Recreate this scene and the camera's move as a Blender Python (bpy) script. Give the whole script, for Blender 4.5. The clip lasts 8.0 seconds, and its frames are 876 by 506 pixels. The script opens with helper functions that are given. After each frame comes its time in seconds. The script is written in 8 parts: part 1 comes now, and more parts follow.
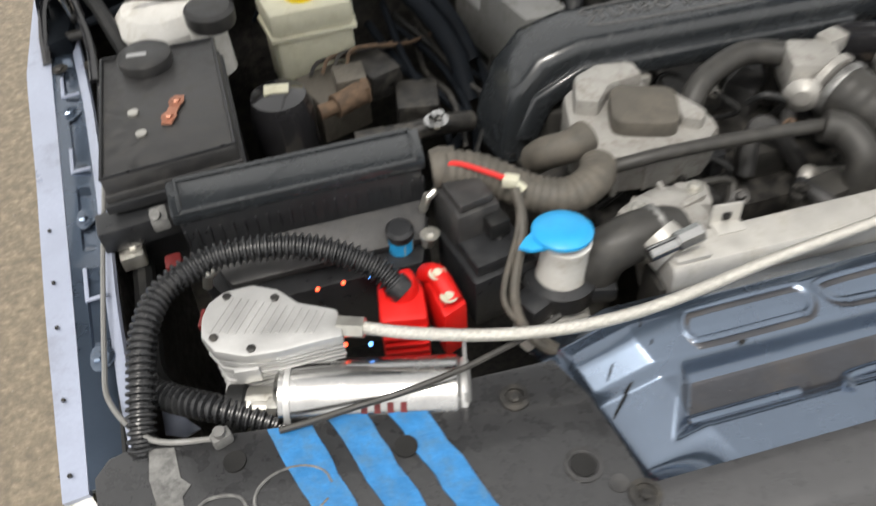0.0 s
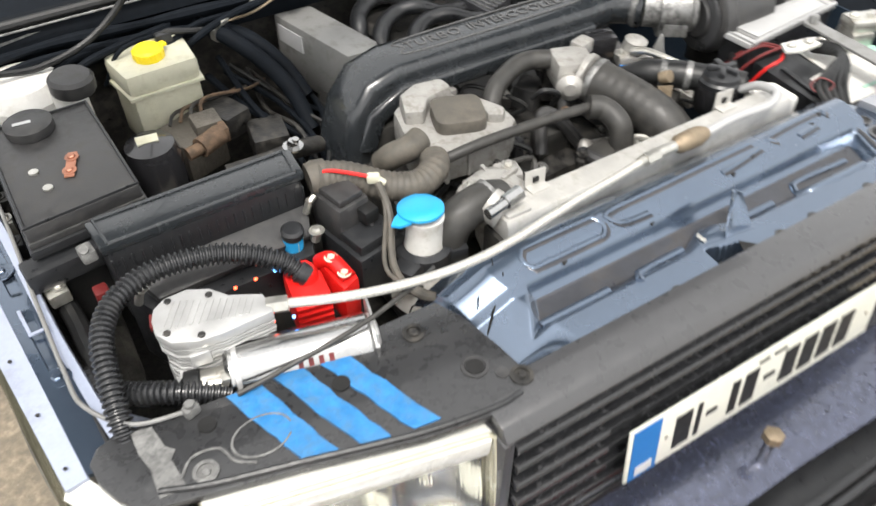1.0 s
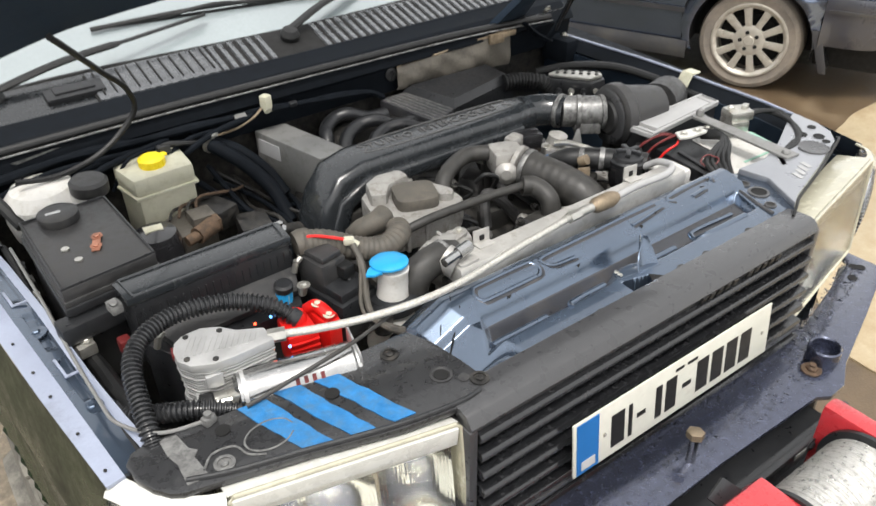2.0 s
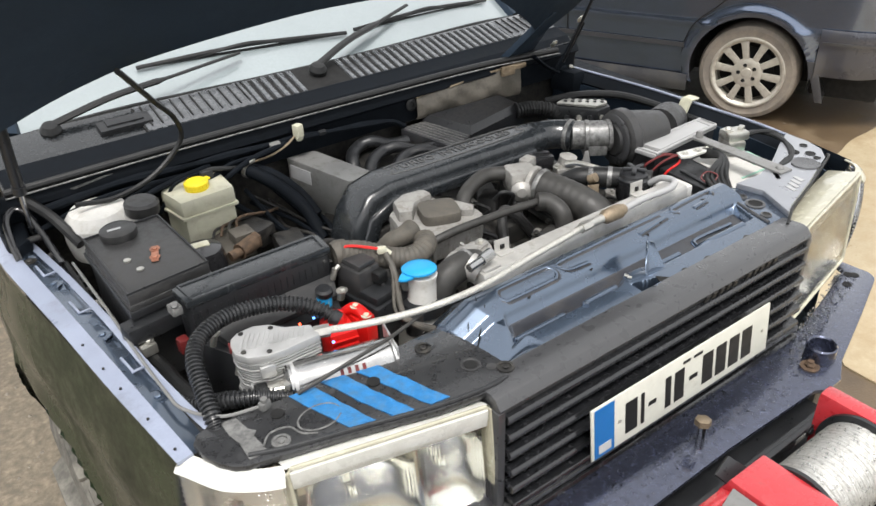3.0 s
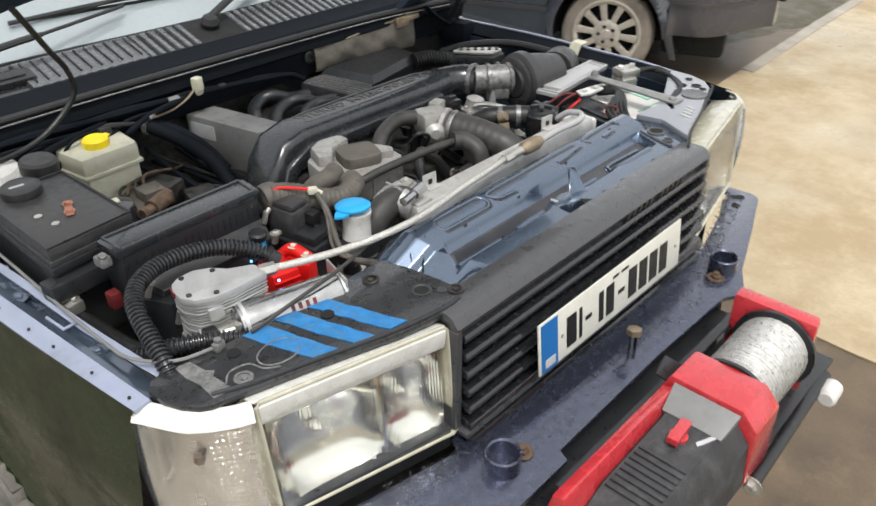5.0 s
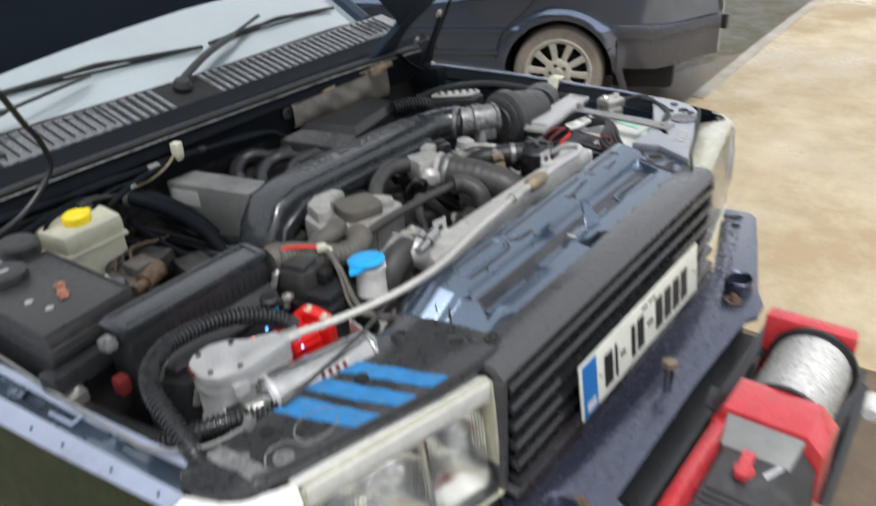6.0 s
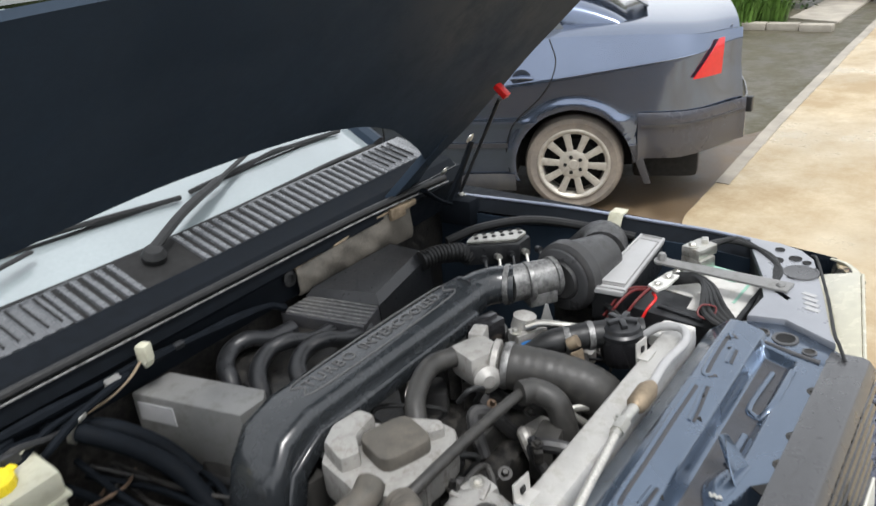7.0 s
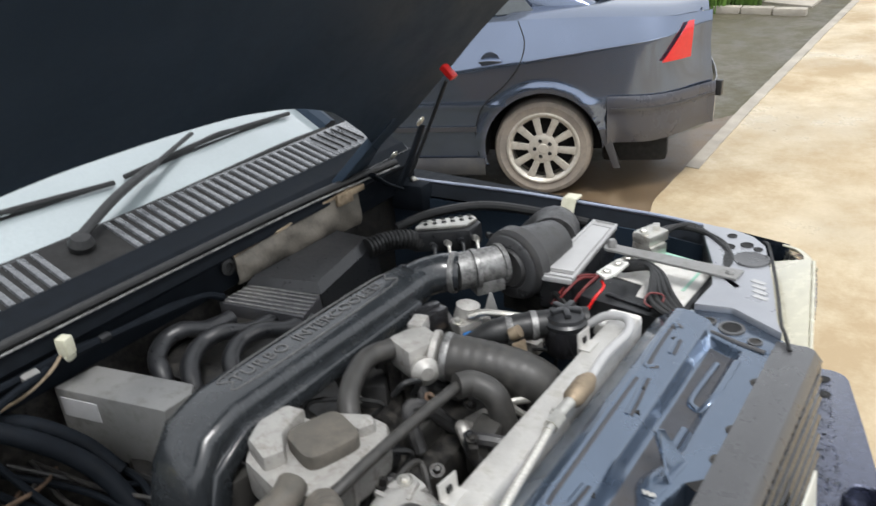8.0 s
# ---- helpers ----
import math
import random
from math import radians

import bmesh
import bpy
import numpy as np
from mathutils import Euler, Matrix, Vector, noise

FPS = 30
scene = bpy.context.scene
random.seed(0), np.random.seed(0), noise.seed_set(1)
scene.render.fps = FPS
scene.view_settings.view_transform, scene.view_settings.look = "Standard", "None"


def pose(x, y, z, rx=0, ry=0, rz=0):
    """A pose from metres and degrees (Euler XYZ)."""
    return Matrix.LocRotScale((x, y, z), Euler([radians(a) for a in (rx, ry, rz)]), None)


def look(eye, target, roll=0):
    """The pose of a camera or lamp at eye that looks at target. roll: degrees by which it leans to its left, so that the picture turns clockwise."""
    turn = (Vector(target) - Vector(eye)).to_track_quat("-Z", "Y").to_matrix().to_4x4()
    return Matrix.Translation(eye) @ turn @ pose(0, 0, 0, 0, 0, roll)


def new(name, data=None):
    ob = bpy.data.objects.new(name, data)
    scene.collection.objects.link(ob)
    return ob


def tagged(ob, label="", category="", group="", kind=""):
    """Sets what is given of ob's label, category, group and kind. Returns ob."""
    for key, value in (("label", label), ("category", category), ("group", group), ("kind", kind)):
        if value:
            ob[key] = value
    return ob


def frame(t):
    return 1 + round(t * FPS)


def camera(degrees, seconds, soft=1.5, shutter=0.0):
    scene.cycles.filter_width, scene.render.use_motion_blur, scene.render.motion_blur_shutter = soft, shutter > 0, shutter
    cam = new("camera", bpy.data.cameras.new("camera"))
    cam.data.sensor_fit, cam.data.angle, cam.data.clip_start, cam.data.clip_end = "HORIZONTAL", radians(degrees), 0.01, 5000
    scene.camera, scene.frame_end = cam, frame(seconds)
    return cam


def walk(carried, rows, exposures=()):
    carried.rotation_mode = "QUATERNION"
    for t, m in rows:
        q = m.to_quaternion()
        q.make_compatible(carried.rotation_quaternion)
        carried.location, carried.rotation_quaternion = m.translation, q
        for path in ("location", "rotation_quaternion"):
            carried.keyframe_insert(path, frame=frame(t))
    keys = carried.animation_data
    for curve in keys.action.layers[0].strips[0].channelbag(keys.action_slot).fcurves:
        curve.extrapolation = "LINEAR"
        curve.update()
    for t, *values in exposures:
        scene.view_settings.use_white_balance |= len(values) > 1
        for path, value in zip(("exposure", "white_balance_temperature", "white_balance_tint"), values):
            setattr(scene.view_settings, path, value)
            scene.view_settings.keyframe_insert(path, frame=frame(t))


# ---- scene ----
cam = camera(58.9, 8.0, shutter=0.5)
PATH = [
    (0, (-0.598, -0.162, 1.872), (-0.321, 1.165, 0.402), -4.2),
    (0.5, (-0.608, -0.258, 1.983), (-0.132, 1.074, 0.569), -0.8),
    (1, (-0.759, -0.336, 1.989), (-0.015, 0.874, 0.581), -0.3),
    (1.5, (-0.884, -0.428, 2.019), (0.029, 0.815, 0.747), 0.3),
    (1.7, (-0.896, -0.49, 2.02), (0.041, 0.803, 0.817), -0.3),
    (2.8, (-1.02, -0.664, 2.055), (-0.036, 0.725, 1.006), -2.2),
    (3, (-1.038, -0.667, 2.055), (-0.058, 0.729, 1.011), -2.3),
    (3.5, (-1.06, -0.662, 2.05), (-0.069, 0.722, 1.001), -1.3),
    (4, (-1.048, -0.659, 2.039), (-0.054, 0.688, 0.945), -0.9),
    (4.5, (-1.058, -0.655, 2.016), (0.02, 0.597, 0.889), 0.8),
    (4.7, (-1.1, -0.641, 2.001), (0.034, 0.573, 0.887), 0.5),
    (5.8, (-1.275, -0.528, 1.938), (0.089, 0.534, 0.933), -2.6),
    (6, (-1.206, -0.481, 1.937), (0.145, 0.622, 0.957), -3.6),
    (6.2, (-1.118, -0.411, 1.919), (0.21, 0.765, 0.996), -4.6),
    (6.3, (-1.072, -0.378, 1.931), (0.23, 0.831, 1.013), -5.0),
    (6.5, (-0.989, -0.304, 1.952), (0.316, 0.92, 1.059), -5.0),
    (6.7, (-0.915, -0.208, 1.94), (0.446, 0.969, 1.067), -4.8),
    (7, (-0.842, -0.07, 1.964), (0.586, 1.061, 1.139), -5.4),
    (7.5, (-0.785, -0.038, 1.947), (0.665, 1.062, 1.12), -6.2),
    (8, (-0.758, -0.1, 1.941), (0.684, 0.982, 1.075), -4.9),
]
EXPOSURES = [(0.0, 0.68, 6950, 10), (0.5, 1.10, 6850, 10), (1.0, 1.20, 6800, 10), (1.5, 0.87, 6780, 10), (3.0, 0.78, 6650, 10), (4.5, 0.66, 6650, 10), (6.0, 0.48, 6330, 10), (6.5, 0.76, 6280, 10), (7.0, 0.68, 6400, 10), (8.0, 0.70, 6400, 10)]
walk(cam, [(t, look(eye, target, roll)) for t, eye, target, roll in PATH], EXPOSURES)

# ---- daylight: bright overcast sky with a wide soft sun ----
world = bpy.data.worlds.new("overcast_sky")
scene.world = world
world.use_nodes = True
wn, wl = world.node_tree.nodes, world.node_tree.links
sky = wn.new("ShaderNodeTexSky")
sky.sky_type, sky.sun_disc = "NISHITA", False
sky.sun_elevation, sky.sun_rotation = radians(66), radians(210)
sky.air_density, sky.dust_density, sky.ozone_density = 1.0, 4.0, 1.0
pale = wn.new("ShaderNodeHueSaturation")
pale.inputs["Saturation"].default_value = 0.25
wl.new(sky.outputs[0], pale.inputs["Color"])
cloud = wn.new("ShaderNodeMix")
cloud.data_type = "RGBA"
cloud.inputs[0].default_value = 0.6
cloud.inputs[7].default_value = (6.0, 6.15, 6.3, 1)
wl.new(pale.outputs[0], cloud.inputs[6])
wl.new(cloud.outputs[2], wn["Background"].inputs["Color"])
wn["Background"].inputs["Strength"].default_value = 0.15

sun_data = bpy.data.lights.new("sun", "SUN")
sun_data.energy, sun_data.angle, sun_data.color = 1.5, radians(14), (1.0, 0.985, 0.965)
sun = new("sun", sun_data)
sun.matrix_world = look((-2.0, -3.5, 9.0), (0.0, 0.0, 0.0))


# ---- materials ----
def mat(name, col, rough=0.5, metal=0.0, var=0.25, scale=34.0, grain=190.0, bump=0.15, dirt=None, dirt_at=0.58,
        coat=0.0, spec=0.5, trans=0.0, alpha=1.0, emit=None, per_object=0.0, sss=0.0, stretch=None):
    m = bpy.data.materials.new(name)
    m.use_nodes = True
    n, k = m.node_tree.nodes, m.node_tree.links
    b = n["Principled BSDF"]
    tc = n.new("ShaderNodeTexCoord")
    src = tc.outputs["Object"]
    if stretch:
        mp = n.new("ShaderNodeMapping")
        mp.inputs["Scale"].default_value = stretch
        k.new(src, mp.inputs["Vector"])
        src = mp.outputs[0]

    def noise_tex(s, d, r=0.55):
        t = n.new("ShaderNodeTexNoise")
        t.inputs["Scale"].default_value, t.inputs["Detail"].default_value, t.inputs["Roughness"].default_value = s, d, r
        k.new(src, t.inputs["Vector"])
        return t.outputs["Fac"]

    def ramp(fac, lo, hi, a=0.0, c=1.0):
        mr = n.new("ShaderNodeMapRange")
        for i, v in enumerate((lo, hi, a, c)):
            mr.inputs[i + 1].default_value = v
        k.new(fac, mr.inputs[0])
        return mr.outputs[0]

    def mix(fac, x, y):
        mx = n.new("ShaderNodeMix")
        mx.data_type = "RGBA"
        if isinstance(fac, float):
            mx.inputs[0].default_value = fac
        else:
            k.new(fac, mx.inputs[0])
        for s, v in ((6, x), (7, y)):
            if isinstance(v, tuple):
                mx.inputs[s].default_value = (*v, 1)
            else:
                k.new(v, mx.inputs[s])
        return mx.outputs[2]

    big, fine = noise_tex(scale, 5), noise_tex(grain, 3)
    dark = tuple(c * (1 - var) for c in col)
    light = tuple(min(1, c * (1 + var)) for c in col)
    c = mix(ramp(big, 0.3, 0.7), dark, light)
    c = mix(ramp(fine, 0.35, 0.75, 0.0, 0.35), c, tuple(v * (1 - 1.2 * var) if var < 0.8 else 0 for v in col))
    rg = ramp(big, 0.3, 0.7, max(0.02, rough - 0.12 * min(1, rough * 2)), min(1, rough + 0.1))
    if dirt:
        spread = noise_tex(scale * 0.9, 10, 0.74)
        fac = ramp(spread, dirt_at - 0.10, dirt_at + 0.10, 0.0, 0.85)
        c = mix(fac, c, dirt)
        rr = n.new("ShaderNodeMix")
        k.new(fac, rr.inputs[0])
        k.new(rg, rr.inputs[2])
        rr.inputs[3].default_value = 0.85
        rg = rr.outputs[0]
    if per_object:
        oi = n.new("ShaderNodeObjectInfo")
        hv = n.new("ShaderNodeHueSaturation")
        k.new(ramp(oi.outputs["Random"], 0, 1, 1 - per_object, 1 + per_object), hv.inputs["Value"])
        k.new(c, hv.inputs["Color"])
        c = hv.outputs[0]
    k.new(c, b.inputs["Base Color"])
    k.new(rg, b.inputs["Roughness"])
    b.inputs["Metallic"].default_value = metal
    b.inputs["Specular IOR Level"].default_value = spec
    b.inputs["Coat Weight"].default_value = coat
    b.inputs["Coat Roughness"].default_value = 0.06
    b.inputs["Transmission Weight"].default_value = trans
    b.inputs["Alpha"].default_value = alpha
    if sss:
        b.inputs["Subsurface Weight"].default_value = sss
        b.inputs["Subsurface Radius"].default_value = (0.02, 0.02, 0.015)
    if emit:
        b.inputs["Emission Color"].default_value = (*emit[:3], 1)
        b.inputs["Emission Strength"].default_value = emit[3]
    if bump:
        bp = n.new("ShaderNodeBump")
        bp.inputs["Strength"].default_value, bp.inputs["Distance"].default_value = bump, 0.002
        k.new(fine, bp.inputs["Height"])
        k.new(bp.outputs[0], b.inputs["Normal"])
    return m


def plain_glass(name, col=(1, 1, 1), rough=0.02, ior=1.45, ribs=None, deep=0.35):
    m = bpy.data.materials.new(name)
    m.use_nodes = True
    n, k = m.node_tree.nodes, m.node_tree.links
    b = n["Principled BSDF"]
    b.inputs["Base Color"].default_value = (*col, 1)
    b.inputs["Roughness"].default_value, b.inputs["IOR"].default_value, b.inputs["Transmission Weight"].default_value = rough, ior, 1.0
    tc = n.new("ShaderNodeTexCoord")
    t = n.new("ShaderNodeTexNoise")
    t.inputs["Scale"].default_value, t.inputs["Detail"].default_value = 60, 4
    k.new(tc.outputs["Object"], t.inputs["Vector"])
    height = t.outputs["Fac"]
    bp = n.new("ShaderNodeBump")
    bp.inputs["Strength"].default_value, bp.inputs["Distance"].default_value = 0.08, 0.001
    if ribs:
        w = n.new("ShaderNodeTexWave")
        w.bands_direction = ribs[0]
        w.inputs["Scale"].default_value, w.inputs["Distortion"].default_value = ribs[1], 1.0
        k.new(tc.outputs["Object"], w.inputs["Vector"])
        height = w.outputs["Fac"]
        bp.inputs["Strength"].default_value, bp.inputs["Distance"].default_value = deep, 0.003
    k.new(height, bp.inputs["Height"])
    k.new(bp.outputs[0], b.inputs["Normal"])
    return m


BROWN_DUST, GREY_DUST = (0.16, 0.135, 0.105), (0.17, 0.17, 0.165)
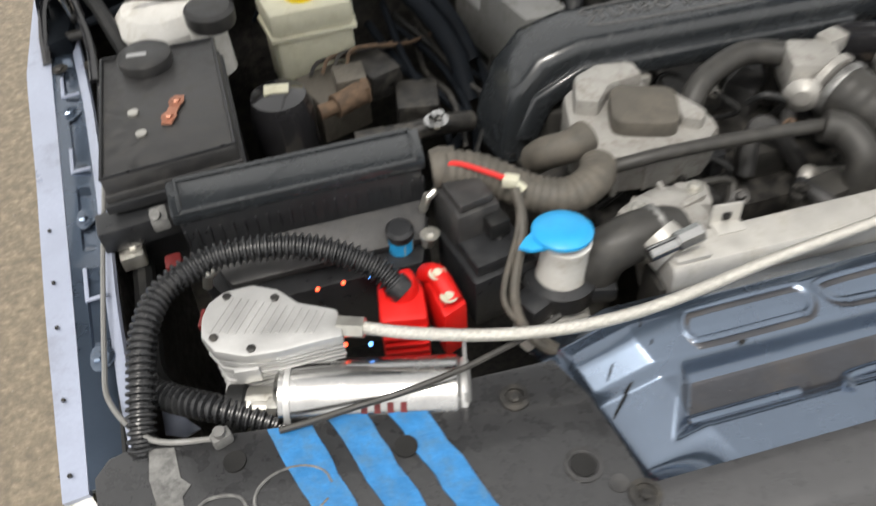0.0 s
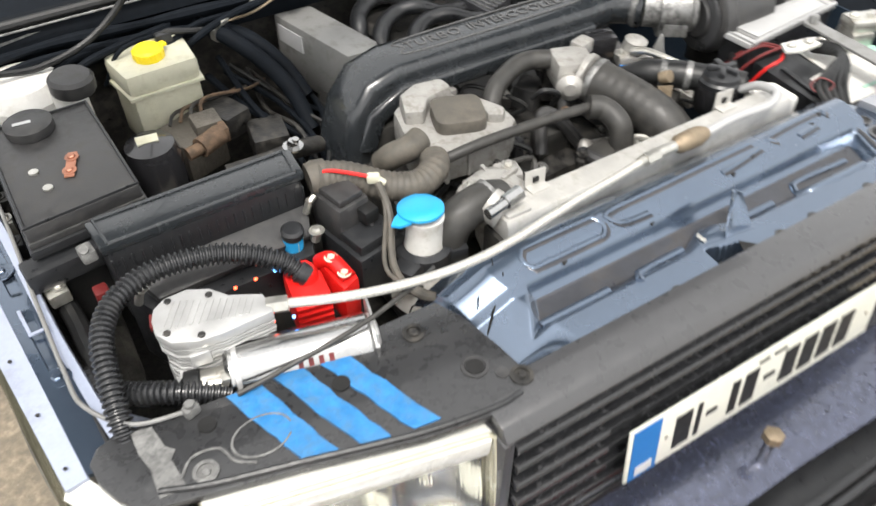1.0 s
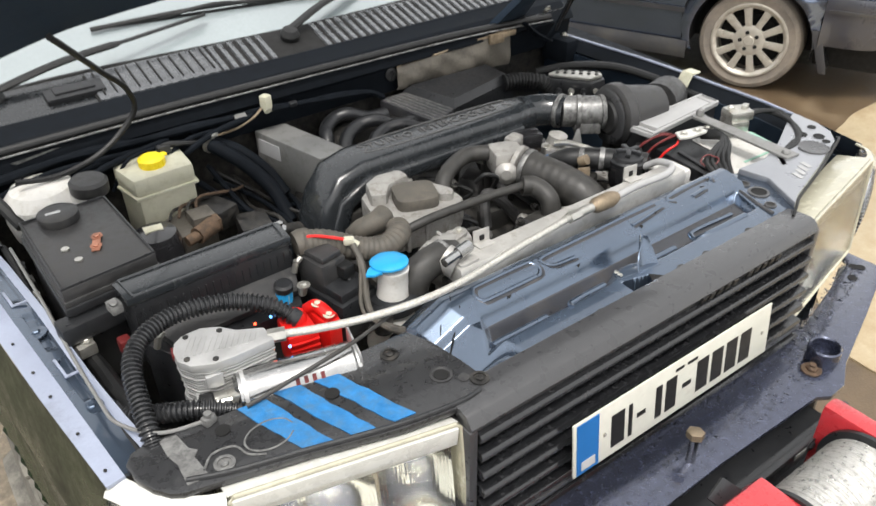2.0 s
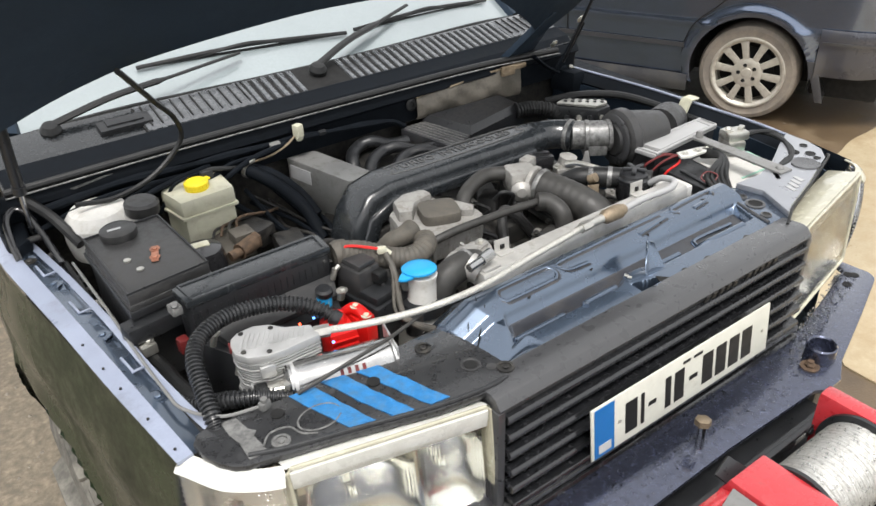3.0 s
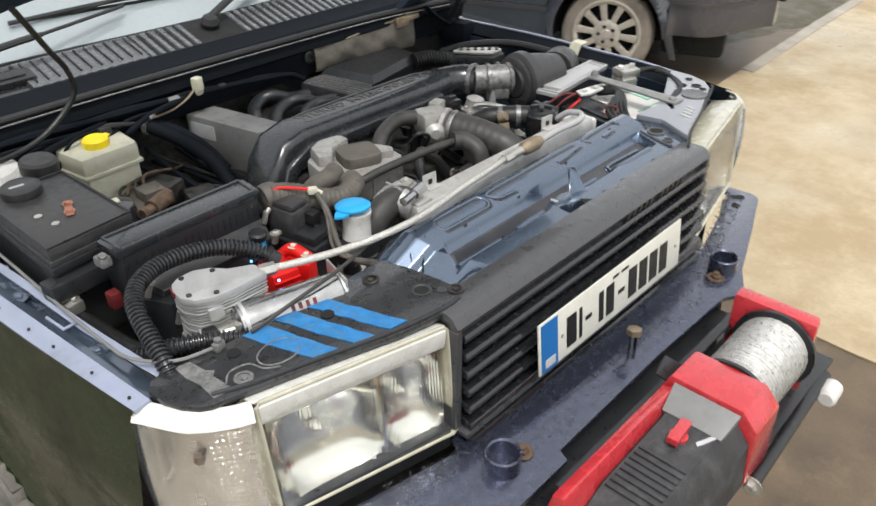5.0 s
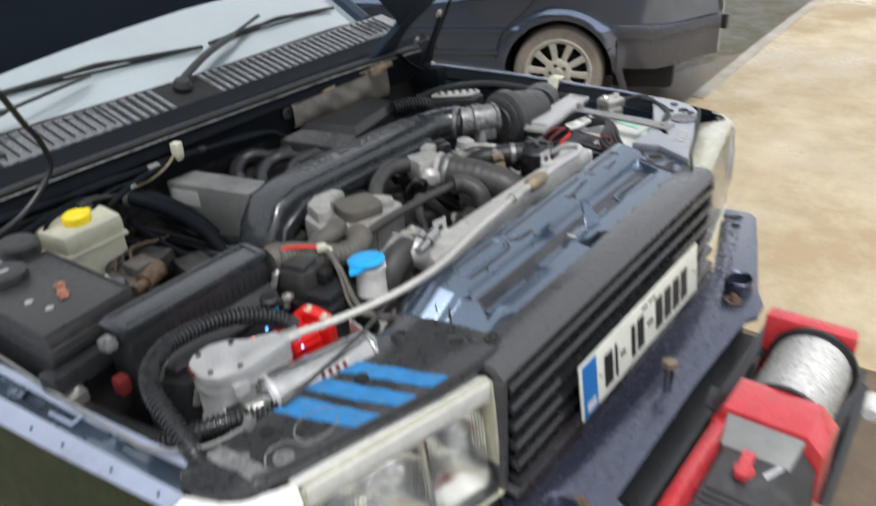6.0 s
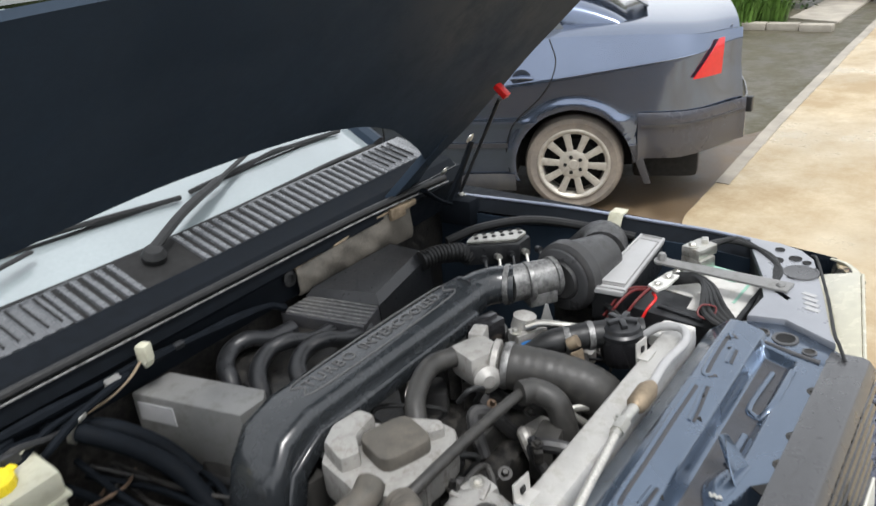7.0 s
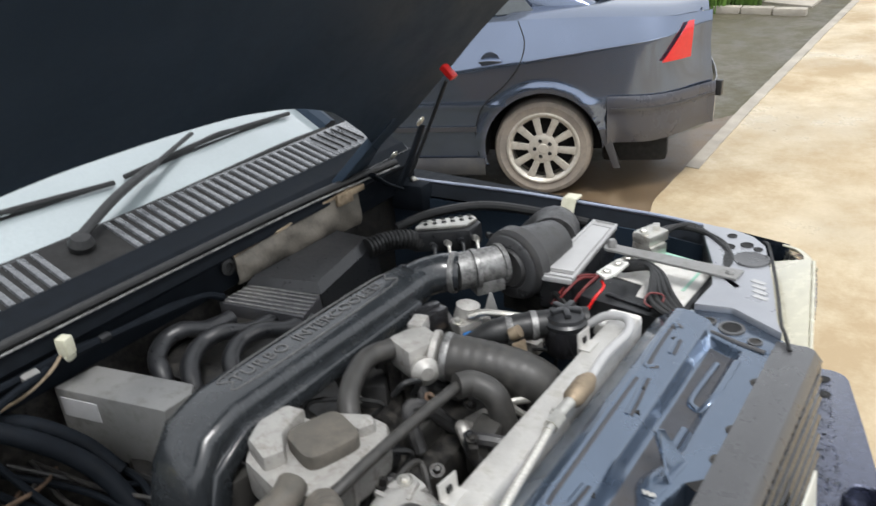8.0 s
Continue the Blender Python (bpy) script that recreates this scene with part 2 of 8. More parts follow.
M = dict(
    black=mat("black_plastic", (0.018, 0.019, 0.021), 0.34, var=0.2, scale=70, dirt=(0.045, 0.044, 0.041), dirt_at=0.66),
    dusty=mat("dusty_black_plastic", (0.033, 0.033, 0.034), 0.38, var=0.2, scale=60, grain=420, dirt=(0.060, 0.058, 0.055), dirt_at=0.58),
    rubber=mat("black_rubber", (0.011, 0.0115, 0.012), 0.44, var=0.3, scale=90, spec=0.4, dirt=(0.030, 0.029, 0.027), dirt_at=0.62),
    oily=mat("oily_black_metal", (0.022, 0.0215, 0.021), 0.35, 0.3, var=0.5, scale=60, dirt=(0.075, 0.069, 0.060), dirt_at=0.56, bump=0.5),
    hosefab=mat("dusty_rubber_hose", (0.031, 0.030, 0.028), 0.5, var=0.2, scale=60, grain=480, bump=0.08, dirt=(0.064, 0.060, 0.054), dirt_at=0.60),
    dusthose=mat("dust_coated_rubber", (0.078, 0.071, 0.060), 0.6, var=0.25, scale=50, grain=420, bump=0.12, dirt=(0.125, 0.110, 0.090), dirt_at=0.56),
    convoluted=mat("convoluted_black_tube", (0.022, 0.023, 0.025), 0.26, var=0.2, scale=60, bump=0.05, dirt=(0.05, 0.05, 0.05), dirt_at=0.62),
    navy=mat("navy_metallic_paint", (0.108, 0.145, 0.202), 0.25, 0.82, var=0.06, coat=1.0, bump=0.02, scale=9),
    # dusty recess floor, and the shade painted beside the embossed beads
    grime_shade=mat("dust_and_bead_shade", (0.043, 0.045, 0.053), 0.32, 0.35, var=0.25, coat=0.25, dirt=(0.060, 0.054, 0.050), dirt_at=0.58, scale=20),
    # fender strip colour, lightened to hold the sky sheen on the dark paint
    strip=mat("pale_sheen_paint", (0.30, 0.335, 0.43), 0.35, 0.1, var=0.12, coat=0.5, bump=0.05, dirt=(0.17, 0.18, 0.21), dirt_at=0.66, scale=9),
    # dark body paint; green and brown reflections are tinted into its colour
    green=mat("dark_paint_reflection_tint", (0.010, 0.020, 0.006), 0.16, 0.0, var=0.5, coat=0.0, spec=0.32, bump=0.02, dirt=(0.022, 0.021, 0.013), dirt_at=0.58, scale=2.2),
    bonnet=mat("bonnet_underside_paint", (0.023, 0.035, 0.052), 0.5, 0.0, var=0.2, bump=0.03, scale=4, spec=0.12, dirt=(0.027, 0.039, 0.055), dirt_at=0.58),
    steel=mat("bumper_blue_black_steel", (0.075, 0.085, 0.130), 0.20, 0.75, var=0.25, coat=1.0, bump=0.30, grain=260, dirt=(0.05, 0.054, 0.078), dirt_at=0.66, scale=60),
    alloy=mat("cast_alloy", (0.38, 0.37, 0.35), 0.45, 0.45, var=0.12, scale=45, dirt=(0.22, 0.205, 0.18), dirt_at=0.58, bump=0.3),
    greybox=mat("grey_plastic", (0.19, 0.19, 0.185), 0.42, var=0.10, scale=30, dirt=(0.135, 0.13, 0.12), dirt_at=0.6),
    rad=mat("weathered_aluminium", (0.50, 0.49, 0.465), 0.42, 0.45, var=0.1, dirt=(0.36, 0.34, 0.30), dirt_at=0.6),
    finned=mat("compressor_aluminium", (0.50, 0.50, 0.495), 0.42, 0.55, var=0.1, bump=0.15),
    chrome=mat("polished_steel", (0.44, 0.44, 0.435), 0.20, 1.0, var=0.08, bump=0.02),
    reflector=mat("lamp_reflector", (0.86, 0.85, 0.80), 0.13, 1.0, var=0.06, bump=0.2, grain=90),
    zinc=mat("zinc_plated_steel", (0.55, 0.54, 0.50), 0.35, 0.85, var=0.2, dirt=(0.20, 0.15, 0.10), dirt_at=0.66),
    rust=mat("rusty_bolt", (0.12, 0.078, 0.05), 0.8, 0.2, var=0.5, bump=0.5, scale=80),
    brass=mat("dull_brass", (0.29, 0.23, 0.16), 0.5, 0.6, var=0.3, dirt=(0.16, 0.12, 0.08)),
    copper=mat("copper_link", (0.38, 0.17, 0.11), 0.45, 0.5, var=0.3),
    braid=mat("braided_steel_hose", (0.60, 0.585, 0.54), 0.36, 0.65, var=0.25, scale=300, grain=700, bump=0.8),
    milky=mat("milky_plastic", (0.52, 0.51, 0.40), 0.42, var=0.08, sss=0.15, dirt=(0.38, 0.355, 0.25), dirt_at=0.62, bump=0.05),
    white=mat("white_plastic", (0.60, 0.59, 0.56), 0.45, var=0.08, dirt=(0.42, 0.39, 0.33), dirt_at=0.62, bump=0.05),
    yellow=mat("yellow_plastic", (0.86, 0.66, 0.015), 0.4, var=0.1, bump=0.05),
    blue=mat("blue_plastic", (0.014, 0.32, 0.66), 0.4, var=0.08, bump=0.05),
    tape=mat("blue_tape", (0.020, 0.17, 0.41), 0.45, var=0.22, bump=0.4, scale=60, dirt=(0.05, 0.15, 0.27), dirt_at=0.56),
    red=mat("red_plastic", (0.62, 0.012, 0.010), 0.38, var=0.12, bump=0.05),
    winchred=mat("red_paint", (0.50, 0.030, 0.038), 0.24, 0.05, var=0.12, coat=0.8, bump=0.08, dirt=(0.36, 0.06, 0.06), dirt_at=0.66),
    winchblack=mat("black_textured_plastic", (0.030, 0.030, 0.032), 0.5, var=0.3, bump=0.5, dirt=(0.08, 0.08, 0.08), dirt_at=0.6),
    rope=mat("wire_winch_rope", (0.56, 0.555, 0.53), 0.30, 0.75, var=0.2, scale=90, grain=520, bump=0.7, dirt=(0.34, 0.33, 0.30), dirt_at=0.62),
    foil=mat("brown_heat_shield", (0.120, 0.108, 0.090), 0.6, 0.1, var=0.3, bump=0.8, scale=14, dirt=(0.055, 0.051, 0.045), dirt_at=0.56),
    duct=mat("intake_duct_plastic", (0.020, 0.023, 0.026), 0.22, var=0.15, coat=0.35, dirt=(0.042, 0.044, 0.044), dirt_at=0.67, scale=30),
    letters=mat("worn_raised_letters", (0.085, 0.085, 0.085), 0.55, var=0.2),
    cowl=mat("cowl_plastic", (0.014, 0.016, 0.018), 0.20, var=0.2, spec=0.5, coat=0.7, dirt=(0.024, 0.026, 0.029), dirt_at=0.62, scale=60),
    cover=mat("satin_black_plastic", (0.026, 0.0265, 0.028), 0.28, var=0.15, scale=70, coat=0.35, dirt=(0.046, 0.046, 0.046), dirt_at=0.66),
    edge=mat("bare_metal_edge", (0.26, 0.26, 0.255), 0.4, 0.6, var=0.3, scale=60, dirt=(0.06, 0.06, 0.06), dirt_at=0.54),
    mud=mat("dried_mud_rubber", (0.17, 0.16, 0.138), 0.9, var=0.4, scale=14, grain=120, bump=1.0, dirt=(0.05, 0.048, 0.042), dirt_at=0.52),
    trim=mat("satin_grey_black_plastic", (0.050, 0.0505, 0.053), 0.30, var=0.08, coat=0.4, bump=0.12, scale=40),
    earth=mat("wet_brown_earth", (0.112, 0.077, 0.044), 0.42, var=0.35, scale=4, grain=110, coat=0.08, bump=0.7, dirt=(0.19, 0.14, 0.085), dirt_at=0.62),
    yard=mat("gravelly_yard", (0.245, 0.205, 0.150), 0.75, var=0.45, scale=40, grain=160, bump=1.0, dirt=(0.15, 0.128, 0.10), dirt_at=0.52),
    matt=mat("matt_black_paint", (0.0075, 0.0095, 0.0125), 0.6, var=0.25, spec=0.06, scale=40, bump=0.05),
    darkred=mat("dull_dark_red_plastic", (0.12, 0.012, 0.012), 0.5, var=0.2, bump=0.1),
    # flat black for holes, gaps and undersides, standing in for their darkness
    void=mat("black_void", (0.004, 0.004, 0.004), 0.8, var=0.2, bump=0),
    plate=mat("plate_white", (0.62, 0.62, 0.55), 0.4, var=0.06, bump=0.05, dirt=(0.5, 0.48, 0.42), dirt_at=0.66),
    plateblue=mat("plate_blue", (0.016, 0.14, 0.40), 0.4, var=0.08, bump=0.05),
    ink=mat("black_print", (0.012, 0.012, 0.012), 0.5, var=0.2, bump=0),
    lightprint=mat("pale_print", (0.46, 0.465, 0.47), 0.5, var=0.1, bump=0),
    scuffs=mat("grey_scuffs", (0.17, 0.17, 0.165), 0.6, var=0.35, scale=80, bump=0.3, dirt=(0.07, 0.07, 0.07), dirt_at=0.54),
    lampwhite=mat("lamp_bezel_white", (0.62, 0.62, 0.58), 0.25, var=0.06, coat=0.5, bump=0.05, dirt=(0.50, 0.49, 0.44), dirt_at=0.62),
    lens=plain_glass("lamp_glass", (0.98, 0.98, 0.95), 0.03, ribs=("X", 55.0), deep=0.10),
    ribbed=plain_glass("ribbed_indicator_glass", (1.0, 0.99, 0.96), 0.04, ribs=("X", 42.0), deep=0.12),
    lampsilver=mat("matt_silver_lamp_shell", (0.78, 0.76, 0.71), 0.20, 0.92, var=0.06, bump=0.05),
    grilleblack=mat("wet_black_plastic", (0.013, 0.0135, 0.015), 0.14, var=0.25, coat=0.6, scale=80, dirt=(0.03, 0.031, 0.033), dirt_at=0.64, grain=220, bump=0.3),
    panelgrey=mat("blue_grey_panel_paint", (0.30, 0.31, 0.335), 0.30, 0.45, var=0.08, coat=0.5, bump=0.04, scale=10),
    louvre=mat("louvre_plastic", (0.085, 0.090, 0.097), 0.20, var=0.2, coat=0.6, dirt=(0.05, 0.053, 0.058), dirt_at=0.58),
    # pale opaque base carries the sky reflected in the windscreen
    screen=mat("sky_pale_windscreen", (0.27, 0.31, 0.32), 0.06, var=0.10, scale=2.5, grain=120, coat=1.0, spec=0.9, bump=0.03),
    concrete=mat("wet_concrete", (0.49, 0.410, 0.275), 0.26, var=0.26, scale=0.75, grain=90, bump=0.5, dirt=(0.31, 0.225, 0.125), dirt_at=0.50),
    asphalt=mat("damp_asphalt", (0.084, 0.074, 0.050), 0.45, var=0.28, scale=3.0, grain=300, bump=0.3, dirt=(0.070, 0.064, 0.030), dirt_at=0.53),
    saloon=mat("dark_blue_grey_paint", (0.145, 0.180, 0.255), 0.10, 0.82, var=0.06, scale=2.5, coat=1.0, bump=0.012),
    saloonlow=mat("dark_bumper_paint", (0.060, 0.063, 0.080), 0.24, 0.4, var=0.08, scale=2.5, coat=0.8, bump=0.015, dirt=(0.090, 0.085, 0.080), dirt_at=0.66),
    cladding=mat("dusty_dark_cladding", (0.055, 0.055, 0.060), 0.4, 0.1, var=0.12, scale=4, dirt=(0.10, 0.095, 0.085), dirt_at=0.6),
    tyre=mat("dusty_tyre", (0.20, 0.175, 0.15), 0.85, var=0.2, scale=8, dirt=(0.28, 0.24, 0.195), dirt_at=0.5, bump=0.4),
    rim=mat("silver_wheel", (0.52, 0.49, 0.43), 0.42, 0.4, var=0.12, dirt=(0.36, 0.31, 0.24), dirt_at=0.62),
    lidgrey=mat("faded_grey_plastic", (0.37, 0.37, 0.37), 0.4, var=0.10, scale=12, dirt=(0.28, 0.265, 0.24), dirt_at=0.66, bump=0.05),
    gloss=mat("glossy_rubber", (0.02, 0.02, 0.022), 0.16, var=0.2, coat=0.5, bump=0.05),
    gravel=mat("loose_grit", (0.24, 0.21, 0.17), 0.8, var=0.4, scale=60),
    lamprim=mat("yellowed_clear_rim", (0.46, 0.44, 0.34), 0.22, var=0.12, coat=0.8, bump=0.05),
    taillamp=mat("red_lamp_lens", (0.60, 0.012, 0.015), 0.15, var=0.08, coat=0.8, bump=0.02),
    carglass=mat("dark_car_glass", (0.045, 0.055, 0.060), 0.05, var=0.1, coat=1.0, bump=0),
    leaf=mat("garden_leaves", (0.10, 0.20, 0.03), 0.6, var=0.5, scale=6, per_object=0.1),
    leafdark=mat("dark_shrub_leaves", (0.045, 0.085, 0.022), 0.6, var=0.5, scale=6),
    stone=mat("garden_stone", (0.34, 0.31, 0.26), 0.8, var=0.25, scale=5),
    terracotta=mat("terracotta", (0.34, 0.12, 0.06), 0.75, var=0.2),
    greenlabel=mat("green_label", (0.30, 0.56, 0.44), 0.4, var=0.1),
    led_red=mat("red_led", (0.8, 0.05, 0.02), 0.3, emit=(1.0, 0.08, 0.03, 3.0), bump=0),
    led_blue=mat("blue_led", (0.05, 0.2, 0.9), 0.3, emit=(0.1, 0.35, 1.0, 3.0), bump=0),
)

# ---- mesh helpers ----
ORIGIN = {}


def V(*p):
    return Vector(p if len(p) > 1 else p[0])


def thing(name, at, label, category, group=""):
    e = new(name)
    e.location, e.empty_display_size = at, 0.05
    ORIGIN[e.name] = V(at)
    return tagged(e, label, category, group)


def part(name, bm, material, parent, label="", sharp=35, group=""):
    me = bpy.data.meshes.new(name)
    bmesh.ops.recalc_face_normals(bm, faces=bm.faces)
    org = ORIGIN[parent.name] if parent else V(0, 0, 0)
    bmesh.ops.translate(bm, verts=bm.verts, vec=-org)
    bm.to_mesh(me)
    bm.free()
    for p in me.polygons:
        p.use_smooth = True
    me.set_sharp_from_angle(angle=radians(sharp))
    me.materials.append(M[material])
    ob = new(name, me)
    if parent:
        ob.parent = parent
    ORIGIN[ob.name] = org
    return tagged(ob, label, group=group)


def piece(name, source, parent, offset, turn=None):
    """Another object on the same mesh, moved by offset from where the source lies."""
    ob = new(name, source.data)
    ob.parent = parent
    ob.location = source.location + V(offset)
    ORIGIN[ob.name] = ORIGIN[parent.name]
    return ob


def whole(name, bm, material, label, category, at=None, kind="", group="", sharp=35):
    """A top-level thing that is one mesh, with its origin at its base."""
    if at is None:
        zs = [v.co for v in bm.verts]
        at = V(sum(c.x for c in zs) / len(zs), sum(c.y for c in zs) / len(zs), min(c.z for c in zs))
    at = V(at)
    bmesh.ops.translate(bm, verts=bm.verts, vec=-at)
    ob = part(name, bm, material, None, sharp=sharp)
    ob.location = at
    ORIGIN[ob.name] = at
    return tagged(ob, label, category, group, kind)


def join(*bms):
    out = bmesh.new()
    for b in bms:
        tmp = bpy.data.meshes.new("tmp")
        b.to_mesh(tmp)
        b.free()
        out.from_mesh(tmp)
        bpy.data.meshes.remove(tmp)
    return out


def bevel(bm, w, seg=2, angle=30):
    if w:
        es = [e for e in bm.edges if len(e.link_faces) == 2 and e.calc_face_angle(0) > radians(angle)]
        bmesh.ops.bevel(bm, geom=es, offset=w, segments=seg, affect="EDGES", profile=0.6, clamp_overlap=True)
    return bm


def box(c, s, rz=0.0, rx=0.0, ry=0.0, w=0.004, taper=1.0):
    bm = bmesh.new()
    bmesh.ops.create_cube(bm, size=1)
    for v in bm.verts:
        k = taper if v.co.z > 0 else 1.0
        v.co = V(v.co.x * s[0] * k, v.co.y * s[1] * k, v.co.z * s[2])
    bevel(bm, w)
    bm.transform(pose(c[0], c[1], c[2], rx, ry, rz))
    return bm


def prism(outline, z0, z1, w=0.003, slope=(0, 0)):
    """An upright prism over an outline of (x, y); slope tilts its top and bottom."""
    bm = bmesh.new()
    top = [bm.verts.new((x, y, z1 + slope[0] * x + slope[1] * y)) for x, y in outline]
    low = [bm.verts.new((x, y, z0 + slope[0] * x + slope[1] * y)) for x, y in outline]
    bm.faces.new(top)
    bm.faces.new(low[::-1])
    for i in range(len(outline)):
        j = (i + 1) % len(outline)
        bm.faces.new((top[j], top[i], low[i], low[j]))
    bmesh.ops.recalc_face_normals(bm, faces=bm.faces)
    return bevel(bm, w)


def along_x(profile, x0, x1, w=0.0, y_at=None):
    """A closed (y, z) outline drawn out from x0 to x1."""
    bm = bmesh.new()
    a = [bm.verts.new((x0, y, z)) for y, z in profile]
    b = [bm.verts.new((x1, y, z)) for y, z in profile]
    bm.faces.new(a)
    bm.faces.new(b[::-1])
    for i in range(len(profile)):
        j = (i + 1) % len(profile)
        bm.faces.new((a[j], a[i], b[i], b[j]))
    bmesh.ops.recalc_face_normals(bm, faces=bm.faces)
    return bevel(bm, w)


def slab(quad, thick, w=0.002):
    """A plate with the four given top corners, thick towards the side away from its normal."""
    q = [V(p) for p in quad]
    nrm = (q[1] - q[0]).cross(q[3] - q[0]).normalized() * thick
    bm = bmesh.new()
    top = [bm.verts.new(p) for p in q]
    low = [bm.verts.new(p - nrm) for p in q]
    bm.faces.new(top)
    bm.faces.new(low[::-1])
    for i in range(len(q)):
        j = (i + 1) % len(q)
        bm.faces.new((top[j], top[i], low[i], low[j]))
    bmesh.ops.recalc_face_normals(bm, faces=bm.faces)
    return bevel(bm, w)


def spline(pts, n=8, closed=False):
    pts = [V(p) for p in pts]
    if len(pts) == 2:
        return [pts[0].lerp(pts[1], i / n) for i in range(n + 1)]
    out = []
    m = len(pts)
    for i in range(m if closed else m - 1):
        if closed:
            a, b, c, d = (pts[(i + j) % m] for j in (-1, 0, 1, 2))
        else:
            b, c = pts[i], pts[i + 1]
            a = pts[i - 1] if i else b * 2 - c
            d = pts[i + 2] if i + 2 < m else c * 2 - b
        for j in range(n):
            t = j / n
            out.append(0.5 * (2 * b + (c - a) * t + (2 * a - 5 * b + 4 * c - d) * t * t + (3 * b - a - 3 * c + d) * t ** 3))
    if not closed:
        out.append(pts[-1])
    return out


def sweep(path, radius, seg=12, closed=False, flat=1.0):
    """A tube round a list of points; radius is a number or a function of the run along it in metres."""
    bm = bmesh.new()
    rings, up, run = [], None, 0.0
    m = len(path)
    for i, p in enumerate(path):
        d = (path[(i + 1) % m if closed else min(i + 1, m - 1)] - path[(i - 1) % m if closed else max(i - 1, 0)]).normalized()
        if up is None:
            up = V(0, 0, 1) if abs(d.z) < 0.9 else V(0, 1, 0)
        up = (up - d * up.dot(d)).normalized()
        side = d.cross(up)
        if i:
            run += (p - path[i - 1]).length
        r = radius(run) if callable(radius) else radius
        rings.append([bm.verts.new(p + side * (r * math.cos(2 * math.pi * j / seg)) + up * (r * flat * math.sin(2 * math.pi * j / seg))) for j in range(seg)])
    for i in range(m if closed else m - 1):
        a, b = rings[i], rings[(i + 1) % m]
        for j in range(seg):
            bm.faces.new((a[j], a[(j + 1) % seg], b[(j + 1) % seg], b[j]))
    if not closed:
        bm.faces.new(rings[0][::-1])
        bm.faces.new(rings[-1])
    return bm


def tube(pts, radius, seg=12, n=8, closed=False, flat=1.0):
    return sweep(spline(pts, n, closed), radius, seg, closed, flat)


def corrugated(pts, r, pitch=0.008, depth=0.0025, seg=14):
    """A split-loom style hose with ring ribs."""
    coarse = spline(pts, 16)
    total = sum((b - a).length for a, b in zip(coarse, coarse[1:]))
    steps = int(total / pitch * 4)
    fine, acc, i, walked = [], 0.0, 0, 0.0
    for s in range(steps + 1):
        want = total * s / steps
        while i < len(coarse) - 2 and walked + (coarse[i + 1] - coarse[i]).length < want:
            walked += (coarse[i + 1] - coarse[i]).length
            i += 1
        seglen = (coarse[i + 1] - coarse[i]).length or 1e-6
        fine.append(coarse[i].lerp(coarse[i + 1], min(1, (want - walked) / seglen)))
    return sweep(fine, lambda run: r + depth * (1 if (run / pitch) % 1 < 0.5 else -1), seg)


def lathe(profile, base, axis=(0, 0, 1), seg=24, cap=True):
    """A turned shape: (radius, height) pairs along axis from base."""
    bm = bmesh.new()
    turn = V(axis).to_track_quat("Z", "Y").to_matrix()
    base = V(base)
    rings = []
    for r, h in profile:
        if r < 1e-5:
            rings.append([bm.verts.new(base + turn @ V(0, 0, h))])
        else:
            rings.append([bm.verts.new(base + turn @ V(r * math.cos(2 * math.pi * j / seg), r * math.sin(2 * math.pi * j / seg), h)) for j in range(seg)])
    for a, b in zip(rings, rings[1:]):
        for j in range(seg):
            q = [a[j % len(a)], a[(j + 1) % len(a)], b[(j + 1) % len(b)], b[j % len(b)]]
            q = list(dict.fromkeys(q))
            if len(q) > 2:
                bm.faces.new(q)
    for ring in (rings[0], rings[-1]):
        if len(ring) > 2 and cap:
            bm.faces.new(ring)
    bmesh.ops.recalc_face_normals(bm, faces=bm.faces)
    return bm


def rod(p, q, r, seg=12, r2=None):
    d = V(q) - V(p)
    return lathe([(r, 0), (r if r2 is None else r2, d.length)], p, d, seg)


def bolt(at, r=0.008, h=0.006, axis=(0, 0, 1), washer=True):
    prof = [(r * 0.95, 0), (r, h * 0.7), (r * 0.7, h)]
    b = lathe(prof, at, axis, 6)
    if washer:
        b = join(b, lathe([(r * 1.7, 0), (r * 1.7, h * 0.25)], at, axis, 14))
    return b


def grid(fn, us, vs, thick=0.0):
    """A sheet of points fn(u, v)."""
    bm = bmesh.new()
    rows = [[bm.verts.new(fn(u, v)) for v in vs] for u in us]
    for a, b in zip(rows, rows[1:]):
        for i in range(len(vs) - 1):
            bm.faces.new((a[i], a[i + 1], b[i + 1], b[i]))
    if thick:
        bmesh.ops.recalc_face_normals(bm, faces=bm.faces)
        bmesh.ops.solidify(bm, geom=bm.faces[:], thickness=thick)
    return bm


def steps(a, b, n):
    return [a + (b - a) * i / (n - 1) for i in range(n)]


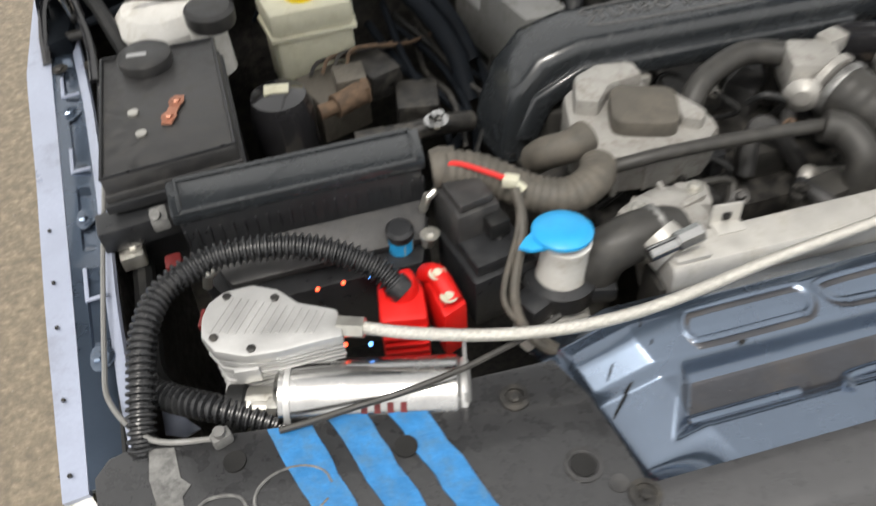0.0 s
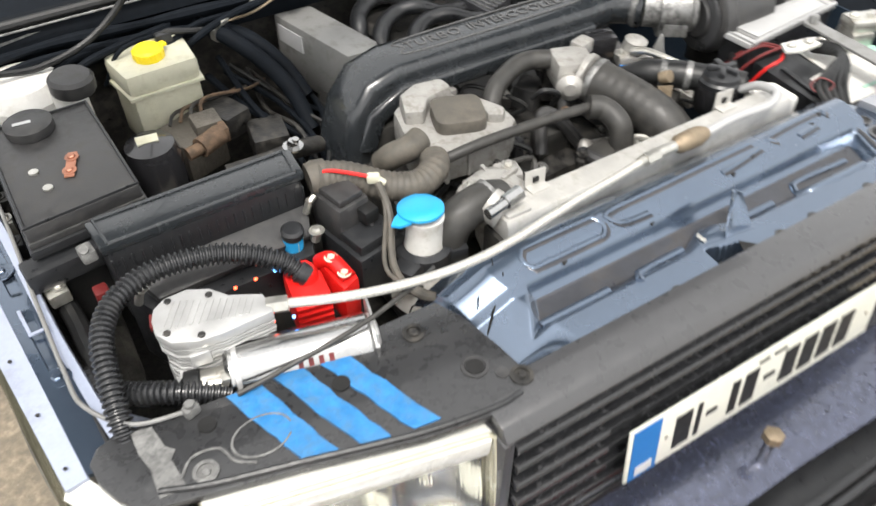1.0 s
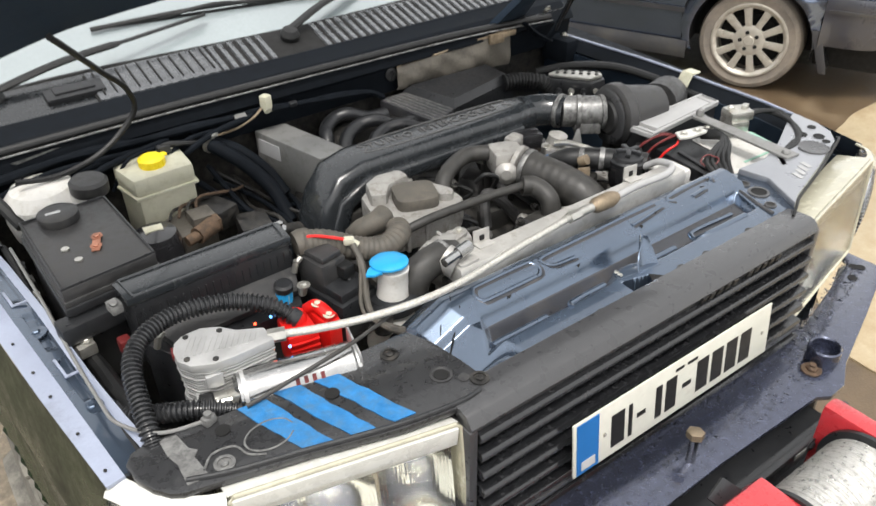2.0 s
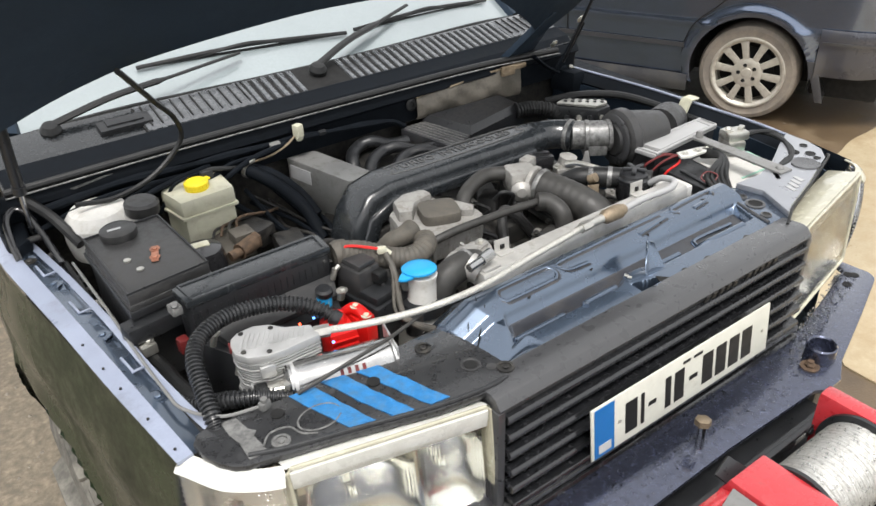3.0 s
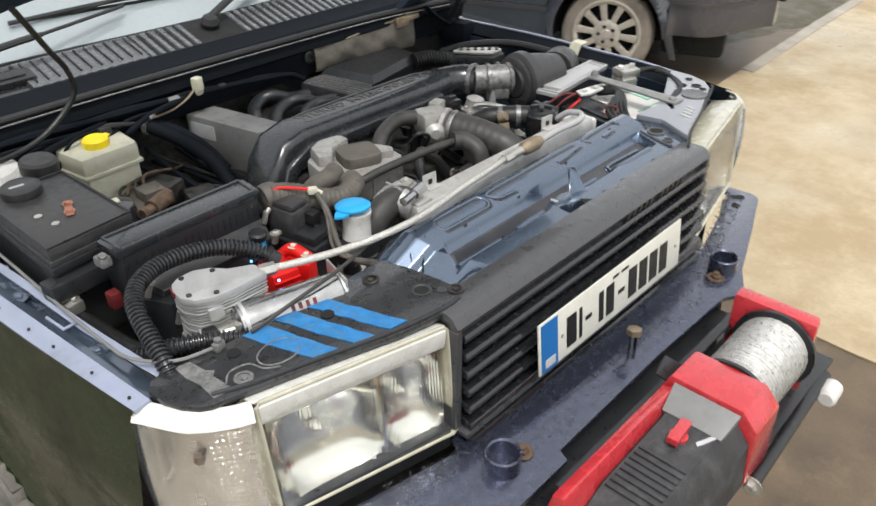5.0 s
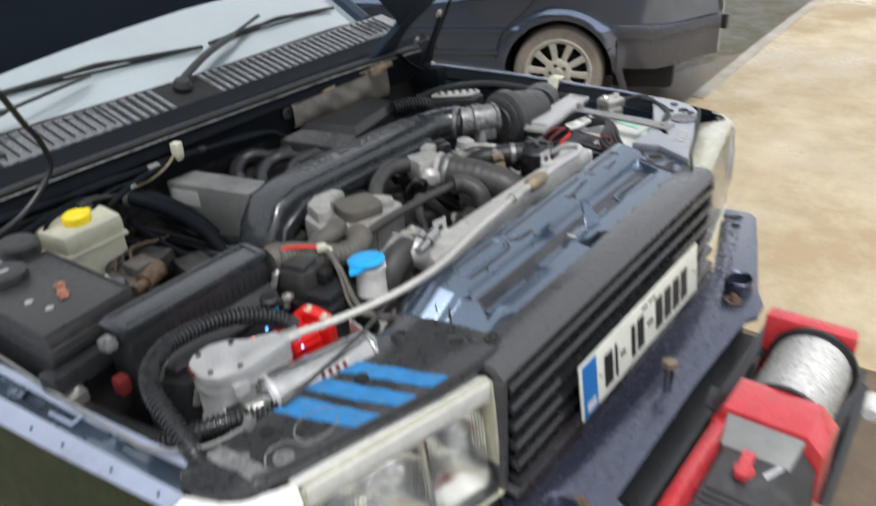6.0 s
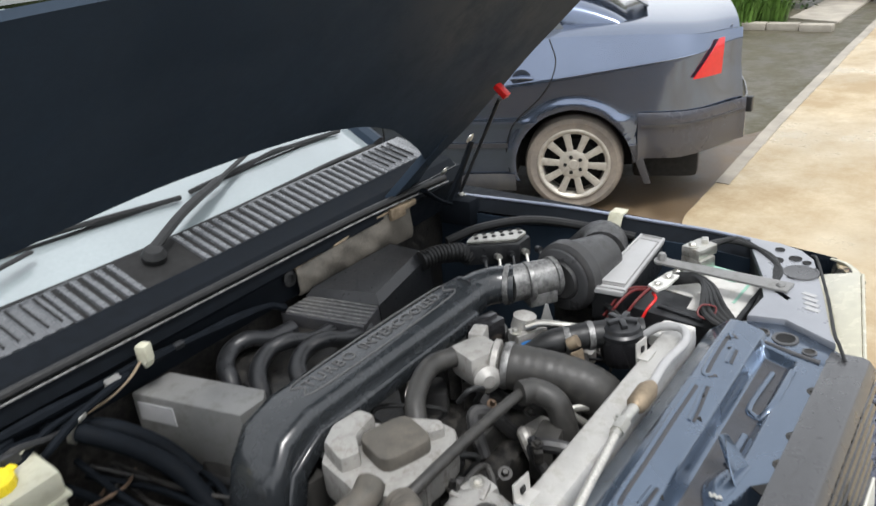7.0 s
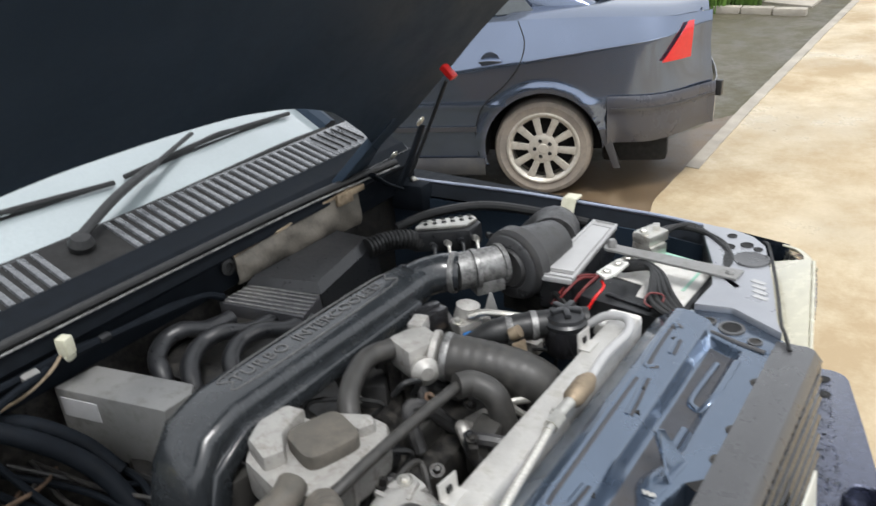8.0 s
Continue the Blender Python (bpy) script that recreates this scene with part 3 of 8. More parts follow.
def text_mesh(words, size, depth, m, spacing=1.0):
    cu = bpy.data.curves.new("words", "FONT")
    cu.body, cu.size, cu.extrude, cu.space_character = words, size, depth, spacing
    cu.align_x, cu.align_y = "CENTER", "CENTER"
    tmp = bpy.data.objects.new("words", cu)
    scene.collection.objects.link(tmp)
    dg = bpy.context.evaluated_depsgraph_get()
    me = bpy.data.meshes.new_from_object(tmp.evaluated_get(dg))
    bm = bmesh.new()
    bm.from_mesh(me)
    bm.transform(m)
    bpy.data.objects.remove(tmp)
    bpy.data.curves.remove(cu)
    bpy.data.meshes.remove(me)
    return bm


def lerp_at(table, y):
    for (a, p), (b, q) in zip(table, table[1:]):
        if y <= b:
            return p + (q - p) * (y - a) / (b - a)
    (a, p), (b, q) = table[-2:]
    return p + (q - p) * (y - a) / (b - a)


def inset(outline, d):
    cx, cy = sum(p[0] for p in outline) / len(outline), sum(p[1] for p in outline) / len(outline)
    return [(cx + (x - cx) * (1 - d / max(0.01, math.hypot(x - cx, y - cy))), cy + (y - cy) * (1 - d / max(0.01, math.hypot(x - cx, y - cy)))) for x, y in outline]


def loft(rings):
    bm = bmesh.new()
    vs = [[bm.verts.new(p) for p in r] for r in rings]
    for a, b in zip(vs, vs[1:]):
        for i in range(len(a)):
            bm.faces.new((a[i], a[(i + 1) % len(a)], b[(i + 1) % len(b)], b[i]))
    bm.faces.new(vs[0][::-1])
    bm.faces.new(vs[-1])
    bmesh.ops.recalc_face_normals(bm, faces=bm.faces)
    return bm


def smooth(t):
    t = min(1.0, max(0.0, t))
    return t * t * (3 - 2 * t)


# ---- ground ----
xs = [-900, -300, -80, -30] + steps(-12, 20, 65) + [30, 80, 300, 900]
ys = [-900, -300, -80, -30] + steps(-10, 1.2, 20) + steps(1.25, 1.95, 15) + steps(2.3, 14, 20) + [30, 80, 300, 900]
tagged(whole("ground", grid(lambda u, v: V(u, v, 0.0), xs, ys), "asphalt", "damp grey-brown asphalt yard with grit", "ground", at=(0, 0, 0), kind="structure"))
drive_rng = random.Random(17)
verge = [(19, 1.72), (9.4, 1.64), (6.0, 1.58), (3.7, 1.50), (2.9, 1.32), (2.2, 0.95), (1.62, 0.35), (1.60, -0.4), (1.62, -3.0)]
worn = []
for a, b in zip(verge, verge[1:]):
    n = max(2, int(math.hypot(b[0] - a[0], b[1] - a[1]) / 0.09))
    worn += [(a[0] + (b[0] - a[0]) * i / n + drive_rng.uniform(-0.004, 0.004), a[1] + (b[1] - a[1]) * i / n + drive_rng.uniform(-0.004, 0.004)) for i in range(n)]
drive = prism([(1.62, -9), (19, -9)] + worn, -0.03, 0.012, w=0)
whole("driveway", drive, "concrete", "pale beige worn concrete driveway, damp in patches", "driveway", at=(4, -1, -0.03), kind="structure")
kerb_line = [p for p in worn if p[0] > 4.3]
whole("drive_edging", prism(kerb_line + [(x - 0.01, y - 0.095) for x, y in kerb_line[::-1]], -0.02, 0.019, w=0), "stone", "worn grey concrete edging of the driveway", "edging", at=(6, 1.5, -0.02), kind="structure")

whole("gravel_yard", prism([(-7, -5), (-0.9, -5), (-0.75, 0.2), (-0.8, 4.5), (-7, 5)], -0.03, 0.006, w=0.002), "yard", "brown-grey gravelly yard beside the car", "ground", at=(-4, 0, -0.03), kind="structure")
edge_rng = random.Random(9)
# the outline also takes in the darker ground beside the car
ring = [(0.5, -2.6), (1.9, -2.6), (1.9, -1.2), (1.85, -0.2), (1.85, 0.2), (1.95, 0.55), (2.5, 0.9), (3.1, 1.2), (3.85, 1.38), (4.9, 1.44), (6.0, 1.52), (5.2, 1.78), (4.4, 2.0), (4.0, 2.5), (3.0, 2.45), (2.2, 2.3), (0.9, 2.2), (0.5, 1.0)]
rim = []
for a, b in zip(ring, ring[1:] + ring[:1]):
    for i in range(6):
        rim.append((a[0] + (b[0] - a[0]) * i / 6 + edge_rng.uniform(-0.03, 0.03), a[1] + (b[1] - a[1]) * i / 6 + edge_rng.uniform(-0.03, 0.03)))
whole("damp_earth", prism(rim, -0.02, 0.0055, w=0), "earth", "wet brown earth along the driveway edge, with the darker ground beside the car", "ground", at=(3.2, 1.8, -0.02), kind="structure")

# ---- the off-road car: body ----
car = thing("off_road_car", (0.0, 0.9, 0.0), "dark blue off-road car with open bonnet and winch bumper", "car")
OUT_L = [(0.237, -0.888), (0.486, -0.922), (0.726, -0.950), (0.987, -0.985), (1.35, -1.0), (2.4, -1.0)]
IN_L = [(0.244, -0.863), (0.494, -0.89), (0.746, -0.918), (1.066, -0.955), (1.35, -0.965)]
CH_L = [(0.30, -0.822), (0.351, -0.83), (0.48, -0.846), (0.681, -0.863), (0.872, -0.885), (1.069, -0.915), (1.2, -0.92)]
OUT_R = [(0.16, 0.84), (0.306, 0.868), (0.468, 0.885), (0.8, 0.90), (1.12, 0.905), (1.35, 0.91)]
IN_R = [(0.16, 0.80), (0.306, 0.838), (0.468, 0.852), (0.8, 0.838), (1.12, 0.80), (1.3, 0.79)]
CH_R = [(0.30, 0.79), (0.468, 0.815), (0.8, 0.80), (1.12, 0.77), (1.2, 0.76)]


def top_z(y):
    return 1.195 + 0.012 * smooth((y - 0.2) / 0.9)


def wheel_cut(bm, cy, cz, r, axis=0):
    gone = [v for v in bm.verts if math.hypot(v.co.y - cy, v.co.z - cz) < r * 0.985]
    bmesh.ops.delete(bm, geom=gone, context="VERTS")
    for v in bm.verts:
        d = math.hypot(v.co.y - cy, v.co.z - cz)
        if d < r + 0.036 and any(e.is_boundary for e in v.link_edges):
            v.co.y, v.co.z = cy + (v.co.y - cy) * r / d, cz + (v.co.z - cz) * r / d
    return bm


def flank(sign, table, y0, y1, arch):
    def at(y, z):
        t = (top_z(y) - z)
        out = 0.016 * smooth(t / 0.14) + 0.010 * math.exp(-((t - 0.20) / 0.05) ** 2) + 0.004 * smooth((t - 0.2) / 0.3) - 0.05 * smooth((t - 0.55) / 0.3)
        lip = 0.03 * max(0, 1 - abs(math.hypot(y - arch[0], z - arch[1]) - arch[2]) / 0.06)
        return V(lerp_at(table, y) + sign * (out + 0.5 * lip), y, z)

    bm = grid(at, steps(y0, y1, 60), steps(0.42, 1.195, 42))
    return wheel_cut(bm, *arch)


ARCH = (1.04, 0.46, 0.41)
fender_l = part("fender", flank(-1, OUT_L, 0.25, 1.62, ARCH), "green", car, "dark front fender with a wheel arch, reflections tinted into its paint")
fender_r = part("fender", flank(1, OUT_R, 0.18, 1.62, ARCH), "navy", car, "dark blue front fender")


def ledge(a, b, y0, y1, drop_a, drop_b, thick=0.006, n=26, extra=None):
    def at(y, k):
        x = lerp_at(a, y) * (1 - k) + lerp_at(b, y) * k
        z = top_z(y) + drop_a * (1 - k) + drop_b * k + (extra(y, k) if extra else 0)
        return V(x, y, z)
    return grid(at, steps(y0, y1, n), steps(0, 1, 25 if extra else 7), thick)


def slots(y, k):
    here = any(abs(y - c) < 0.055 for c in (0.48, 0.64, 0.80, 0.96)) and 0.35 < k < 0.7
    return -0.005 if here else 0.0


part("fender_strip", ledge(OUT_L, IN_L, 0.245, 1.35, 0.001, 0.006), "strip", fender_l, "pale blue fender edge, sky sheen painted into its colour")
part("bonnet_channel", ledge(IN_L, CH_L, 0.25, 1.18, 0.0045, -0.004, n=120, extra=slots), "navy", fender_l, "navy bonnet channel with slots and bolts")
part("inner_edge", ledge([(y, x - 0.009) for y, x in CH_L], [(y, x + 0.004) for y, x in CH_L], 0.262, 1.10, -0.001, 0.004), "strip", fender_l, "pale blue inner edge of the channel")
# pale L-shaped bars stand in for glints on the slot edges
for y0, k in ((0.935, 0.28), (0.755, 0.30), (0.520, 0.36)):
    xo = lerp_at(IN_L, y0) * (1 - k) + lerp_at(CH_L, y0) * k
    part("worn_edge", join(box((xo, y0, top_z(y0) + 0.0035), (0.005, 0.050, 0.003), rz=6, w=0.001), box((xo + 0.013, y0 - 0.026, top_z(y0) + 0.003), (0.026, 0.005, 0.003), rz=6, w=0.001)), "strip", fender_l, "bright lip of a stamped slot, its glint put in as pale bars")
part("fender_strip", ledge(OUT_R, IN_R, 0.30, 1.35, -0.008, 0.004), "matt", fender_r)
part("bonnet_channel", ledge(IN_R, CH_R, 0.30, 1.18, 0.002, -0.02, n=60), "matt", fender_r)
part("pinch_edge", tube([(lerp_at(IN_R, y) + 0.004, y, top_z(y) + 0.008) for y in steps(0.34, 1.2, 8)], 0.0038, 6), "strip", fender_r, "thin pale fender edge")
for y, k in ((0.408, 0.45), (0.635, 0.42), (0.868, 0.35)):
    x = lerp_at(IN_L, y) * (1 - k) + lerp_at(CH_L, y) * k
    part("fender_bolt", join(bolt((x, y, top_z(y) + 0.001), 0.007, 0.005), lathe([(0.018, 0), (0.017, 0.0015), (0.013, 0.002)], (x, y, top_z(y)), seg=18)), "navy", fender_l)
for y in (0.27, 0.36, 0.46, 0.53, 0.62):
    x = lerp_at(OUT_L, y) * 0.6 + lerp_at(IN_L, y) * 0.4
    part("clip", bolt((x, y, top_z(y) + 0.005), 0.0026, 0.003, washer=False), "oily", fender_l)

# inner bay: side walls, bulkhead and floor tray, all dark
def inner_wall(table, sign):
    def at(y, z):
        return V(lerp_at(table, y) - sign * 0.02 * smooth((1.1 - z) / 0.1), y, z)
    return grid(at, steps(0.2, 1.22, 14), steps(0.62, 1.18, 8), 0.004)


part("inner_wing", inner_wall(CH_L, -1), "oily", car)
part("inner_wing", inner_wall(CH_R, 1), "bonnet", car, "glossy dark inner wing")
part("bulkhead", box((-0.03, 1.19, 0.95), (1.78, 0.03, 0.66), w=0.006), "oily", car)
part("under_tray", box((-0.03, 0.7, 0.64), (1.66, 1.0, 0.02)), "oily", car)

# ---- scuttle, windscreen, wipers ----
cowl = part("cowl", join(
    along_x([(1.135, 1.300), (1.155, 1.318), (1.335, 1.362), (1.345, 1.355), (1.335, 1.30), (1.16, 1.28)], -0.93, 0.80, w=0.004),
    along_x([(1.155, 1.30), (1.16, 1.31), (1.17, 1.31), (1.17, 1.25), (1.16, 1.25)], -0.93, 0.80)),
    "cowl", car, "black plastic scuttle panel with louvres")
part("louvre_blank", slab([(-0.575, 1.207, 1.3400), (-0.285, 1.207, 1.3400), (-0.285, 1.320, 1.3676), (-0.575, 1.320, 1.3676)], 0.006), "louvre", cowl, "wet closed run of louvres")
part("louvre_blank", slab([(0.60, 1.207, 1.3395), (0.752, 1.207, 1.3395), (0.752, 1.320, 1.3672), (0.60, 1.320, 1.3672)], 0.006), "louvre", cowl, "wet closed run of louvres")
for x0, x1 in ((-0.560, -0.295), (0.615, 0.745)):
    n = int((x1 - x0) / 0.0262)
    for i in range(n + 1):
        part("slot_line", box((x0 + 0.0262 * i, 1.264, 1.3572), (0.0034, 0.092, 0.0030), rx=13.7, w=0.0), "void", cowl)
part("scuttle_front", along_x([(1.12, 1.27), (1.135, 1.298), (1.154, 1.298), (1.154, 1.19), (1.145, 1.19), (1.135, 1.26)], -0.95, 0.82, w=0.004), "matt", cowl)
part("cowl_apron", along_x([(1.136, 1.303), (1.152, 1.3205), (1.196, 1.3325), (1.202, 1.3375), (1.206, 1.3375), (1.206, 1.325), (1.16, 1.30)], -0.925, 0.795, w=0.002), "matt", cowl, "matt black apron below the louvres")
part("cowl_hatch", join(box((-0.615, 1.262, 1.352), (0.13, 0.05, 0.018), rx=13.7, w=0.006), box((-0.615, 1.262, 1.362), (0.09, 0.03, 0.008), rx=13.7, w=0.003)), "black", cowl, "small raised black hatch")
louvre = None
x = -0.56
while x < 0.74:
    if not (-0.115 < x < -0.0):
        if louvre is None:
            louvre = part("louvre", box((x, 1.262, 1.3485), (0.0145, 0.116, 0.010), rx=13.7, ry=9, w=0.003), "louvre", cowl, "light-edged louvre bar")
            first = x
        else:
            piece("louvre", louvre, cowl, (x - first, 0, 0))
    x += 0.0262
# black sheet below the bars gives the open slots their dark depth
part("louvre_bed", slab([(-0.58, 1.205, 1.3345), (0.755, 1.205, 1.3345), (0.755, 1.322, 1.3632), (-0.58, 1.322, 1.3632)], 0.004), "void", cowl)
part("seal", tube([(-0.93, 1.128, 1.312), (-0.5, 1.125, 1.318), (0.0, 1.122, 1.316), (0.4, 1.122, 1.310), (0.72, 1.122, 1.292)], 0.009, 10), "rubber", cowl)
# pale line that carries the highlight along the seal's edge
part("seal_highlight_edge", tube([(-0.93, 1.115, 1.304), (-0.5, 1.112, 1.310), (0.0, 1.109, 1.308), (0.4, 1.109, 1.302), (0.72, 1.109, 1.284)], 0.0022, 8), "edge", cowl, "bright metal edge below the scuttle, seal highlight put into its colour")


def glass_at(x, k):
    bow = 0.10 * (x / 0.8) ** 2
    return V(x * (1 - 0.07 * k), 1.335 + bow + 0.72 * k, 1.352 - 0.10 * abs(x / 0.85) ** 4 * 0.4 + 0.46 * k)


screen = part("windscreen", grid(glass_at, steps(-0.84, 0.80, 25), steps(0, 1, 9), 0.006), "screen", car, "pale windscreen, sky reflection put into its colour")
part("screen_edge", tube([glass_at(0.80, k) + V(0.015, 0, 0) for k in (0, 0.3, 0.7, 1)], 0.03, 8), "bonnet", car)
part("screen_edge", tube([glass_at(-0.84, k) + V(-0.015, 0, 0) for k in (0, 0.3, 0.7, 1)], 0.03, 8), "bonnet", car)
part("screen_trim", tube([glass_at(x, 0.0) + V(0, -0.004, 0.004) for x in steps(-0.84, 0.80, 9)], 0.007, 8), "rubber", car)


def on_glass(x, k, up=0.02):
    return glass_at(x, k) + V(0, -0.54, 0.84) * up


def wiper(base, tip, blade_a, blade_b):
    base = V(base)
    w = part("wiper_arm", join(
        lathe([(0.024, 0), (0.026, 0.012), (0.018, 0.026), (0.0, 0.03)], base - V(0, 0, 0.02), (0, -0.3, 1), 16),
        tube([base, base.lerp(tip, 0.3) + V(0, 0, 0.012), base.lerp(tip, 0.62) + V(0, 0, 0.006), tip], lambda r: 0.013 if r < 0.3 else 0.007, 8, flat=0.6)),
        "rubber", car, "black wiper arm")
    a, b = on_glass(*blade_a, 0.012), on_glass(*blade_b, 0.012)
    part("wiper_blade", join(tube([a, a.lerp(b, 0.5) + V(0, -0.004, 0.014), b], 0.0058, 6), tube([a, b], 0.004, 5), tube([a.lerp(b, 0.25), a.lerp(b, 0.5) + V(0, -0.01, 0.02), a.lerp(b, 0.75)], 0.005, 6)), "rubber", w, "black wiper blade")


wiper((-0.065, 1.275, 1.375), on_glass(0.36, 0.14, 0.03), (0.14, 0.105), (0.72, 0.10))
wiper((-0.775, 1.315, 1.372), on_glass(-0.24, 0.095, 0.03), (-0.51, 0.135), (0.11, 0.10))

# ---- bonnet, held open ----
HINGE = V(0.0, 1.127, 1.268)
SLOPE = V(0.0, -0.653, 0.757)
NORM = V(0.0, 0.757, 0.653)


def bonnet_at(x, s, lift=0.0):
    k = min(1.0, abs(x) / 0.90)
    return V(x, 0, 0) + V(0, HINGE.y, HINGE.z) + SLOPE * s + NORM * (0.045 * (1 - k ** 3) + lift)


REAR_EDGE = [(-1.0, 0.30), (-0.916, 0.36), (-0.81, 0.405), (-0.68, 0.440), (-0.49, 0.455), (-0.28, 0.468), (-0.1, 0.462), (0.03, 0.450), (0.178, 0.412), (0.288, 0.362), (0.51, 0.247), (0.80, 0.12)]


def rear_s(x):
    return (lerp_at(REAR_EDGE, x - 0.03) + lerp_at(REAR_EDGE, x) + lerp_at(REAR_EDGE, x + 0.03)) / 3


us = steps(-0.985, 0.80, 60)
SIDE_EDGE = [(0.0, 0.56), (0.12, 0.585), (0.16, 0.60), (0.24, 0.642), (0.35, 0.667), (0.47, 0.69), (0.58, 0.732), (0.80, 0.80)]


def bonnet_sheet(x, k):
    s = rear_s(x) + (0.82 - rear_s(x)) * k
    return bonnet_at(x if x < 0.3 else 0.3 + (x - 0.3) * (lerp_at(SIDE_EDGE, s) - 0.3) / 0.5, s)


bonnet = part("bonnet", grid(bonnet_sheet, us, steps(0, 1, 22), 0.012), "bonnet", car, "raised dark bonnet seen from beneath")
part("bonnet_flange", tube([bonnet_at(lerp_at(SIDE_EDGE, s), s, 0.004) for s in steps(0.13, 0.81, 9)], 0.009, 8), "bonnet", bonnet)
part("bonnet_flange", slab([bonnet_at(-0.98, 0.0, 0.002), bonnet_at(-0.98, 0.82, 0.002), bonnet_at(-0.98, 0.82, 0.016), bonnet_at(-0.98, 0.0, 0.07)], -0.012), "bonnet", bonnet)
part("hinge_arm", slab([bonnet_at(-0.95, -0.02, 0.01), bonnet_at(-0.95, 0.5, 0.01), bonnet_at(-0.95, 0.5, 0.016), bonnet_at(-0.95, 0.0, 0.06)], -0.02), "bonnet", bonnet)
part("hinge_arm", slab([bonnet_at(0.50, 0.02, 0.004), bonnet_at(0.56, 0.24, 0.004), bonnet_at(0.60, 0.24, 0.012), bonnet_at(0.64, 0.0, 0.03)], 0.02), "bonnet", bonnet)
part("rib", tube([bonnet_at(x, rear_s(x) + 0.05, 0.0) for x in steps(-0.95, 0.28, 11)], 0.012, 8), "bonnet", bonnet)
part("reflector", box((0.600, 0.850, 1.570), (0.020, 0.014, 0.036), rx=-48, w=0.003), "red", bonnet, "small red edge reflector")


def strut(x, foot, head):
    foot, head = V(foot), V(head)
    mid = foot.lerp(head, 0.36)
    s = part("gas_strut", join(rod(mid, head, 0.012, 14), lathe([(0.014, 0), (0.014, 0.02)], mid, head - mid, 14)), "black", car, "black gas strut")
    part("piston_rod", rod(foot, mid, 0.005, 10), "chrome", s)


strut(-0.88, (-0.905, 1.08, 1.20), (-0.905, 0.96, 1.60))
stay = part("bonnet_stay", rod((0.651, 1.022, 1.291), (0.621, 0.872, 1.545), 0.0045, 10), "black", car, "thin black bonnet stay")
part("stay_foot", join(rod((0.77, 1.114, 1.17), (0.775, 1.114, 1.222), 0.010, 10), bolt((0.775, 1.110, 1.222), 0.008, 0.012)), "zinc", stay)
for a, b in (((0.60, 1.10, 1.30), (0.71, 1.105, 1.225)), ((0.755, 1.05, 1.39), (0.70, 1.10, 1.235))):
    part("hinge_link", tube([a, V(a).lerp(V(b), 0.5) + V(0, 0, -0.006), b], 0.012, 8, flat=0.5), "matt", bonnet, "dark hinge link")
for p in ((0.66, 1.075, 1.335), (0.735, 1.04, 1.405)):
    part("hinge_bolt", bolt(p, 0.008, 0.005, (0, -0.8, -0.5)), "zinc", bonnet)
hinge = part("hinge_bracket", join(prism([(-0.965, 1.05), (-0.945, 1.02), (-0.915, 1.04), (-0.905, 1.2), (-0.965, 1.2)], 1.17, 1.235, w=0.012), slab([(-0.962, 1.10, 1.235), (-0.962, 1.20, 1.30), (-0.945, 1.20, 1.30), (-0.945, 1.10, 1.235)], 0.012)), "matt", car, "black hinge bracket")
part("bracket_lip", tube([(-0.952, 1.00, 1.212), (-0.952, 1.05, 1.238), (-0.945, 1.10, 1.262), (-0.925, 1.125, 1.274), (-0.905, 1.115, 1.268), (-0.893, 1.07, 1.245), (-0.885, 1.01, 1.218), (-0.882, 0.94, 1.206)], 0.0075, 10, flat=0.7), "gloss", hinge, "glossy black rolled lip")
part("bracket_pin", rod((-0.93, 1.05, 1.225), (-0.885, 1.05, 1.228), 0.008, 12), "oily", hinge)
for p in ((-0.888, 0.985, 1.208), (-0.935, 0.985, 1.21)):
    part("bracket_bolt", bolt(p, 0.008, 0.006), "oily", hinge)
part("hinge_bracket", prism([(0.74, 1.06), (0.79, 1.06), (0.79, 1.16), (0.73, 1.16)], 1.15, 1.225, w=0.01), "matt", car, "black hinge bracket")
part("rain_channel", tube([(-0.83, 0.98, 1.215), (-0.86, 1.06, 1.26), (-0.90, 1.14, 1.29)], 0.012, 8), "rubber", car)

# ---- front end: landing panel, grille, lamps ----
def stadium(x0, x1, y0, y1, n=6):
    """A closed outline with half-round ends."""
    r, cy = (y1 - y0) / 2, (y0 + y1) / 2
    pts = [(x1 - r + r * math.cos(a), cy + r * math.sin(a)) for a in steps(-math.pi / 2, math.pi / 2, n)]
    pts += [(x0 + r + r * math.cos(a), cy + r * math.sin(a)) for a in steps(math.pi / 2, 1.5 * math.pi, n)]
    return pts + pts[:1]


GROOVES = (
    stadium(-0.262, -0.118, 0.232, 0.266),
    [(-0.082, 0.236), (-0.094, 0.240), (-0.102, 0.250), (-0.096, 0.262), (0.0, 0.264), (0.10, 0.266), (0.206, 0.267)],
    [(-0.082, 0.236), (-0.040, 0.234)], [(0.215, 0.252), (0.165, 0.246), (0.12, 0.242)],
    [(0.252, 0.250), (0.252, 0.265), (0.375, 0.270), (0.378, 0.256)], [(0.300, 0.243), (0.345, 0.247)])
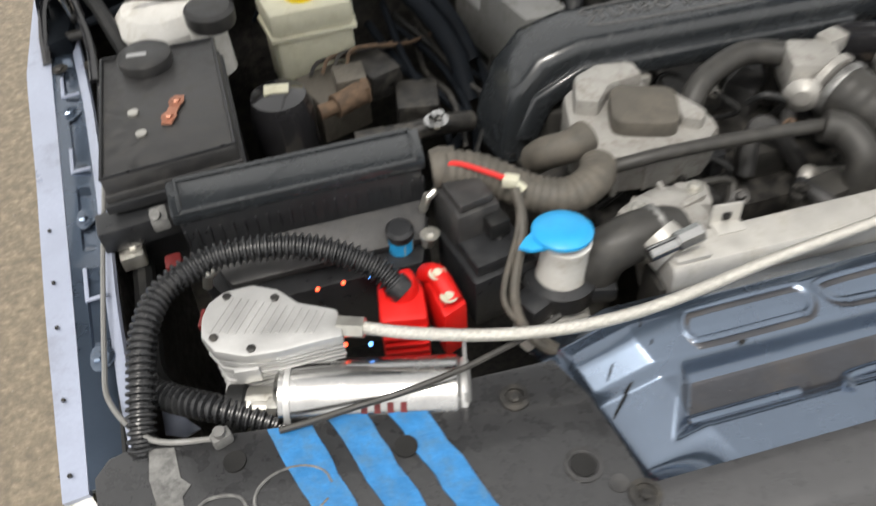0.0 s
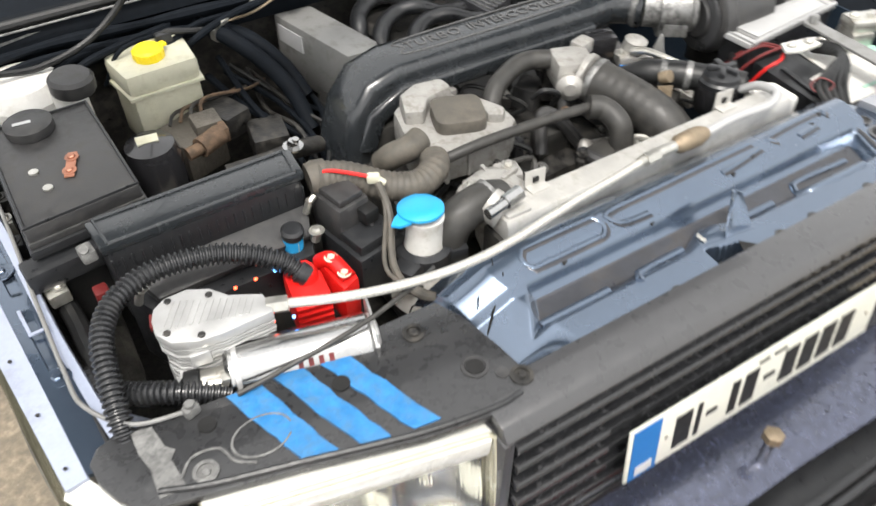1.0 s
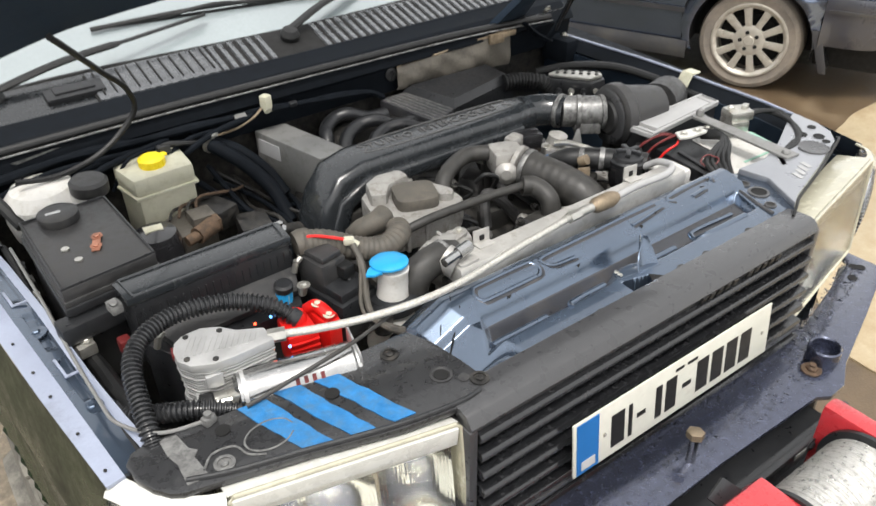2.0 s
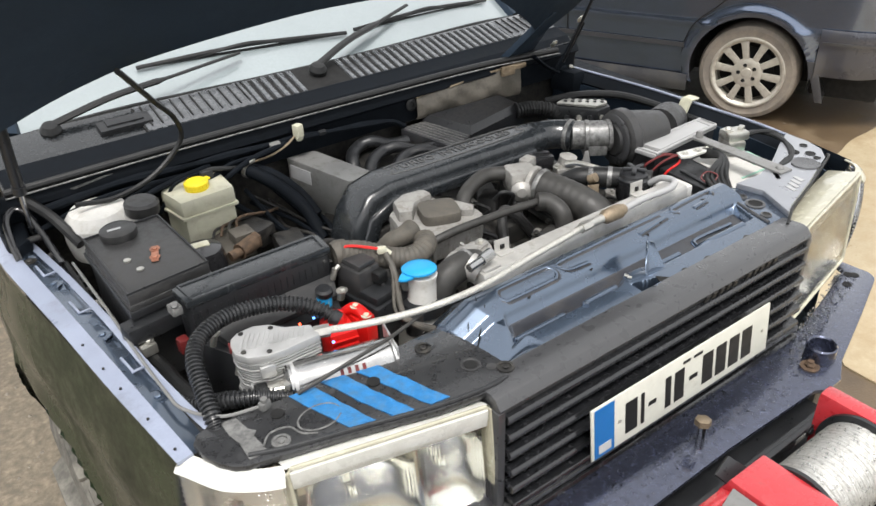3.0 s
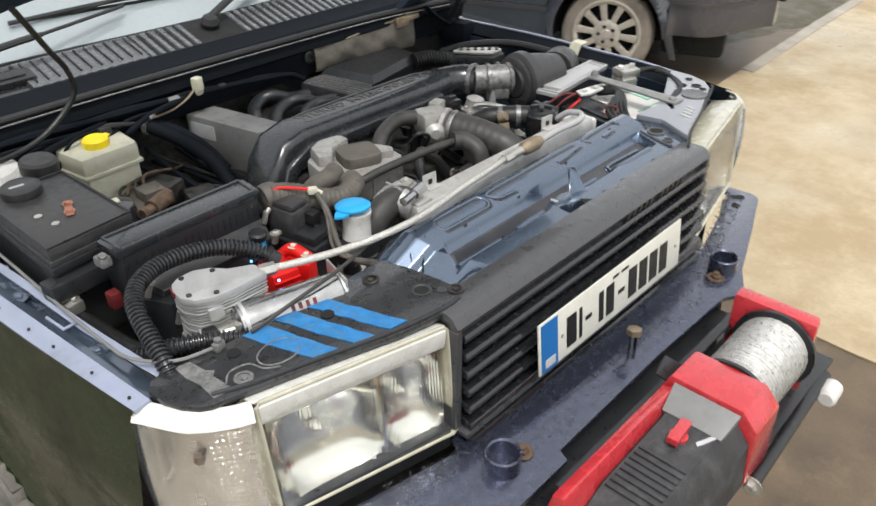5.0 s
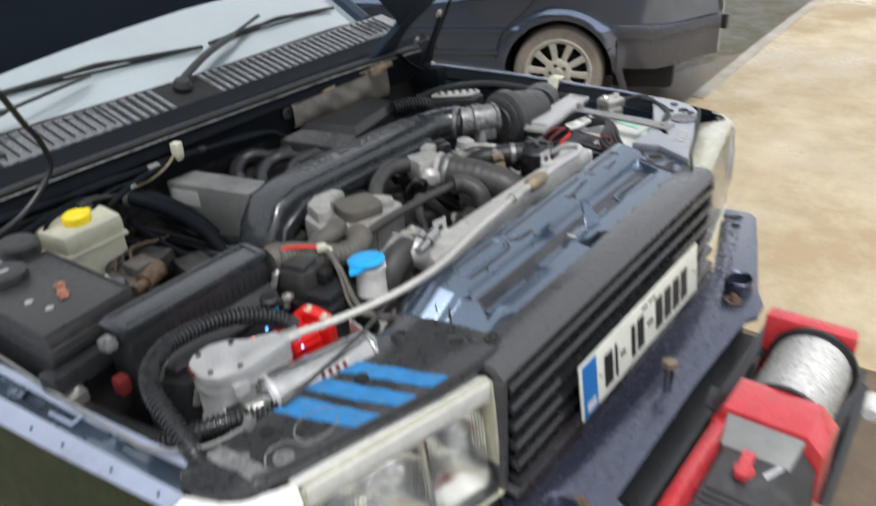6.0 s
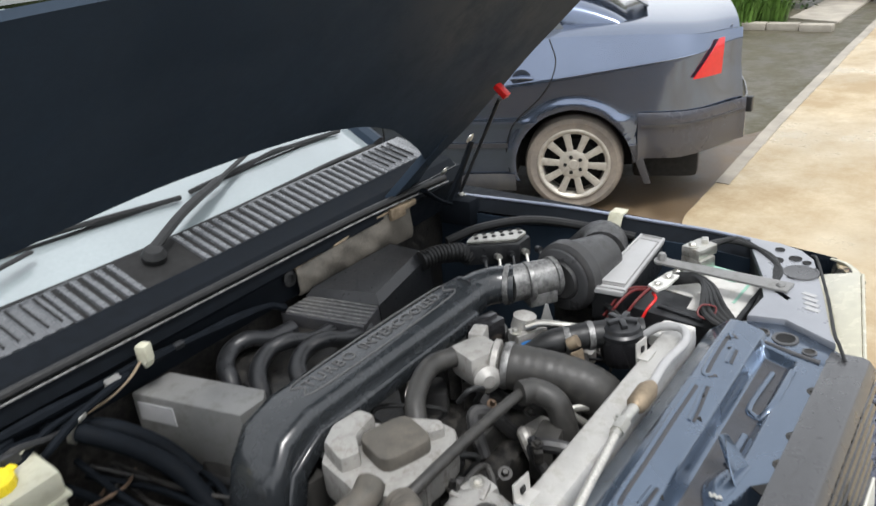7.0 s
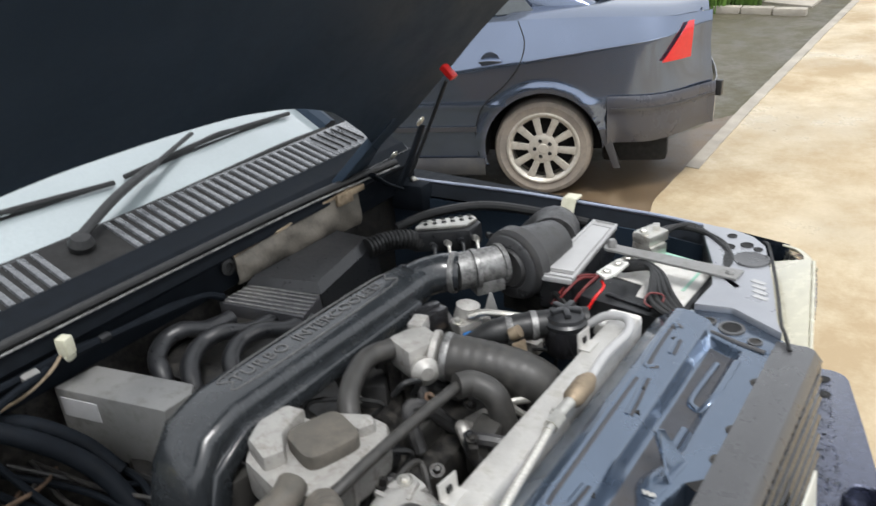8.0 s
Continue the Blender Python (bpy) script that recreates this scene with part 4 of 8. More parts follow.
DIMPLES = ((-0.209, 0.221), (-0.046, 0.219), (0.135, 0.231), (0.190, 0.245), (0.343, 0.250), (0.372, 0.262))
RIDGES = ([(-0.288, 0.166), (-0.169, 0.166)], [(-0.132, 0.146), (-0.118, 0.164), (-0.100, 0.170), (-0.024, 0.171)],
          [(0.091, 0.173), (0.170, 0.172)], [(0.355, 0.150), (0.26, 0.152), (0.226, 0.160), (0.224, 0.175), (0.246, 0.187), (0.356, 0.182)])
BASE_Z = [(0.085, 1.196), (0.128, 1.199), (0.150, 1.200), (0.212, 1.202), (0.222, 1.214), (0.245, 1.221), (0.266, 1.225), (0.280, 1.223), (0.318, 1.190), (0.33, 1.16)]


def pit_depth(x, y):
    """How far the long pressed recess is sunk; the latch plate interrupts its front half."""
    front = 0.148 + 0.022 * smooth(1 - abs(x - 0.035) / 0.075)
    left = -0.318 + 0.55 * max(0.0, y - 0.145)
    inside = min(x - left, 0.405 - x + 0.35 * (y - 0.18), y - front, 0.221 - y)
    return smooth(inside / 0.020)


def panel_at(x, y):
    z = lerp_at(BASE_Z, y) - 0.017 * pit_depth(x, y)
    end = x + 0.400 - 0.35 * max(0, 0.25 - y)
    z -= 0.040 * min(1.0, max(0.0, 1 - end / 0.085)) * smooth((y - 0.10) / 0.04)
    z -= 0.006 * smooth((-0.362 + 0.25 * (0.2 - y) - x) / 0.004)
    hole = min(x + 0.012, 0.046 - x, y - 0.100, 0.146 - y, (0.128 - y) * 2 + 0.02 - (x - 0.01) * 0.5)
    if hole > 0:
        z -= 0.05 * smooth(hole / 0.005)
    return V(x, y, z)


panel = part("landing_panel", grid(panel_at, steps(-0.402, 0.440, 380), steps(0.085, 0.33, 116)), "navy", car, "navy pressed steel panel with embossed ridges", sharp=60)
# deep recess faces: dusty colour, darkened further for contrast with the flats
panel.data.materials.append(M["grime_shade"])
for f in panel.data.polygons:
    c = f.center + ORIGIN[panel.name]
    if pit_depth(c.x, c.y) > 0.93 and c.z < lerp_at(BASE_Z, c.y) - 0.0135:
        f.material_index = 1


def on_panel(x, y, up=0.0):
    p = panel_at(x, y)
    return V(p.x, p.y, p.z + up)


def trace(run, n=5):
    return spline([(x, y, 0) for x, y in run], n) if len(run) > 2 else [V(*run[0], 0).lerp(V(*run[1], 0), i / 8) for i in range(9)]


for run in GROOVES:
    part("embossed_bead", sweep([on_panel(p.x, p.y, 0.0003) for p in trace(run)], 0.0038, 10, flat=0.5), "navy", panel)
    # flat dark strip on the front side of each bead, its painted shadow
    part("bead_shadow_groove", sweep([on_panel(p.x + 0.002, p.y - 0.0065, 0.0002) for p in trace(run)], 0.0034, 8, flat=0.2), "grime_shade", panel)
for run in RIDGES:
    part("embossed_ridge", sweep([on_panel(p.x, p.y, 0.0005) for p in trace(run)], 0.0062, 12, flat=0.7), "navy", panel)
for x, y in DIMPLES:
    part("drain_dimple", lathe([(0.0065, 0), (0.0060, 0.0008), (0.002, 0.0004)], on_panel(x, y, 0.0003), (0, -0.2, 1), 3), "void", panel)
part("end_slot", slab([on_panel(-0.352, 0.226, 0.0012), on_panel(-0.345, 0.236, 0.0012), on_panel(-0.298, 0.272, 0.0012), on_panel(-0.303, 0.262, 0.0012)][::-1], 0.002, w=0), "void", panel)
part("end_slot", slab([on_panel(-0.356, 0.194, 0.0012), on_panel(-0.353, 0.199, 0.0012), on_panel(-0.298, 0.245, 0.0012), on_panel(-0.300, 0.241, 0.0012)][::-1], 0.002, w=0), "void", panel)
for x, y in ((-0.287, 0.097), (-0.098, 0.103), (0.315, 0.107), (-0.385, 0.235), (0.112, 0.106), (0.184, 0.106)):
    part("panel_bolt", bolt((x, y, panel_at(x, y).z), 0.007, 0.004), "brass" if x == -0.287 else "oily", panel)
spike = grid(lambda u, v: V(0.034 + 0.052 * u + (0.036 - 0.052 * u + 0.010 * u) * v ** 1.6, 0.142 + 0.012 * math.sin(math.pi * u) + 0.030 * v, 1.199 + 0.047 * v), steps(0, 1, 9), steps(0, 1, 12), 0.002)
part("latch_striker", join(spike, slab([(-0.012, 0.150, 1.2015), (0.088, 0.138, 1.2005), (0.082, 0.162, 1.200), (-0.004, 0.172, 1.200)], 0.003)), "navy", panel, "small upright navy latch spike")
# black plate in the latch slot, put there as its shadow
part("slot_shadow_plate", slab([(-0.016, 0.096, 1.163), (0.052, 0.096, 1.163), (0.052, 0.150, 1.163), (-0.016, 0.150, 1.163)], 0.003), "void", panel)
part("latch_spring", tube([(-0.004 + 0.005 * (i % 2), 0.152 + 0.0035 * i, 1.2045) for i in range(6)], 0.0022, 6, n=4), "zinc", panel, "small plated latch spring")
part("slot_tongue", slab([(0.040, 0.128, 1.203), (0.062, 0.110, 1.200), (0.050, 0.098, 1.199), (0.034, 0.112, 1.199)], 0.003), "void", panel)

grille = part("grille", join(
    along_x([(0.05, 1.203), (0.062, 1.2065), (0.110, 1.2035), (0.110, 1.195), (0.07, 1.185), (0.052, 1.165), (0.046, 1.165), (0.036, 1.186)], -0.435, 0.442, w=0.003),
    box((-0.430, 0.062, 1.07), (0.016, 0.05, 0.22)), box((0.437, 0.062, 1.07), (0.016, 0.05, 0.22)),
    box((0.0035, 0.030, 0.955), (0.87, 0.03, 0.012))), "trim", car, "black plastic slatted grille with water drops")
# black sheet behind the slats deepens the shade in the gaps
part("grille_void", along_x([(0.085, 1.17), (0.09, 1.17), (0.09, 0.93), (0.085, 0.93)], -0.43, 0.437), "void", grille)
slat = None
for i in range(7):
    z = 1.157 - 0.0375 * i
    y = 0.036 - 0.1 * (1.2 - z) + 0.012
    if slat is None:
        slat = part("slat", along_x([(y - 0.012, z + 0.004), (y - 0.008, z + 0.010), (y + 0.036, z + 0.014), (y + 0.036, z + 0.004), (y - 0.008, z - 0.008)], -0.42, 0.43, w=0.0015), "grilleblack", grille)
        z0, y0 = z, y
    else:
        piece("slat", slat, grille, (0, y - y0, z - z0))
for i in range(11):
    x = 0.09 + i * 0.022
    if i != 5:
        part("emblem_block", box((x, 0.0385, 1.176), (0.013, 0.004, 0.016), rx=14), "oily", grille)

# number plate with plain bars for its characters
plate = part("number_plate", slab([(-0.26, -0.012, 1.0), (0.26, -0.012, 1.0), (0.26, 0.0, 1.113), (-0.26, 0.0, 1.113)], 0.004), "plate", car, "white front number plate with dark bars and a blue band")


def on_plate(u, v, out=0.001):
    return V(-0.26 + 0.52 * u, -0.012 + 0.012 * v - out, 1.0 + 0.113 * v)


def plate_bar(u0, u1, v0, v1, m, name="bar", out=0.0015):
    part(name, slab([on_plate(u0, v0, out), on_plate(u1, v0, out), on_plate(u1, v1, out), on_plate(u0, v1, out)], 0.001, w=0), m, plate)


plate_bar(0.012, 0.108, 0.03, 0.97, "plateblue", "blue_band")
plate_bar(0.03, 0.09, 0.10, 0.26, "lightprint", out=0.003)
for u0, u1 in ((0.165, 0.225), (0.245, 0.262), (0.375, 0.405), (0.425, 0.478), (0.585, 0.645), (0.665, 0.725), (0.745, 0.805), (0.825, 0.885)):
    plate_bar(u0, u1, 0.16, 0.76, "ink")
for u0, u1 in ((0.285, 0.325), (0.51, 0.555)):
    plate_bar(u0, u1, 0.42, 0.50, "ink")
plate_bar(0.47, 0.51, 0.83, 0.88, "ink")
plate_bar(0.53, 0.58, 0.83, 0.88, "ink")
for u in (0.135, 0.955):
    part("plate_screw", bolt(on_plate(u, 0.5), 0.004, 0.002, (0, -1, 0.1), False), "zinc", plate)


def headlight(sgn, tl, tr, bl, br):
    """A lamp unit between its outer (l) and inner (r) front corners."""
    tl, tr, bl, br = V(tl), V(tr), V(bl), V(br)
    f = lambda u, v, d=0.0: tl.lerp(tr, u).lerp(bl.lerp(br, u), v) + V(0, d, 0)
    back = 0.080
    low = V(0, 0, -0.022)
    lamp = part("headlight", slab([f(0, 0.1, back), f(0, 1, back), f(1, 1, back), f(1, 0.1, back)], 0.006), "reflector", car, "clear glass headlight with two chrome reflectors")
    part("housing_top", slab([f(0, 0.0, 0.004), f(1, 0.0, 0.004), f(1, 0.0, back) + low, f(0, 0.0, back) + low], 0.003), "lampwhite" if sgn < 0 else "lamprim", lamp)
    part("housing_base", slab([f(0, 1, 0), f(1, 1, 0), f(1, 1, back), f(0, 1, back)], 0.004), "lamprim", lamp)
    part("housing_side", slab([f(0, 0.08, 0), f(0, 1, 0), f(0, 1, back), f(0, 0.12, back)], 0.004), "lamprim", lamp)
    part("housing_side", slab([f(1, 0.08, 0), f(1, 1, 0), f(1, 1, back), f(1, 0.12, back)], 0.004), "lamprim", lamp)
    part("upper_bezel", slab([f(0.01, 0.015, 0.004), f(0.99, 0.015, 0.004), f(0.985, 0.17, 0.010), f(0.015, 0.17, 0.010)], 0.01), "lampwhite", lamp, "white strip above the reflectors")
    for u0, u1, deep in ((0.04, 0.61, 0.055), (0.62, 0.965, 0.05)):
        def bowl(u, v, a=u0, b=u1, d=deep):
            uu, vv = a + (b - a) * u, 0.19 + 0.78 * v
            r = 1 - min(1, (abs(u - 0.5) * 2) ** 3 + (abs(v - 0.5) * 2) ** 3)
            return f(uu, vv, 0.016 + d * math.sqrt(max(0, r)) * 0.9)
        bowl_part = part("reflector", grid(bowl, steps(0, 1, 17), steps(0, 1, 15)), "reflector", lamp, "chrome reflector bowl")
        c = f((u0 + u1) / 2, 0.57, 0.05)
        part("bulb", lathe([(0.007, -0.01), (0.008, 0.006), (0.004, 0.010), (0, 0.011)], c, (0, -1, 0), 14), "reflector", bowl_part)
    part("divider", slab([f(0.605, 0.2, 0.02), f(0.625, 0.2, 0.02), f(0.625, 0.95, 0.02), f(0.60, 0.95, 0.02)], 0.01), "reflector", lamp)
    lens = part("lens", grid(lambda u, v: f(u, v, -0.006 * math.sin(math.pi * min(1, max(0, u)) ** 0.5) * math.sin(math.pi * v)), steps(0.0, 1.0, 13), steps(0.0, 1.0, 9), 0.003), "lens", lamp, "clear glass lens")
    lens.visible_shadow = False
    part("lens_edge", sweep([f(*p) for p in ((0.02, 0), (0.98, 0), (1, 0.03), (1, 0.97), (0.98, 1), (0.02, 1), (0, 0.97), (0, 0.03))], 0.0036, 8, closed=True), "lamprim", lamp, "yellowed lens rim")
    return lamp


headlight(-1, (-0.766, 0.128, 1.199), (-0.440, 0.058, 1.189), (-0.760, 0.112, 0.962), (-0.432, 0.040, 0.955))
headlight(1, (0.780, 0.120, 1.199), (0.456, 0.058, 1.189), (0.774, 0.105, 0.962), (0.448, 0.040, 0.955))


def corner_lamp(sgn, pts):
    """The wrap-round indicator: pts run from the headlight to the fender."""
    run = spline([(x, y, 0) for x, y in pts], 6)
    m = len(run) - 1
    outward = []
    for i in range(m + 1):
        d = run[min(m, i + 1)] - run[max(0, i - 1)]
        outward.append(V(-d.y, d.x, 0).normalized() * -sgn)

    def shell(i, v):
        bow = 0.010 * math.sin(math.pi * v)
        flute = 0.0024 * math.sin(2 * math.pi * 21 * v)
        return run[i] + outward[i] * (bow + flute) + V(0, 0, 1.176 - 0.212 * v)

    def brow(i, k):
        return run[i] + outward[i] * (0.004 * math.cos(2.0 * k) - 0.022 * k) + V(0, 0, 1.176 + 0.019 * math.sin(1.7 * k))

    body = part("corner_lamp", grid(lambda i, v: run[i] - outward[i] * ((0.026 + 0.008 * math.sin(math.pi * v)) * min(1.0, 0.2 + (m - i) / 5.0)) + V(0, 0, 1.180 - 0.22 * v), range(m + 1), steps(0, 1, 9), 0.004), "lampsilver", car, "clear ribbed wrap-round indicator lamp")
    part("lamp_top", grid(brow, range(m + 1), steps(0, 1, 11), 0.003), "lampwhite" if sgn < 0 else "lamprim", body, "pale upper lamp edge", sharp=60)
    mid = m // 2
    bulb = run[mid] - outward[mid] * 0.020 + V(0, 0, 1.090)
    part("bulb", lathe([(0.006, 0), (0.009, 0.008), (0.007, 0.018), (0, 0.021)], bulb, (0, 0, 1), 16), "rust", body, "orange indicator bulb")
    lens = part("lens", grid(shell, range(m + 1), steps(0, 1, 169)), "ribbed", body, "ribbed clear lens")
    lens.visible_shadow = False
    return body


corner_lamp(-1, [(-0.773, 0.122), (-0.805, 0.138), (-0.850, 0.175), (-0.884, 0.236), (-0.893, 0.252)])
corner_lamp(1, [(0.786, 0.115), (0.815, 0.125), (0.845, 0.150), (0.858, 0.185)])

# front covers beside the landing panel
COVER = [(-0.858, 0.258), (-0.845, 0.276), (-0.82, 0.282), (-0.678, 0.264), (-0.503, 0.264), (-0.397, 0.262), (-0.378, 0.215), (-0.366, 0.15), (-0.359, 0.085), (-0.424, 0.070), (-0.517, 0.086), (-0.655, 0.127), (-0.811, 0.166), (-0.826, 0.176), (-0.842, 0.197), (-0.854, 0.225)]
cover = part("lamp_cover", prism(COVER, 1.192, 1.205, w=0.004), "cover", car, "satin black plastic cover above the headlight")
part("cover_lip", tube([(-0.385, 0.080, 1.206), (-0.424, 0.078, 1.207), (-0.517, 0.094, 1.207), (-0.655, 0.134, 1.207), (-0.745, 0.160, 1.207), (-0.80, 0.183, 1.206)], 0.004, 8), "black", cover)
for x, y, r in ((-0.566, 0.206, 0.011), (-0.726, 0.237, 0.011)):
    part("cover_hole", lathe([(r, 0), (r, 0.003), (r * 0.4, 0.002)], (x, y, 1.2045), seg=20), "void", cover)
for x, y, m in ((-0.748, 0.179, "scuffs"), (-0.37, 0.10, "oily"), (-0.45, 0.228, "oily")):
    part("cover_screw", join(lathe([(0.015, 0), (0.015, 0.003), (0.010, 0.0035), (0.010, 0.001)], (x, y, 1.2045), seg=20), bolt((x, y, 1.2045), 0.006, 0.005, washer=False)), m, cover)
part("cover_boss", tube([(-0.676 + 0.036 * math.cos(a), 0.19 + 0.026 * math.sin(a), 1.206) for a in steps(0, 5.7, 12)], 0.0016, 6, closed=False), "scuffs", cover, "scuffed round boss")
part("cover_boss", tube([(-0.775, 0.185, 1.206), (-0.755, 0.205, 1.206), (-0.725, 0.20, 1.206), (-0.715, 0.175, 1.206), (-0.695, 0.160, 1.206)], 0.0018, 6), "scuffs", cover, "scuffed moulded ridge")
part("scuffed_patch", prism([(-0.806, 0.274), (-0.782, 0.269), (-0.777, 0.235), (-0.768, 0.225), (-0.776, 0.215), (-0.772, 0.172), (-0.802, 0.174), (-0.800, 0.215), (-0.806, 0.240)], 1.2045, 1.2062, w=0), "scuffs", cover, "light grey scuffed patch")
for k, quad in enumerate((((-0.694, 0.263), (-0.651, 0.256), (-0.610, 0.124), (-0.650, 0.136)), ((-0.635, 0.263), (-0.598, 0.258), (-0.550, 0.109), (-0.586, 0.119)), ((-0.578, 0.258), (-0.542, 0.250), (-0.489, 0.099), (-0.524, 0.104)))):
    n = 9
    left = [V(*quad[0], 0).lerp(V(*quad[3], 0), i / n) for i in range(n + 1)]
    right = [V(*quad[1], 0).lerp(V(*quad[2], 0), i / n) for i in range(n + 1)]
    rag = lambda: random.uniform(-0.0018, 0.0018)
    outline = [(p.x + rag(), p.y) for p in left] + [(p.x + rag(), p.y) for p in right[::-1]]
    part("blue_tape", prism(outline, 1.2045, 1.2068, w=0), "tape", cover, "worn strip of blue tape")
part("cover_boss", join(lathe([(0.018, 0), (0.018, 0.0025), (0.014, 0.003), (0.012, 0.0005)], (-0.412, 0.142, 1.2045), seg=26), lathe([(0.009, 0), (0.009, 0.002), (0.005, 0.001)], (-0.388, 0.116, 1.2045), seg=18)), "dusty", cover, "moulded grey ring")
part("cover_hole", lathe([(0.0115, 0), (0.0115, 0.0012), (0.004, 0.001)], (-0.412, 0.142, 1.2050), seg=20), "void", cover)
part("cover_hole", lathe([(0.0115, 0), (0.0115, 0.0012), (0.004, 0.001)], (-0.566, 0.206, 1.2072), seg=20), "void", cover)

RIGHT = [(0.452, 0.104), (0.487, 0.120), (0.62, 0.160), (0.775, 0.212), (0.812, 0.245), (0.832, 0.295), (0.835, 0.36), (0.79, 0.345), (0.66, 0.285), (0.57, 0.258), (0.485, 0.264), (0.50, 0.20)]
plate_r = part("lamp_cover", prism(RIGHT, 1.198, 1.214, w=0.004), "panelgrey", car, "blue-grey painted metal lamp panel with holes")
part("panel_skirt", prism(inset(RIGHT, 0.006), 1.15, 1.199, w=0), "oily", plate_r)
for x, y, rx in ((0.702, 0.222, 0.033), (0.742, 0.276, 0.012), (0.763, 0.246, 0.013), (0.752, 0.221, 0.009), (0.795, 0.285, 0.010)):
    part("panel_hole", lathe([(rx, 0), (rx, 0.0018), (rx * 0.8, 0.001)], (x, y, 1.2136), seg=24), "void" if rx < 0.03 else "trim", plate_r)
part("panel_rim", tube([(0.702 + 0.034 * math.cos(a), 0.222 + 0.034 * math.sin(a), 1.2145) for a in steps(2.6, 5.6, 10)], 0.003, 6), "trim", plate_r, "dark rim of a round recess")
for i in range(4):
    part("pale_label", box((0.556 + i * 0.019, 0.166 + i * 0.006, 1.2146), (0.011, 0.026, 0.001), rz=-14, w=0), "lidgrey", plate_r)
part("lamp_seal", tube([(0.415, 0.083, 1.206), (0.452, 0.100, 1.213), (0.487, 0.115, 1.214), (0.62, 0.154, 1.214), (0.775, 0.206, 1.214), (0.800, 0.222, 1.210)], 0.0032, 8), "rubber", plate_r, "black rubber lamp seal")
CORNER = [(0.400, 0.084), (0.442, 0.086), (0.456, 0.108), (0.505, 0.20), (0.488, 0.266), (0.462, 0.292), (0.432, 0.305), (0.420, 0.235), (0.402, 0.185)]
corner = part("lower_panel", prism(CORNER, 1.186, 1.2005, w=0.004), "navy", car, "blue-grey corner panel with a large hole")
for x, y, r in ((0.450, 0.186, 0.0165), (0.456, 0.226, 0.009), (0.446, 0.260, 0.008), (0.424, 0.140, 0.009), (0.408, 0.100, 0.008)):
    ring_part = part("panel_ring", lathe([(r * 1.4, 0), (r * 1.35, 0.0035), (r * 1.02, 0.004), (r * 0.98, 0.0015)], (x, y, 1.200), seg=22), "trim", corner)
    part("panel_hole", lathe([(r, 0), (r, 0.0022), (r * 0.5, 0.0016)], (x, y, 1.200), seg=22), "void" if r > 0.01 else "oily", ring_part)
part("panel_step", tube([(0.402, 0.118, 1.200), (0.410, 0.165, 1.201), (0.424, 0.215, 1.201), (0.434, 0.285, 1.200)], 0.004, 8), "trim", corner)

# ---- steel winch bumper ----
DECK = 0.934
END_R = [(0.775 + 0.042 * math.cos(a), 0.060 + 0.042 * math.sin(a)) for a in steps(-1.15, 0.3, 7)]
bumper = part("bumper", prism(
    [(-0.80, 0.11), (-0.765, 0.012), (-0.50, -0.135), (-0.335, -0.135), (-0.325, -0.112), (0.02, -0.108), (0.30, -0.116), (0.326, -0.132), (0.375, -0.130), (0.435, -0.098), (0.625, -0.036)] + END_R
    + [(0.812, 0.13), (0.79, 0.135), (0.77, 0.095), (0.46, 0.020), (0.44, 0.07), (-0.43, 0.07), (-0.45, 0.020), (-0.74, 0.085), (-0.78, 0.120)], DECK - 0.012, DECK, w=0.004),
    "steel", car, "blue-black steel winch bumper beaded with rain")
part("bumper_beam", prism([(-0.79, 0.10), (-0.755, 0.022), (-0.50, -0.10), (-0.345, -0.10), (-0.335, -0.06), (0.33, -0.06), (0.345, -0.10), (0.42, -0.075), (0.74, 0.042), (0.785, 0.10), (0.75, 0.105), (0.73, 0.07), (0.46, 0.01), (-0.45, 0.01), (-0.74, 0.07)], 0.70, DECK - 0.012, w=0.003), "black", bumper, "black lower bumper beam")
part("valance", join(box((0.0035, 0.060, 0.945), (0.86, 0.02, 0.05), w=0.004), box((-0.60, 0.090, 0.945), (0.33, 0.02, 0.05), rz=-12.0, w=0.004), box((0.60, 0.090, 0.945), (0.33, 0.02, 0.05), rz=11.0, w=0.004)), "black", car, "black filler strip under grille and lamps")
for x, bx in ((-0.424, -0.376), (0.405, 0.360)):
    part("bumper_tube", lathe([(0.0, 0.004), (0.027, 0.004), (0.027, 0.034), (0.030, 0.037), (0.033, 0.034), (0.033, 0.0)], (x, -0.060, DECK), seg=28), "steel", bumper, "open steel tube socket")
    part("bumper_bolt", join(bolt((bx, -0.066, DECK), 0.012, 0.012), rod((bx, -0.066, DECK), (bx, -0.066, DECK + 0.016), 0.007)), "rust", bumper, "rusty bolt")
part("bumper_stud", rod((-0.020, -0.070, DECK), (-0.024, -0.070, 0.998), 0.0085, 14), "chrome", bumper, "bare upright steel stud")
part("stud_nut", lathe([(0.016, 0), (0.016, 0.012), (0.011, 0.015)], (-0.024, -0.070, 0.996), (0.1, 0.1, 1), 6), "brass", bumper, "dull brown nut")
